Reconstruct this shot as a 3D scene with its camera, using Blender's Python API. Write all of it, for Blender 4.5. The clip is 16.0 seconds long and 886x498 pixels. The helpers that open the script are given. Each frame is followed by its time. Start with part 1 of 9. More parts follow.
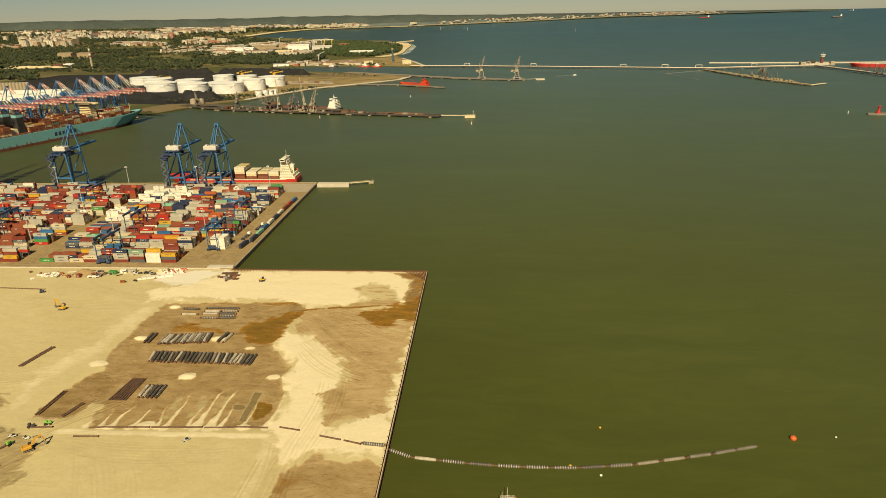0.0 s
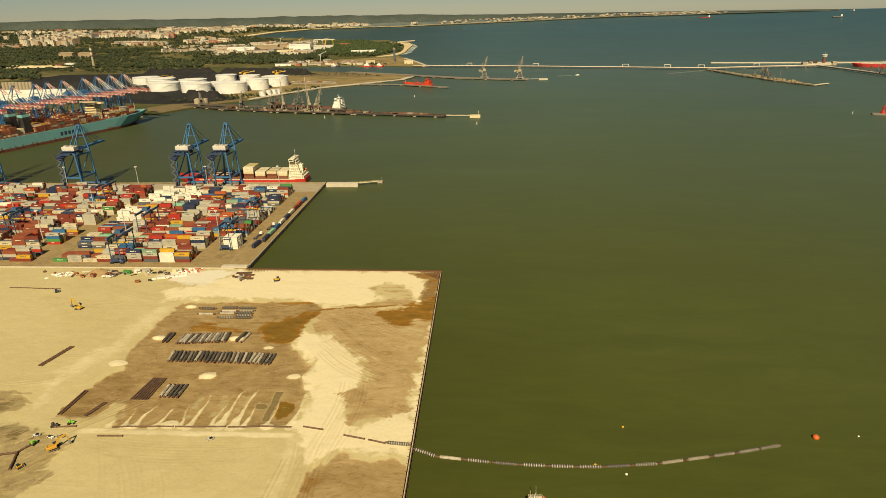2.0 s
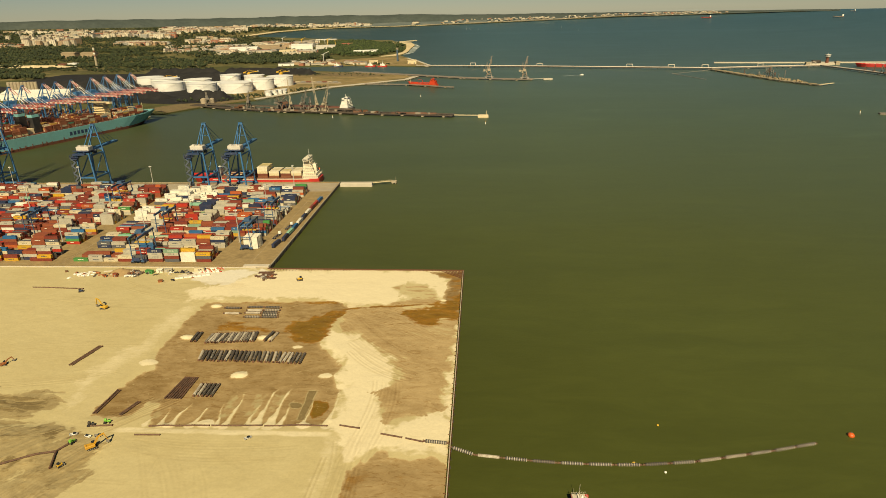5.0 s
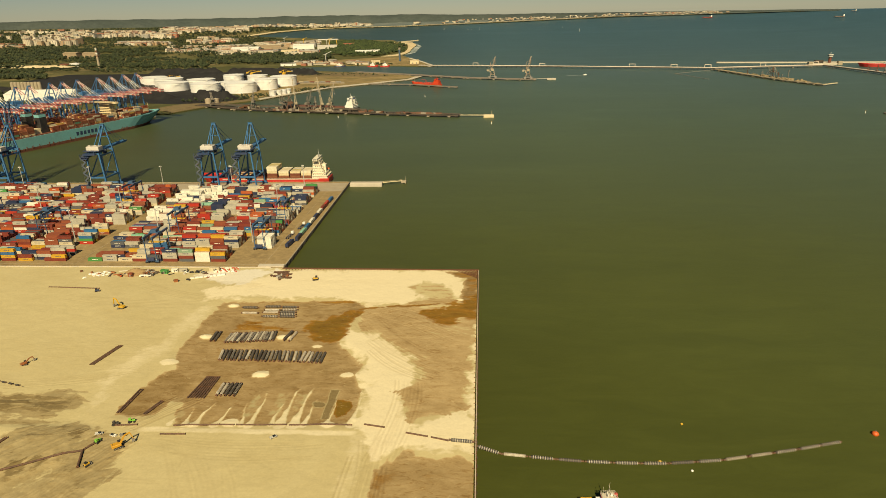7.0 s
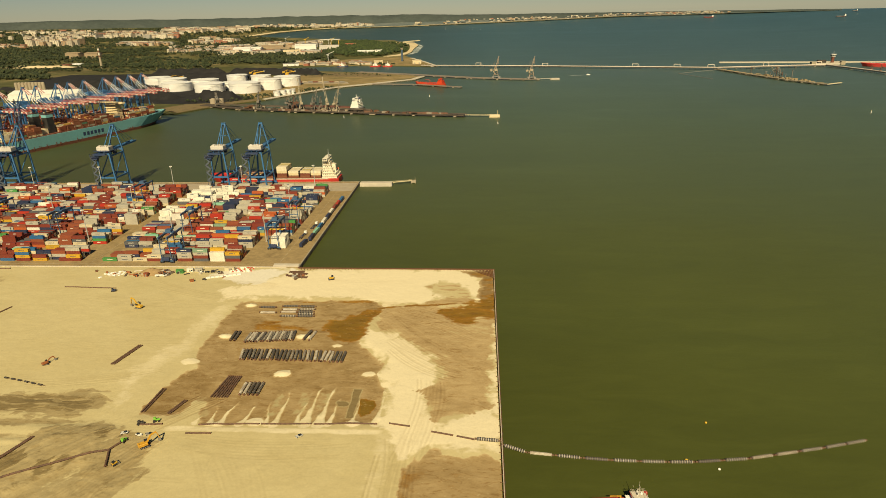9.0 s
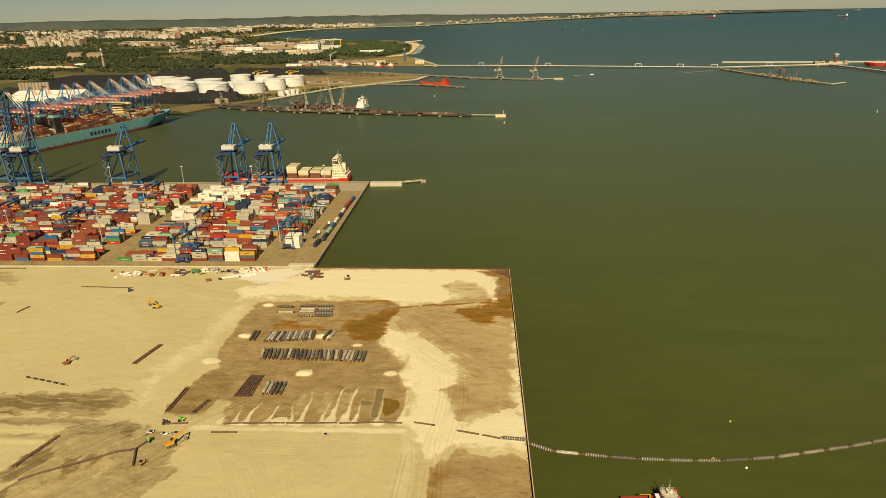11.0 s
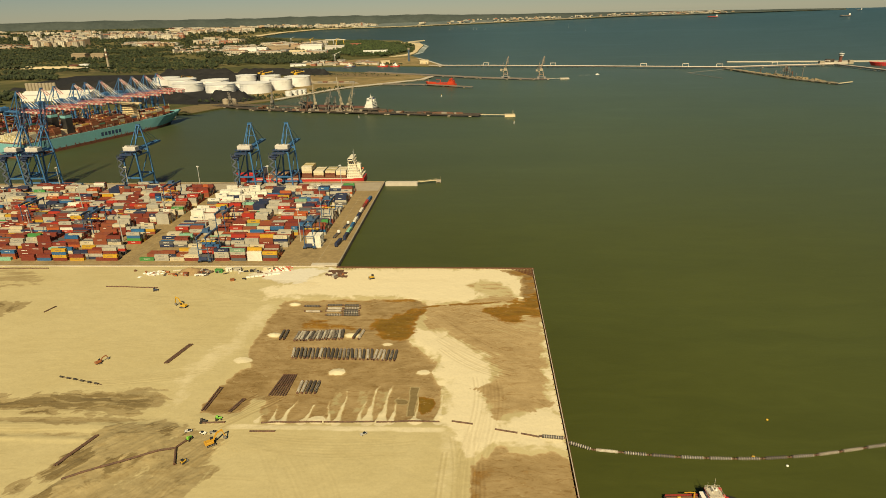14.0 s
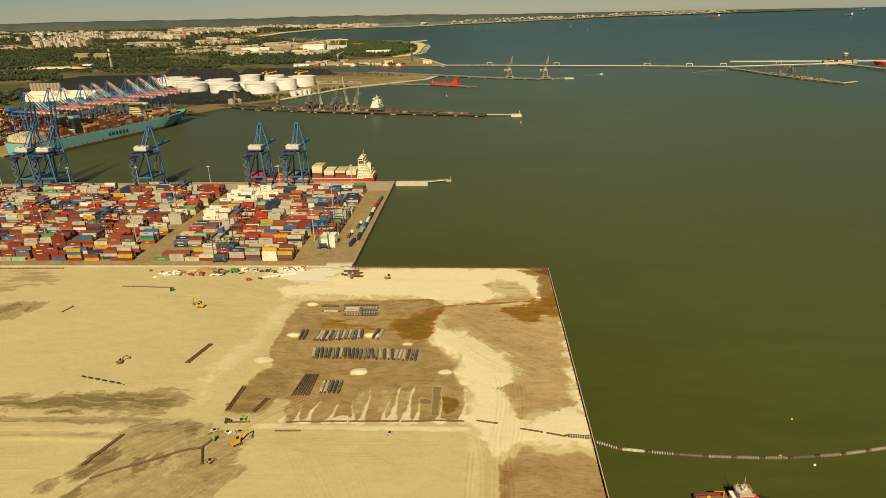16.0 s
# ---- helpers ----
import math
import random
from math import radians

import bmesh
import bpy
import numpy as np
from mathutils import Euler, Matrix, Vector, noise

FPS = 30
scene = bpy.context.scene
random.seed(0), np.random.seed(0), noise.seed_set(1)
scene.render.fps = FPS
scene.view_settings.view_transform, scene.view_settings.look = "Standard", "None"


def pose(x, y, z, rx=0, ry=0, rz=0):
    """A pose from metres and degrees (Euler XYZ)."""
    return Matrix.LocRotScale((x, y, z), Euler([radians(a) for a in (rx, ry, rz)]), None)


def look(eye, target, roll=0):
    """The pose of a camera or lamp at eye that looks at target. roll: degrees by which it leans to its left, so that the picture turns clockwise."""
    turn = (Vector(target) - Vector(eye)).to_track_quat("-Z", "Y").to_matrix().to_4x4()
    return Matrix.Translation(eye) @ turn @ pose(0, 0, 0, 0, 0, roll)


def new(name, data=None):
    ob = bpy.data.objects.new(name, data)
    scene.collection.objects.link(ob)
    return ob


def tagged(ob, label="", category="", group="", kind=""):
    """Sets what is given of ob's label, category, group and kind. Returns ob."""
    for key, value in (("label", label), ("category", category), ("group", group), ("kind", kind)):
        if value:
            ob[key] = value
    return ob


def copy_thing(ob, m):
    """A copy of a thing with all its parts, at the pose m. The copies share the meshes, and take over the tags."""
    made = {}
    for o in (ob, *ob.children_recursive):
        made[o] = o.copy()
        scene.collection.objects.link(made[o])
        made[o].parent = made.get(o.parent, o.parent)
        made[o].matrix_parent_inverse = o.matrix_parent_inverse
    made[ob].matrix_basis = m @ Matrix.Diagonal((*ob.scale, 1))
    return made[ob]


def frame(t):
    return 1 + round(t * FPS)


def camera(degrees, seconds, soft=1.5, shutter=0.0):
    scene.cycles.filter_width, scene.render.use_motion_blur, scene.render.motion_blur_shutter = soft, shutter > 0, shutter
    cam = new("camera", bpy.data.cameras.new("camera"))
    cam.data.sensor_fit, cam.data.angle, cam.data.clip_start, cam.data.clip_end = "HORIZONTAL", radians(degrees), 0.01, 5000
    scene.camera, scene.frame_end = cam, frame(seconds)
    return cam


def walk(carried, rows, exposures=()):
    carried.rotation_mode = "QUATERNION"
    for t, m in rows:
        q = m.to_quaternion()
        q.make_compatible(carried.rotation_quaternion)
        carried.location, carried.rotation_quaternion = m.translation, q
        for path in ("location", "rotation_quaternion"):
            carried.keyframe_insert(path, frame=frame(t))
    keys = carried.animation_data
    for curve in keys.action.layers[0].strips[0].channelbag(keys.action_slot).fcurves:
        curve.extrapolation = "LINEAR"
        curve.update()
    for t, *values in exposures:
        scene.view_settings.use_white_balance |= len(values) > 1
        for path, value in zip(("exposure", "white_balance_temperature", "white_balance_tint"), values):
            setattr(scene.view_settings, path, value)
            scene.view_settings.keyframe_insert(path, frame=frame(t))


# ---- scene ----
cam = camera(71.2, 16.0, soft=0.8)
PATH = [
    (0, (44.230, -436.327, 188.745), (37.555, -343.167, 153.016), -1.251),
    (2, (32.579, -437.776, 189.243), (26.076, -344.618, 153.476), -1.211),
    (4, (20.707, -439.253, 189.581), (14.350, -346.093, 153.794), -1.196),
    (6, (8.675, -440.724, 189.796), (2.435, -347.557, 154.005), -1.203),
    (8, (-3.458, -442.158, 189.928), (-9.610, -348.983, 154.142), -1.225),
    (10, (-15.631, -443.521, 190.013), (-21.726, -350.340, 154.236), -1.260),
    (12, (-27.788, -444.781, 190.090), (-33.855, -351.595, 154.320), -1.302),
    (14, (-39.869, -445.906, 190.194), (-45.938, -352.719, 154.427), -1.348),
    (16, (-51.813, -446.863, 190.366), (-57.918, -353.681, 154.591), -1.393),
]
walk(cam, [(t, look(e, g, r)) for t, e, g, r in PATH], [(0, 0.35, 6800, 4), (4, 0.33, 6800, 4), (9, 0.31, 6800, 4), (16, 0.265, 6800, 4)])

# ---- light ----
SUN_AZ, SUN_EL = 178.0, 42.0   # compass bearing the light comes from (y is north), height
world = bpy.data.worlds.new("world")
scene.world = world
world.use_nodes = True
wn = world.node_tree
sky = wn.nodes.new("ShaderNodeTexSky")
sky.sky_type = 'NISHITA'
sky.sun_disc = False
sky.sun_elevation = radians(SUN_EL)
sky.sun_rotation = radians(SUN_AZ)
sky.air_density, sky.dust_density, sky.ozone_density = 1.0, 0.15, 2.2
sky.altitude = 1500.0
bg = wn.nodes["Background"]
bg.inputs["Strength"].default_value = 0.031
haze = wn.nodes.new("ShaderNodeMix")                      # a dusty, slightly yellow summer sky
haze.data_type, haze.blend_type = 'RGBA', 'MULTIPLY'
haze.inputs[0].default_value = 1.0
haze.inputs[7].default_value = (1.0, 0.975, 0.945, 1.0)
wn.links.new(sky.outputs[0], haze.inputs[6])
wn.links.new(haze.outputs[2], bg.inputs["Color"])
sun = new("sun", bpy.data.lights.new("sun", 'SUN'))
sun.data.energy, sun.data.angle = 5.0, radians(0.6)
sun.data.color = (1.0, 0.85, 0.595)
sdir = Vector((math.sin(radians(SUN_AZ)) * math.cos(radians(SUN_EL)), math.cos(radians(SUN_AZ)) * math.cos(radians(SUN_EL)), math.sin(radians(SUN_EL))))
sun.matrix_world = look(tuple(sdir * 1000), (0, 0, 0))

# ---- mesh and material helpers ----
rng = random.Random(7)


class Shape:
    """Collects boxes, beams, tubes and prisms into one mesh."""

    def __init__(self):
        self.v, self.f, self.m = [], [], []

    def add(self, vs, fs, mi=0):
        b = len(self.v)
        self.v.extend(vs)
        self.f.extend(tuple(i + b for i in f) for f in fs)
        self.m.extend([mi] * len(fs))
        return self

    def box(self, x0, y0, z0, x1, y1, z1, mi=0, c=0.0):
        if c <= 0:
            vs = [(x0, y0, z0), (x1, y0, z0), (x1, y1, z0), (x0, y1, z0), (x0, y0, z1), (x1, y0, z1), (x1, y1, z1), (x0, y1, z1)]
            return self.add(vs, [(0, 3, 2, 1), (4, 5, 6, 7), (0, 1, 5, 4), (1, 2, 6, 5), (2, 3, 7, 6), (3, 0, 4, 7)], mi)
        p = [(x0 + c, y0), (x1 - c, y0), (x1, y0 + c), (x1, y1 - c), (x1 - c, y1), (x0 + c, y1), (x0, y1 - c), (x0, y0 + c)]
        q = [(x0 + c, y0 + c), (x1 - c, y0 + c), (x1 - c, y0 + c), (x1 - c, y1 - c), (x1 - c, y1 - c), (x0 + c, y1 - c), (x0 + c, y1 - c), (x0 + c, y0 + c)]
        vs = [(a, b, z0) for a, b in p] + [(a, b, z1 - c) for a, b in p] + [(a, b, z1) for a, b in q]
        fs = [tuple(range(7, -1, -1))]
        for r in (0, 8):
            for i in range(8):
                j = (i + 1) % 8
                fs.append((r + i, r + j, r + 8 + j, r + 8 + i))
        fs.append((16, 17, 19, 21))
        return self.add(vs, fs, mi)

    def beam(self, p, q, w, h=None, mi=0):
        """A straight bar of rectangular section from p to q."""
        h = h or w
        p, q = Vector(p), Vector(q)
        d = (q - p).normalized()
        up = Vector((0, 0, 1)) if abs(d.z) < 0.95 else Vector((0, 1, 0))
        s = d.cross(up).normalized() * w / 2
        u = s.cross(d).normalized() * h / 2
        vs = [tuple(e + a * s + b * u) for e in (p, q) for a, b in ((-1, -1), (1, -1), (1, 1), (-1, 1))]
        return self.add(vs, [(0, 3, 2, 1), (4, 5, 6, 7), (0, 1, 5, 4), (1, 2, 6, 5), (2, 3, 7, 6), (3, 0, 4, 7)], mi)

    def tube(self, p, q, r, r2=None, n=10, mi=0, cap=True):
        r2 = r if r2 is None else r2
        p, q = Vector(p), Vector(q)
        d = (q - p).normalized()
        up = Vector((0, 0, 1)) if abs(d.z) < 0.95 else Vector((0, 1, 0))
        s = d.cross(up).normalized()
        u = s.cross(d).normalized()
        vs = []
        for e, rr in ((p, r), (q, r2)):
            for i in range(n):
                a = 2 * math.pi * i / n
                vs.append(tuple(e + s * (rr * math.cos(a)) + u * (rr * math.sin(a))))
        fs = [(i, (i + 1) % n, n + (i + 1) % n, n + i) for i in range(n)]
        if cap:
            fs += [tuple(range(n - 1, -1, -1)), tuple(range(n, 2 * n))]
        return self.add(vs, fs, mi)

    def prism(self, poly, z0, z1, mi=0, inset=0.0):
        n = len(poly)
        cx, cy = sum(p[0] for p in poly) / n, sum(p[1] for p in poly) / n
        top = [(p[0] + (cx - p[0]) * inset, p[1] + (cy - p[1]) * inset) for p in poly]
        vs = [(a, b, z0) for a, b in poly] + [(a, b, z1) for a, b in top]
        fs = [(i, (i + 1) % n, n + (i + 1) % n, n + i) for i in range(n)]
        fs += [tuple(range(n - 1, -1, -1)), tuple(range(n, 2 * n))]
        return self.add(vs, fs, mi)

    def loft(self, rings, mi=0, cap=True):
        """Skin over rings of equal length, each a list of points."""
        n = len(rings[0])
        vs = [p for r in rings for p in r]
        fs = []
        for k in range(len(rings) - 1):
            for i in range(n):
                j = (i + 1) % n
                fs.append((k * n + i, k * n + j, (k + 1) * n + j, (k + 1) * n + i))
        if cap:
            fs += [tuple(range(n - 1, -1, -1)), tuple((len(rings) - 1) * n + i for i in range(n))]
        return self.add(vs, fs, mi)

    def mesh(self, name, mats, smooth=False):
        me = bpy.data.meshes.new(name)
        me.from_pydata([tuple(v) for v in self.v], [], self.f)
        for m in (mats if isinstance(mats, (list, tuple)) else [mats]):
            me.materials.append(m)
        if any(self.m):
            me.polygons.foreach_set("material_index", self.m)
        if smooth:
            me.polygons.foreach_set("use_smooth", [True] * len(self.f))
        bm = bmesh.new()
        bm.from_mesh(me)
        bmesh.ops.recalc_face_normals(bm, faces=bm.faces)
        bm.to_mesh(me)
        bm.free()
        return me


def part(name, shape, mats, parent=None, label="", at=None, smooth=False):
    """Links a shape (or a finished mesh) as one mesh object under a thing or a part."""
    me = shape.mesh(name, mats, smooth) if isinstance(shape, Shape) else shape
    ob = new(name, me)
    if parent is not None:
        ob.parent = parent
    if at is not None:
        ob.matrix_basis = at
    if label:
        ob["label"] = label
    return ob


def thing(name, at, label, category, group="", kind=""):
    """An Empty at a thing's base, for its parts."""
    ob = new(name)
    ob.empty_display_size = 1.0
    ob.matrix_basis = at if isinstance(at, Matrix) else pose(*at)
    return tagged(ob, label, category, group, kind)


def solo(name, shape, mats, label, category, group="", kind="", at=None, smooth=False):
    return tagged(part(name, shape, mats, None, "", at, smooth), label, category, group, kind)


def mat_new(name):
    m = bpy.data.materials.new(name)
    m.use_nodes = True
    nt = m.node_tree
    return m, nt, nt.nodes["Principled BSDF"]


def ramp(nt, src, stops, constant=False):
    r = nt.nodes.new("ShaderNodeValToRGB")
    if constant:
        r.color_ramp.interpolation = 'CONSTANT'
    e = r.color_ramp.elements
    while len(e) < len(stops):
        e.new(0.5)
    for i, (p, c) in enumerate(stops):
        e[i].position = p
        e[i].color = (*c, 1) if len(c) == 3 else c
    nt.links.new(src, r.inputs[0])
    return r.outputs[0]


def mixc(nt, fac, a, b, mode='MIX'):
    m = nt.nodes.new("ShaderNodeMix")
    m.data_type, m.blend_type = 'RGBA', mode
    for sock, val in ((m.inputs[0], fac), (m.inputs[6], a), (m.inputs[7], b)):
        if isinstance(val, (int, float)):
            sock.default_value = val
        elif isinstance(val, tuple):
            sock.default_value = (*val, 1) if len(val) == 3 else val
        else:
            nt.links.new(val, sock)
    return m.outputs[2]


def world_pos(nt, scale=(1, 1, 1)):
    g = nt.nodes.new("ShaderNodeNewGeometry")
    m = nt.nodes.new("ShaderNodeMapping")
    m.inputs["Scale"].default_value = scale
    nt.links.new(g.outputs["Position"], m.inputs[0])
    return m.outputs[0]


def noise_out(nt, vec, scale, detail=4.0, rough=0.6, dist=0.0):
    n = nt.nodes.new("ShaderNodeTexNoise")
    n.inputs["Scale"].default_value, n.inputs["Detail"].default_value = scale, detail
    n.inputs["Roughness"].default_value, n.inputs["Distortion"].default_value = rough, dist
    nt.links.new(vec, n.inputs["Vector"])
    return n.outputs[0]


def bump_to(nt, bsdf, height, strength, distance):
    b = nt.nodes.new("ShaderNodeBump")
    b.inputs["Strength"].default_value, b.inputs["Distance"].default_value = strength, distance
    nt.links.new(height, b.inputs["Height"])
    nt.links.new(b.outputs[0], bsdf.inputs["Normal"])


def paint(name, col, rough=0.5, metal=0.0, var=0.25, scale=0.6, dirt=(0.18, 0.13, 0.09), spec=0.4):
    """Weathered paint, steel, concrete: a colour with large stains and fine grain."""
    m, nt, b = mat_new(name)
    pos = world_pos(nt)
    big = noise_out(nt, pos, scale * 0.25, 5, 0.65)
    fine = noise_out(nt, pos, scale * 3.0, 4, 0.7)
    a = ramp(nt, big, [(0.35, (0, 0, 0)), (0.75, (1, 1, 1))])
    mm = nt.nodes.new("ShaderNodeMath")
    mm.operation = 'MULTIPLY'
    nt.links.new(a, mm.inputs[0])
    mm.inputs[1].default_value = var
    c1 = mixc(nt, mm.outputs[0], col, dirt)
    g = ramp(nt, fine, [(0.3, (1 - var * 0.6,) * 3), (0.7, (1 + var * 0.2,) * 3)])
    c2 = mixc(nt, 1.0, c1, g, 'MULTIPLY')
    nt.links.new(c2, b.inputs["Base Color"])
    b.inputs["Roughness"].default_value, b.inputs["Metallic"].default_value = rough, metal
    b.inputs["Specular IOR Level"].default_value = spec
    return m


def islands(name, cols, rough=0.55, objects=False):
    """One of several paints for each piece, with a little wear."""
    m, nt, b = mat_new(name)
    if objects:
        rnd = nt.nodes.new("ShaderNodeObjectInfo").outputs["Random"]
    else:
        rnd = nt.nodes.new("ShaderNodeNewGeometry").outputs["Random Per Island"]
    total = sum(w for w, _ in cols)
    stops, acc = [], 0.0
    for w, c in cols:
        stops.append((acc / total, c))
        acc += w
    base = ramp(nt, rnd, stops, constant=True)
    fine = noise_out(nt, world_pos(nt), 0.35, 5, 0.7)
    g = ramp(nt, fine, [(0.25, (0.68, 0.66, 0.62)), (0.7, (1.08, 1.06, 1.03))])
    nt.links.new(mixc(nt, 1.0, base, g, 'MULTIPLY'), b.inputs["Base Color"])
    b.inputs["Roughness"].default_value = rough
    return m


def vnoise(x, y, scale, seed=0, octaves=4, gain=0.5):
    """Smooth value noise on arrays, about -1 to 1."""
    r = np.random.RandomState(seed)
    tab = r.rand(256, 256) * 2 - 1
    out, amp, tot = np.zeros_like(x, dtype=float), 1.0, 0.0
    f = 1.0 / scale
    for k in range(octaves):
        u, v = x * f + 37.3 * k, y * f + 11.7 * k
        i, j = np.floor(u).astype(int), np.floor(v).astype(int)
        a, b = u - i, v - j
        a, b = a * a * (3 - 2 * a), b * b * (3 - 2 * b)
        t00, t10 = tab[i % 256, j % 256], tab[(i + 1) % 256, j % 256]
        t01, t11 = tab[i % 256, (j + 1) % 256], tab[(i + 1) % 256, (j + 1) % 256]
        out += amp * ((t00 * (1 - a) + t10 * a) * (1 - b) + (t01 * (1 - a) + t11 * a) * b)
        tot += amp
        amp *= gain
        f *= 2.0
    return out / tot * 1.6


def poly_dist(x, y, poly):
    """Signed distance to a polygon, positive inside."""
    inside = np.zeros(x.shape, bool)
    best = np.full(x.shape, 1e9)
    n = len(poly)
    for i in range(n):
        (ax, ay), (bx, by) = poly[i], poly[(i + 1) % n]
        dx, dy = bx - ax, by - ay
        t = np.clip(((x - ax) * dx + (y - ay) * dy) / (dx * dx + dy * dy + 1e-9), 0, 1)
        best = np.minimum(best, np.hypot(x - ax - t * dx, y - ay - t * dy))
        if ay != by:
            cross = ((ay > y) != (by > y)) & (x < dx * (y - ay) / dy + ax)
            inside ^= cross
    return np.where(inside, best, -best)


def soft(d, w):
    t = np.clip(d / w * 0.5 + 0.5, 0, 1)
    return t * t * (3 - 2 * t)


# Beyond NEAR metres the ground is drawn in towards the eye's mean place, so that the distance ends within the lens's reach.
EYE, NEAR, SPAN = (-4.0, -442.0, 190.0), 2600.0, 2150.0


def shrink(x, y):
    d = math.hypot(x - EYE[0], y - EYE[1])
    return 1.0 if d <= NEAR else (NEAR + SPAN * (1 - NEAR / d)) / d


def far(x, y, z=0.0):
    s = shrink(x, y)
    return tuple(EYE[i] + s * (p - EYE[i]) for i, p in enumerate((x, y, z)))


def fpose(x, y, z=0.0, yaw=0.0):
    """The pose of a far thing: drawn in and made smaller alike, so that it keeps its look."""
    return Matrix.Translation(far(x, y, z)) @ pose(0, 0, 0, 0, 0, yaw) @ Matrix.Scale(shrink(x, y), 4)


# ---- materials of the setting ----
def water_material():
    m, nt, b = mat_new("harbour_water")
    pos = world_pos(nt)
    sep = nt.nodes.new("ShaderNodeSeparateXYZ")
    nt.links.new(pos, sep.inputs[0])
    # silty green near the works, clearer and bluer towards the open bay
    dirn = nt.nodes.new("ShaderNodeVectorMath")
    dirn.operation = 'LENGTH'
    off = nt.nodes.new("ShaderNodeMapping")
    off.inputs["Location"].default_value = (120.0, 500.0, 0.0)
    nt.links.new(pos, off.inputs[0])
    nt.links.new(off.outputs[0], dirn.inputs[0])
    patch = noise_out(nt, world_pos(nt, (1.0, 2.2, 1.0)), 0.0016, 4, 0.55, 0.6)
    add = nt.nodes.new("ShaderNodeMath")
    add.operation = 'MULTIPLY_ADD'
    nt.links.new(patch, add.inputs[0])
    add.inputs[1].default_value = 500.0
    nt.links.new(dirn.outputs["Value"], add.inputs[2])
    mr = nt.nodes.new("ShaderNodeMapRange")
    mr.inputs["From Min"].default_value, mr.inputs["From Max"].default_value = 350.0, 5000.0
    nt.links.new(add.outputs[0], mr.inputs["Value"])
    # far stops also carry distance haze, put into the base colour
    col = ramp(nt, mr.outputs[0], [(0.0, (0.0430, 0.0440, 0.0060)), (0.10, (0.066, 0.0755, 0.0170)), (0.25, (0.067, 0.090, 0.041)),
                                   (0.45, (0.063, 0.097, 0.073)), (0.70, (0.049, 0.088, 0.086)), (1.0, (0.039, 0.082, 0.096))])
    streak = noise_out(nt, world_pos(nt, (0.35, 2.4, 1.0)), 0.006, 5, 0.6, 0.4)
    g = ramp(nt, streak, [(0.28, (0.93, 0.94, 0.95)), (0.5, (1.0, 1.0, 1.0)), (0.74, (1.08, 1.07, 1.06))])
    slick = noise_out(nt, world_pos(nt, (0.45, 1.5, 1.0)), 0.0042, 9, 0.72, 2.4)
    g2 = ramp(nt, slick, [(0.32, (0.88, 0.89, 0.91)), (0.50, (1.0, 1.0, 1.0)), (0.57, (1.03, 1.03, 1.04)), (0.63, (1.14, 1.14, 1.18)), (0.72, (1.36, 1.36, 1.44))])
    offshore = nt.nodes.new("ShaderNodeMapRange")             # slicks drift on the open water, not in the lee of the wall
    offshore.inputs["From Min"].default_value, offshore.inputs["From Max"].default_value = 850.0, 1700.0
    nt.links.new(add.outputs[0], offshore.inputs["Value"])
    g = mixc(nt, offshore.outputs[0], g, mixc(nt, 1.0, g, g2, 'MULTIPLY'))
    # base colour is darker and browner in the western basin than in the east
    wander = nt.nodes.new("ShaderNodeMath")
    wander.operation = 'MULTIPLY_ADD'
    nt.links.new(patch, wander.inputs[0])
    wander.inputs[1].default_value = 260.0
    nt.links.new(sep.outputs[0], wander.inputs[2])
    across = nt.nodes.new("ShaderNodeMapRange")
    across.inputs["From Min"].default_value, across.inputs["From Max"].default_value = -470.0, 530.0
    nt.links.new(wander.outputs[0], across.inputs["Value"])
    basin_tint = ramp(nt, across.outputs[0], [(0.05, (0.80, 0.74, 0.66)), (0.35, (0.90, 0.87, 0.85)), (0.55, (0.98, 0.98, 0.98)), (0.72, (1.05, 1.055, 1.06)), (1.0, (0.99, 1.0, 1.02))])
    g = mixc(nt, 1.0, g, basin_tint, 'MULTIPLY')
    chop = noise_out(nt, world_pos(nt, (0.4, 1.5, 1.0)), 0.05, 7, 0.75, 0.8)
    g = mixc(nt, 1.0, g, ramp(nt, chop, [(0.30, (0.90, 0.905, 0.92)), (0.5, (1.0, 1.0, 1.0)), (0.70, (1.12, 1.11, 1.12))]), 'MULTIPLY')
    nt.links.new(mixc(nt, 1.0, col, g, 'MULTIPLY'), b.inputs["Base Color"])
    b.inputs["Roughness"].default_value = 0.38
    b.inputs["IOR"].default_value = 1.33
    b.inputs["Specular IOR Level"].default_value = 0.22
    w1 = noise_out(nt, world_pos(nt, (1.0, 1.6, 1.0)), 0.35, 5, 0.6, 0.3)
    bump_to(nt, b, w1, 0.22, 0.35)
    return m


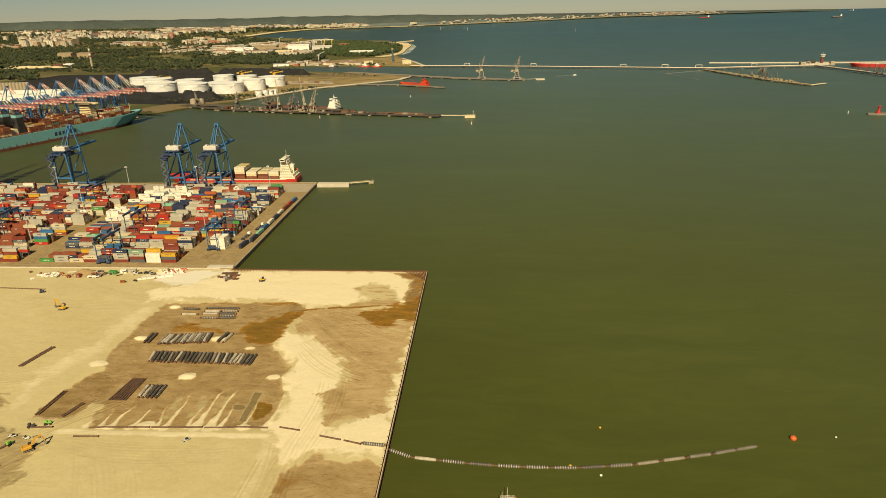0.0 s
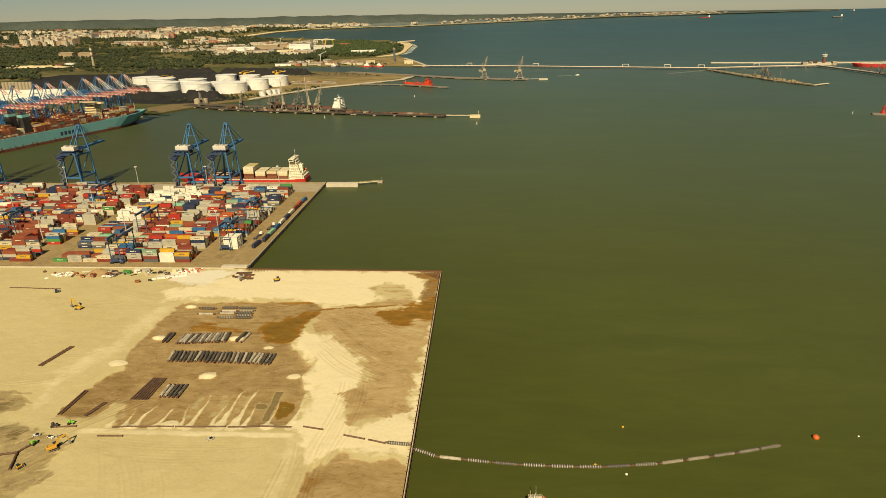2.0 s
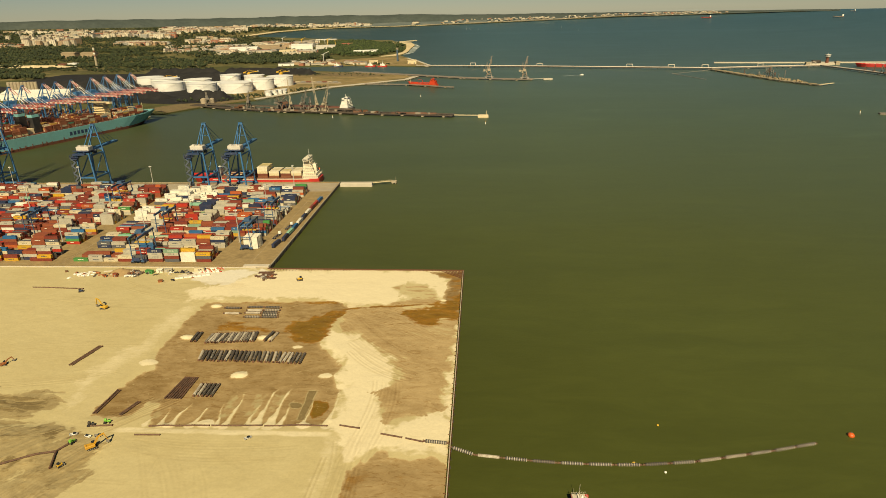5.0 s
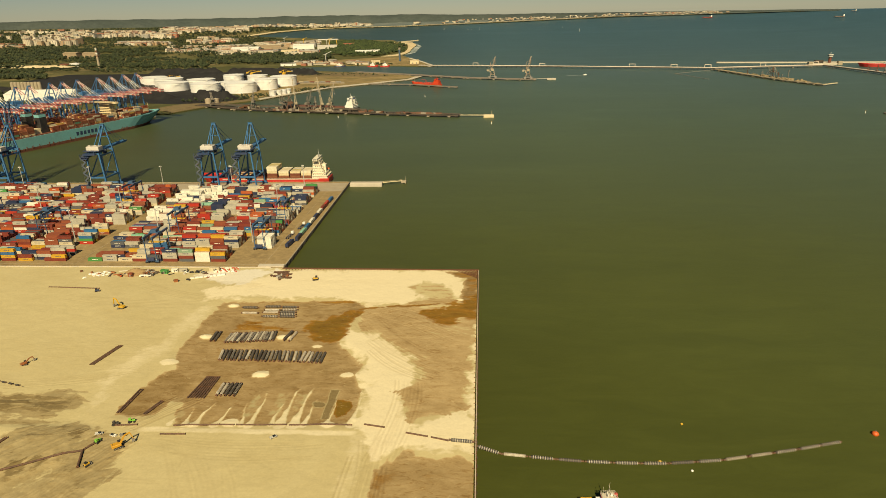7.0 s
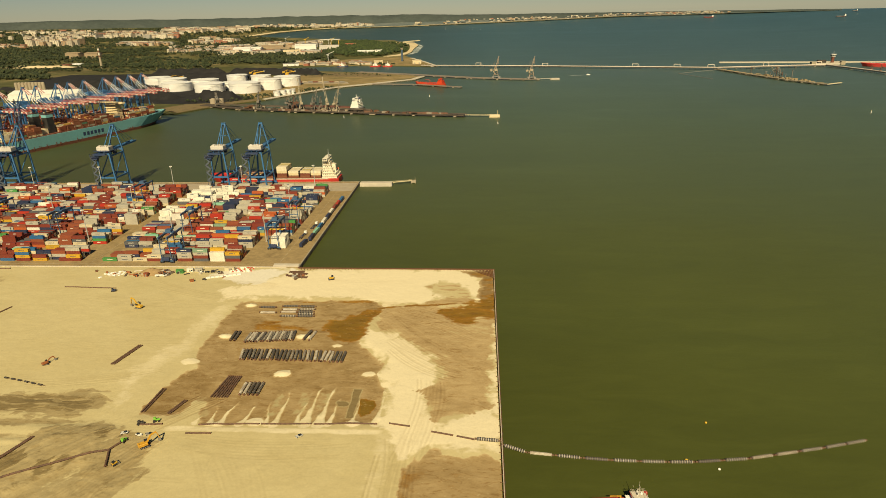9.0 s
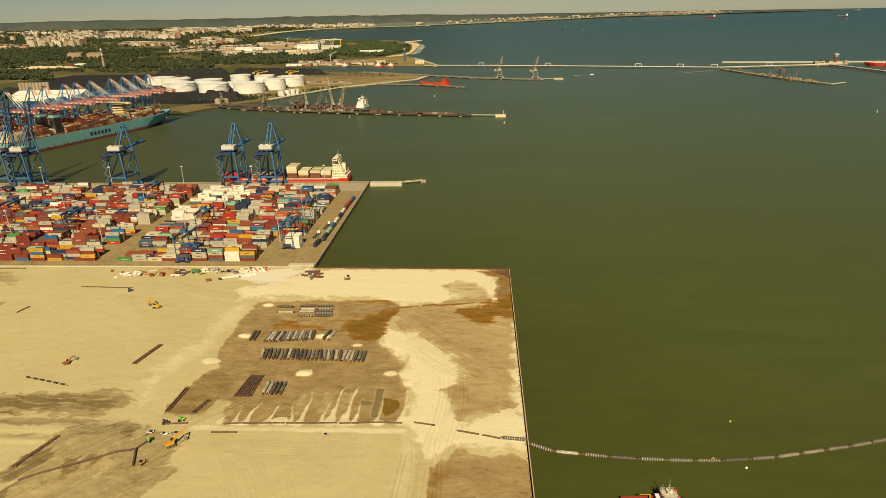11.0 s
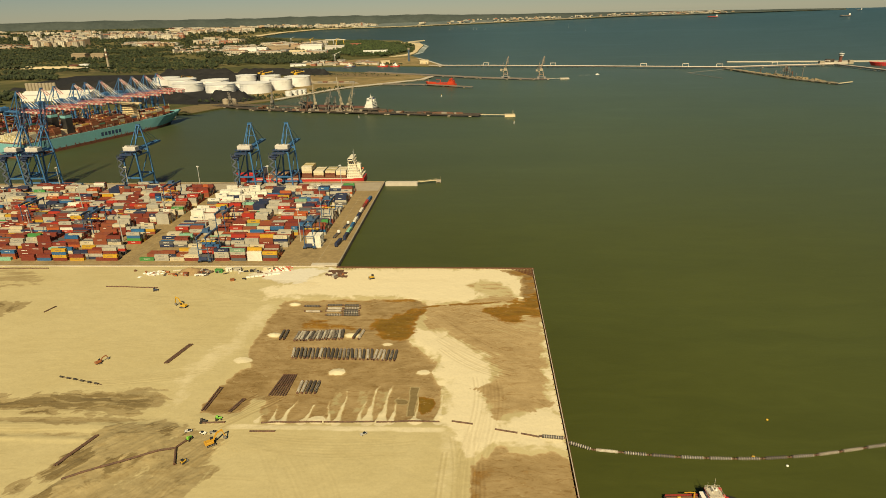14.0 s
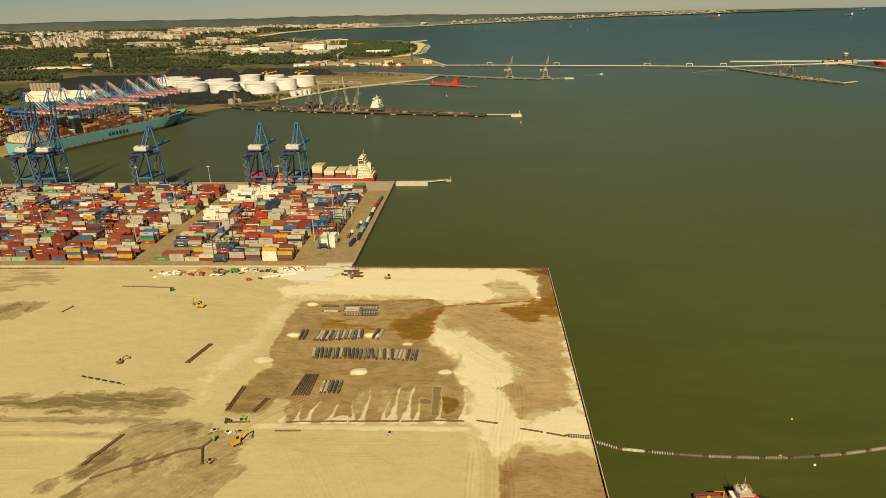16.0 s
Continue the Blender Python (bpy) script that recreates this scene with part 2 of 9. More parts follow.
def sand_material():
    """Pumped sand: r of 'soil' is moisture, g standing brown water, b dark fill and painted shade, alpha bleached;
    'wear' holds ruts, pressed rims, algae and gravel.
    """
    m, nt, b = mat_new("pumped_sand")

    def layer(name):
        att = nt.nodes.new("ShaderNodeVertexColor")
        att.layer_name = name
        sep = nt.nodes.new("ShaderNodeSeparateColor")
        nt.links.new(att.outputs[0], sep.inputs[0])
        return sep.outputs[0], sep.outputs[1], sep.outputs[2], att.outputs[1]

    moist, water, fill, bleach = layer("soil")
    ruts, press, algae, gravel = layer("wear")
    pos = world_pos(nt)
    big = noise_out(nt, pos, 0.012, 6, 0.6, 0.5)
    mid = noise_out(nt, world_pos(nt, (0.6, 1.2, 1.0)), 0.08, 8, 0.66, 1.5)
    fine = noise_out(nt, pos, 0.9, 5, 0.7)
    tracks = noise_out(nt, world_pos(nt, (0.12, 0.9, 1.0)), 0.16, 6, 0.62, 2.2)
    dry = ramp(nt, big, [(0.3, (0.456, 0.370, 0.177)), (0.55, (0.500, 0.414, 0.211)), (0.75, (0.472, 0.387, 0.189))])
    dry = mixc(nt, 1.0, dry, ramp(nt, mid, [(0.3, (0.955, 0.95, 0.94)), (0.7, (1.03, 1.03, 1.03))]), 'MULTIPLY')
    dry = mixc(nt, 1.0, dry, ramp(nt, tracks, [(0.30, (0.975, 0.97, 0.965)), (0.60, (1.01, 1.01, 1.01))]), 'MULTIPLY')
    scuff = noise_out(nt, world_pos(nt, (0.6, 1.4, 1.0)), 0.20, 9, 0.76, 2.0)
    dry = mixc(nt, 1.0, dry, ramp(nt, scuff, [(0.34, (1.03, 1.03, 1.04)), (0.50, (1.0, 1.0, 1.0)), (0.64, (0.99, 0.985, 0.98)), (0.76, (0.93, 0.915, 0.89))]), 'MULTIPLY')
    wet = ramp(nt, mid, [(0.28, (0.180, 0.110, 0.036)), (0.46, (0.232, 0.148, 0.054)), (0.58, (0.256, 0.168, 0.066)), (0.74, (0.325, 0.222, 0.098))])
    deep = ramp(nt, mid, [(0.3, (0.152, 0.086, 0.010)), (0.55, (0.188, 0.106, 0.013)), (0.75, (0.235, 0.142, 0.026))])
    thin = ramp(nt, mid, [(0.3, (0.20, 0.090, 0.009)), (0.55, (0.285, 0.135, 0.015)), (0.75, (0.34, 0.18, 0.036))])
    depth = nt.nodes.new("ShaderNodeMapRange")
    depth.inputs["From Min"].default_value, depth.inputs["From Max"].default_value = 0.55, 0.92
    nt.links.new(water, depth.inputs["Value"])
    pool = mixc(nt, depth.outputs[0], thin, deep)
    grain = noise_out(nt, world_pos(nt, (0.55, 1.5, 1.0)), 0.15, 9, 0.74, 2.2)

    def broken(sock, lo, hi, depth):
        """A zone's edge broken up by the grain of the ground."""
        p = nt.nodes.new("ShaderNodeMath")
        p.operation = 'MULTIPLY_ADD'
        nt.links.new(grain, p.inputs[0])
        p.inputs[1].default_value = depth
        nt.links.new(sock, p.inputs[2])
        r = nt.nodes.new("ShaderNodeMapRange")
        r.inputs["From Min"].default_value, r.inputs["From Max"].default_value = lo + depth * 0.5, hi + depth * 0.5
        nt.links.new(p.outputs[0], r.inputs["Value"])
        return r.outputs[0]

    dry = mixc(nt, broken(bleach, 0.24, 0.58, 0.36), dry, (0.68, 0.578, 0.360))
    dry = mixc(nt, broken(gravel, 0.3, 0.8, 0.5), dry, (0.66, 0.595, 0.45))
    tone = nt.nodes.new("ShaderNodeMapRange")
    tone.inputs["From Min"].default_value, tone.inputs["From Max"].default_value = 0.38, 0.80
    nt.links.new(moist, tone.inputs["Value"])
    damp = ramp(nt, mid, [(0.3, (0.365, 0.252, 0.112)), (0.7, (0.465, 0.337, 0.163))])
    c = mixc(nt, broken(moist, 0.285, 0.37, 0.30), dry, mixc(nt, tone.outputs[0], damp, wet))
    c = mixc(nt, broken(fill, 0.16, 0.28, 0.34), c, ramp(nt, mid, [(0.3, (0.285, 0.212, 0.094)), (0.7, (0.385, 0.300, 0.146))]))
    c = mixc(nt, broken(fill, 0.56, 0.74, 0.66), c, (0.200, 0.144, 0.060))
    c = mixc(nt, broken(water, 0.36, 0.58, 0.40), c, pool)
    # strokes left by blades and water over the damp ground
    strokes = noise_out(nt, world_pos(nt, (0.40, 1.2, 1.0)), 0.30, 8, 0.74, 2.4)
    damp_only = nt.nodes.new("ShaderNodeMapRange")
    damp_only.inputs["From Min"].default_value, damp_only.inputs["From Max"].default_value = 0.3, 0.45
    nt.links.new(moist, damp_only.inputs["Value"])
    c = mixc(nt, damp_only.outputs[0], c, mixc(nt, 1.0, c, ramp(nt, strokes, [(0.33, (0.84, 0.81, 0.76)), (0.47, (1.0, 1.0, 1.0)), (0.60, (1.02, 1.02, 1.02)), (0.70, (1.15, 1.14, 1.12))]), 'MULTIPLY'))
    # crisp scrapes: dark wet ones and pale dry ones, over damp ground and fill alike
    worked = nt.nodes.new("ShaderNodeMath")
    worked.operation = 'MAXIMUM'
    worked.use_clamp = True
    nt.links.new(damp_only.outputs[0], worked.inputs[0])
    nt.links.new(fill, worked.inputs[1])
    cuts = noise_out(nt, world_pos(nt, (0.40, 1.2, 1.0)), 0.13, 9, 0.72, 3.4)
    flecks = noise_out(nt, world_pos(nt, (0.5, 1.3, 1.0)), 0.34, 6, 0.72, 1.2)
    c = mixc(nt, worked.outputs[0], c, mixc(nt, ramp(nt, cuts, [(0.545, (0, 0, 0)), (0.61, (0.62, 0.62, 0.62))]), c, mixc(nt, 1.0, c, (0.66, 0.54, 0.36), 'MULTIPLY')))
    c = mixc(nt, worked.outputs[0], c, mixc(nt, ramp(nt, flecks, [(0.60, (0, 0, 0)), (0.66, (0.55, 0.55, 0.55))]), c, (0.44, 0.34, 0.17)))
    nicks = noise_out(nt, world_pos(nt, (0.35, 1.2, 1.0)), 0.12, 9, 0.74, 3.5)
    c = mixc(nt, ramp(nt, nicks, [(0.62, (0, 0, 0)), (0.66, (0.32, 0.32, 0.32))]), c, mixc(nt, 1.0, c, (0.80, 0.76, 0.68), 'MULTIPLY'))
    c = mixc(nt, broken(algae, 0.15, 0.9, 0.5), c, (0.375, 0.305, 0.145))
    c = mixc(nt, ruts, c, mixc(nt, 1.0, c, (0.74, 0.70, 0.64), 'MULTIPLY'))
    c = mixc(nt, press, c, mixc(nt, 1.0, c, (1.18, 1.18, 1.18), 'MULTIPLY'))
    c = mixc(nt, 1.0, c, ramp(nt, fine, [(0.3, (0.93, 0.93, 0.92)), (0.5, (1.0, 1.0, 1.0)), (0.7, (1.04, 1.04, 1.04))]), 'MULTIPLY')
    nt.links.new(c, b.inputs["Base Color"])
    r = nt.nodes.new("ShaderNodeMapRange")
    r.inputs["To Min"].default_value, r.inputs["To Max"].default_value = 0.95, 0.45
    nt.links.new(water, r.inputs["Value"])
    nt.links.new(r.outputs[0], b.inputs["Roughness"])
    b.inputs["Specular IOR Level"].default_value = 0.25
    bump_to(nt, b, fine, 0.3, 0.2)
    return m


def ground_material(name, cols, scale, rough=0.9, bump=0.3):
    m, nt, b = mat_new(name)
    pos = world_pos(nt)
    n1 = noise_out(nt, pos, scale, 6, 0.6, 0.8)
    n2 = noise_out(nt, pos, scale * 9, 5, 0.65)
    k = len(cols)
    c = ramp(nt, n1, [(0.3 + 0.4 * i / (k - 1), cols[i]) for i in range(k)])
    c = mixc(nt, 1.0, c, ramp(nt, n2, [(0.3, (0.8, 0.8, 0.8)), (0.7, (1.12, 1.12, 1.12))]), 'MULTIPLY')
    nt.links.new(c, b.inputs["Base Color"])
    b.inputs["Roughness"].default_value = rough
    b.inputs["Specular IOR Level"].default_value = 0.2
    bump_to(nt, b, n2, bump, 0.3)
    return m


M_WATER = water_material()
M_SAND = sand_material()
M_YARD = ground_material("worn_yard_paving", [(0.205, 0.142, 0.064), (0.310, 0.222, 0.102), (0.260, 0.184, 0.084)], 0.03)
M_CONC = paint("quay_concrete", (0.40, 0.33, 0.22), 0.85, var=0.35, scale=0.5)
M_PALE = paint("pale_concrete", (0.55, 0.48, 0.36), 0.85, var=0.25, scale=0.5)
M_DARKWALL = paint("dark_quay_wall", (0.05, 0.045, 0.035), 0.7, var=0.3, scale=0.8)
M_RUST = paint("rusty_sheet_steel", (0.16, 0.07, 0.03), 0.8, var=0.4, scale=1.2, dirt=(0.06, 0.035, 0.02))
M_BLUE = paint("crane_blue_paint", (0.038, 0.150, 0.32), 0.45, var=0.25, scale=0.8)
M_NAVY = paint("dark_blue_paint", (0.02, 0.045, 0.11), 0.5, var=0.25, scale=0.8)
M_WHITE = paint("white_paint", (0.80, 0.76, 0.65), 0.5, var=0.15, scale=0.8)
M_CREAM = paint("cream_paint", (0.72, 0.58, 0.34), 0.5, var=0.2, scale=0.5)
M_RED = paint("red_paint", (0.52, 0.03, 0.022), 0.45, var=0.25, scale=0.5)
M_ORANGE = paint("orange_paint", (0.62, 0.11, 0.02), 0.45, var=0.2, scale=0.5)
M_YELLOW = paint("machine_yellow_paint", (0.62, 0.36, 0.03), 0.45, var=0.2, scale=1.5)
M_TEAL = paint("teal_hull_paint", (0.19, 0.43, 0.425), 0.5, var=0.22, scale=0.12, dirt=(0.17, 0.15, 0.10))
M_BOOT = paint("rust_red_boot_topping", (0.17, 0.055, 0.03), 0.65, var=0.35, scale=0.2)
M_BLACK = paint("black_paint", (0.02, 0.02, 0.02), 0.5, var=0.2, scale=0.5)
M_TYRE = paint("black_rubber", (0.018, 0.017, 0.016), 0.85, var=0.2, scale=2.0)
M_STEEL = paint("grey_steel", (0.30, 0.28, 0.24), 0.5, metal=0.3, var=0.3, scale=0.8)
M_GALV = paint("galvanised_steel", (0.55, 0.53, 0.47), 0.45, metal=0.3, var=0.15, scale=1.0)
M_GLASS = paint("dark_cab_glass", (0.02, 0.025, 0.03), 0.1, var=0.05, spec=0.6)
M_COAL = ground_material("coal", [(0.016, 0.015, 0.014), (0.03, 0.028, 0.026)], 0.05)
M_BEACH = ground_material("beach_sand", [(0.52, 0.40, 0.22), (0.62, 0.50, 0.30)], 0.004)
M_LAND = ground_material("scrub_and_grass", [(0.055, 0.058, 0.018), (0.095, 0.09, 0.03), (0.22, 0.17, 0.075)], 0.004)
M_DRYGRASS = ground_material("dry_grass", [(0.135, 0.115, 0.045), (0.25, 0.18, 0.075), (0.33, 0.24, 0.11)], 0.016)
M_PASTURE = ground_material("rough_pasture", [(0.055, 0.055, 0.019), (0.095, 0.085, 0.032), (0.17, 0.135, 0.06)], 0.02)
# hill green is greyed and blued a little for distance haze
M_HILL = ground_material("wooded_hills", [(0.050, 0.062, 0.054), (0.074, 0.086, 0.072)], 0.006)

# ---- water: one sheet out to the horizon ----
radii = [0, 60, 150, 300, 600, 1000, 1600, 2100, 2600, 2800, 3000, 3200, 3400, 3600, 3800, 4000, 4250, 4500, 4800, 5200, 5700, 6300, 7000, 8000, 9200, 11000, 13500, 18000, 30000, 60000]
w = Shape()
N = 96
ring = [[far(EYE[0] + r * math.cos(2 * math.pi * i / N), EYE[1] + r * math.sin(2 * math.pi * i / N), -r * r / 1.7e7 if r > 6000 else 0.0) for i in range(N)] for r in radii[1:]]
w.v.append((EYE[0], EYE[1], 0.0))
for r in ring:
    w.v.extend(r)
for i in range(N):
    w.f.append((0, 1 + i, 1 + (i + 1) % N))
for k in range(len(ring) - 1):
    for i in range(N):
        j = (i + 1) % N
        w.f.append((1 + k * N + i, 1 + (k + 1) * N + i, 1 + (k + 1) * N + j, 1 + k * N + j))
w.m = [0] * len(w.f)
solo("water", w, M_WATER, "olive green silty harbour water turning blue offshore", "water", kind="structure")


# ---- pumped sand platform ----
def sand_platform():
    ax_x = np.concatenate([np.arange(-560, -300, 1.3), np.arange(-300, -0.5, 0.52), [-0.5]])
    ax_y = np.concatenate([np.arange(-430, -280, 1.2), np.arange(-280, 2.2, 0.55), [2.2]])
    nx, ny = len(ax_x), len(ax_y)
    gx, gy = np.meshgrid(ax_x, ax_y)
    wob = vnoise(gx, gy, 26, 3, 5, 0.6)
    fin = vnoise(gx, gy, 7, 4, 4, 0.6)
    grit = vnoise(gx, gy, 2.6, 14, 3, 0.65)
    wx_, wy_ = 5.0 * vnoise(gx, gy, 18, 44, 3, 0.5), 5.0 * vnoise(gx, gy, 18, 45, 3, 0.5)
    streak = vnoise((gx + wx_) * 0.25, (gy + wy_) * 1.4, 10, 8, 5, 0.6)
    scrape = vnoise((gx + wx_) * 0.16 + 0.03 * gy, (gy + 0.6 * wy_) * 1.5, 5, 18, 4, 0.65)
    swirl = vnoise(gx + 1.6 * wx_, gy + 1.6 * wy_, 9, 47, 5, 0.62)
    jx, jy = gx + 1.6 * vnoise(gx, gy, 9, 5, 5, 0.62), gy + 1.6 * vnoise(gx, gy, 9, 6, 5, 0.62)
    # machines on the damp east side drive out fanwise from the pit's corner
    fa, fr = np.arctan2(gy + 52, gx + 96), np.hypot(gx + 96, gy + 52)
    fan = vnoise(fa * 60 + 0.12 * wx_, fr * 0.03, 1.5, 31, 5, 0.62)

    def zone(poly, edge, rough=1.5, tear=0.0, along=None):
        """A patch with a ragged rim; tear drags the rim out along a grain."""
        d = poly_dist(jx, jy, poly) + rough * (0.45 * swirl + 0.35 * fin + 0.35 * grit)
        if tear:
            d = d + tear * (streak if along is None else along)
        return soft(d, edge)

    PIT = [(-178, -58), (-152, -57), (-112, -56), (-83, -58), (-77, -65), (-78, -75), (-81, -85), (-81, -100), (-83, -111), (-76, -122), (-69, -130), (-64, -139), (-67, -149), (-63, -158), (-59, -162), (-60, -193), (-111, -196), (-148, -197),
           (-152, -184), (-152, -177), (-159, -177), (-163, -189), (-182, -190), (-183, -183), (-181, -168), (-180, -159), (-177, -152), (-173, -142), (-177, -134), (-181, -127), (-179, -120), (-180, -103), (-180, -85)]
    LOBE = [(-83, -112), (-83, -103), (-79, -96), (-65, -101), (-54, -113), (-46, -121), (-36, -136), (-29, -148), (-33, -155), (-37, -162), (-36, -172), (-34, -182), (-32, -194), (-26, -187), (-14, -184), (-5, -179), (1, -188), (1, -213),
            (-14, -213), (-27, -213), (-32, -209), (-40, -213), (-45, -217), (-50, -213), (-53, -197), (-59, -193), (-60, -165), (-63, -157), (-64, -148), (-59, -144), (-64, -138), (-76, -122)]
    EAST = [(-77, -68), (-53, -62), (-33, -64), (2, -52), (2, -179), (-14, -185), (-26, -188), (-32, -195), (-35, -182), (-38, -167), (-40, -151), (-59, -120), (-77, -104)]
    SOUTH = [(-45, -425), (-44, -230), (-43, -222), (-40, -217), (-37, -220), (-34, -213), (-32, -210), (-28, -211), (-27, -215), (-21, -216), (-12, -217), (-6, -215), (-3, -218), (2, -224), (2, -425)]
    pit = zone(PIT, 1.8, 1.4, 0.9, scrape)
    lobe = zone(LOBE, 5.0, 2.6, 3.6, 0.55 * fan + 0.5 * scrape + 0.5 * swirl)
    east = zone(EAST, 3.0, 2.0, 1.6)
    rim = zone([(-0.5, -92), (2, -88), (2, -200), (-4, -200), (-4, -150), (-2.5, -118)], 2.6, 2.5, 3.0, 0.5 * scrape + swirl)
    pool1 = zone([(-109, -85), (-96, -77), (-86, -72), (-77, -73), (-81, -83), (-81, -101), (-84, -111), (-93, -114), (-101, -111), (-106, -103), (-110, -96)], 7.0, 2.0, 4.0, 0.6 * scrape + 0.5 * swirl)
    pool2 = zone([(-41, -70), (-21, -60), (-10, -56), (-3, -35), (2, -42), (2, -83), (-7, -83), (-15, -94), (-25, -91), (-32, -82)], 5.0, 2.5, 4.0, 0.7 * scrape + 0.4 * swirl)
    pool3 = zone([(-73, -173), (-69, -172), (-65, -175), (-63, -179), (-65, -185), (-70, -188), (-72, -183)], 1.6, 1.5)
    pool4 = zone([(-158, -88), (-150, -87), (-128, -92), (-118, -97), (-120, -101), (-140, -99), (-155, -99)], 5.0, 3.0, 4.0, scrape)
    south = zone(SOUTH, 1.6, 1.4, 0.8, swirl)
    dirt = zone([(-50, -31), (-40, -23), (-25, -25), (-20, -33), (-15, -55), (-25, -51), (-33, -47), (-41, -46), (-46, -40)], 4.0, 2.0, 2.5, swirl)
    drift = zone([(-53, -61), (-33, -49), (-15, -53), (-10, -58), (-29, -64)], 3.0, 1.5, 2.0)
    corner = zone([(-25, -4), (2, -2), (2, -82), (-8, -72), (-13, -56), (-7, -32), (-10, -17), (-18, -11)], 3.0, 1.5, 1.5, swirl)
    spill = zone([(-44, -166), (-34, -160), (-30, -150), (-20, -168), (-4, -170), (-4, -182), (-20, -188), (-32, -194)], 5.0, 3.0, 3.0, swirl)
    westd = zone([(-430, -186), (-309, -182), (-276, -176), (-251, -175), (-233, -172), (-222, -169), (-213, -168), (-206, -172), (-204, -179), (-208, -185), (-216, -191), (-229, -194), (-244, -192), (-272, -190), (-289, -188), (-430, -192)], 5.0, 2.6, 4.0, 0.8 * scrape + 0.5 * swirl)
    westd2 = zone([(-430, -198), (-253, -196), (-224, -195), (-198, -195), (-201, -198), (-236, -200), (-430, -202)], 2.4, 0.8, 1.2)
    mound = zone([(-226, -211), (-225, -205), (-213, -200), (-195, -200), (-179, -203), (-163, -211), (-163, -221), (-157, -232), (-164, -247), (-168, -262), (-176, -285), (-240, -285), (-228, -255), (-228, -246), (-224, -239), (-226, -222)], 4.0, 3.0, 2.0, swirl)
    churn = vnoise((gx * 0.6 + gy * 0.8) * 0.2, (gx * 0.8 - gy * 0.6) * 1.1, 4, 61, 5, 0.62)
    # dark blots painted in: churned fill, the mound's shadowed flank and pipe shadows
    fill_shade = np.zeros_like(gx)
    for bx, by, br, ba in ((-222, -227, 15, 1.0), (-228, -237, 13, 0.95), (-205, -231, 10, 0.8), (-197, -226, 8, 0.6), (-238, -246, 12, 0.8), (-212, -222, 8, 0.6), (-226, -252, 10, 0.9), (-214, -256, 9, 0.7), (-190, -208, 9, 0.75), (-183, -206, 7, 0.7), (-166, -222, 9, 0.5), (-163, -232, 8, 0.45), (-205, -245, 8, 0.3)):
        fill_shade = np.maximum(fill_shade, ba * soft(br * 0.45 - np.hypot(gx - bx, gy - by) + 3.4 * churn + 2.4 * swirl, 3.0))
    nwd = zone([(-430, -78), (-392, -72), (-380, -66), (-366, -62), (-361, -73), (-367, -84), (-374, -95), (-390, -105), (-430, -112)], 6, 3.0, 4.0, swirl)

    # windrows of dry sand between the scraped lanes of the pit
    lanes = np.zeros_like(gx)
    for ax, ay, bx, by, wd in ((-143, -196, -145, -181, 1.0), (-138, -196, -136, -177, 1.2), (-128, -196, -124, -179, 1.1), (-115, -196, -118, -176, 0.8), (-111, -196, -110, -168, 1.2), (-100, -195, -100, -175, 0.8),
                               (-96, -195, -94.5, -163, 1.6), (-89, -195, -87.5, -162, 1.7), (-84, -195, -82, -173, 1.0), (-73, -194, -72, -168, 0.7), (-60.5, -194, -60, -164, 1.3), (-151, -196, -148, -186, 0.9)):
        dx, dy = bx - ax, by - ay
        t = np.clip(((gx - ax) * dx + (gy - ay) * dy) / (dx * dx + dy * dy), 0, 1)
        d = np.hypot(gx + 0.5 * fin + 0.9 * np.sin(5 * t + ax) * t - ax - t * dx, gy - ay - t * dy)
        lanes = np.maximum(lanes, soft(wd * ((1 - t) ** 4 * 1.9 + 0.34) + 0.22 * grit + 0.2 * fin - d, 0.55) * soft(0.95 - t + 0.16 * grit + 0.12 * fin, 0.3))
    heaps = np.zeros_like(gx)
    top = np.zeros_like(gx)
    for hx, hy, hr, hh in ((-169, -64, 6, 1.3), (-170, -108, 7.5, 1.4), (-120, -107, 8.5, 1.4), (-120, -150, 8.5, 1.2), (-71, -149, 6, 0.3),
                           (-178, -139, 9, 0.3), (-121, -193.5, 8, 0.6), (-140, -196, 5, 0.4), (-72, -194, 7, 0.5), (-12.5, -53, 3, 0.4), (-96, -118, 4, 0.1)):
        d = np.hypot((gx - hx) * 0.72, gy - hy) * 1.45 + 1.2 * fin + 0.6 * grit
        heaps = np.maximum(heaps, soft(hr * 0.62 - d, 1.0))
        top = np.maximum(top, hh * np.clip(1 - d / (hr * 0.72), 0, 1) ** 0.85)
    plots = np.zeros_like(gx)
    for px0, px1, py0, py1, pa in ((-117, -111, -188, -166, 1.0), (-104, -99, -186, -168, 0.85), (-94, -89, -188, -168, 0.95), (-151, -146.5, -194, -182, 0.6), (-159, -153, -178, -170, 0.4)):
        u = np.minimum(np.minimum(gx - px0, px1 - gx), np.minimum(gy - py0, py1 - gy)) + 0.4 * fin
        plots = np.maximum(plots, pa * soft(u, 1.2) * soft(0.05 + 0.9 * vnoise(gx, gy, 4, 71, 4, 0.6), 0.5))
    olive = soft(np.minimum(np.minimum(gx + 77, -73 - gx), np.minimum(gy + 189, -164 - gy)) + 0.5 * fin, 1.0)
    olive = np.maximum(olive, 0.9 * soft(2.6 - np.hypot((gx + 80) * 0.8, gy + 177) + fin, 1.0))

    # wheel ruts in bunches, each a run of gentle bends
    ruts, press = np.zeros_like(gx), np.zeros_like(gx)
    rr = random.Random(23)

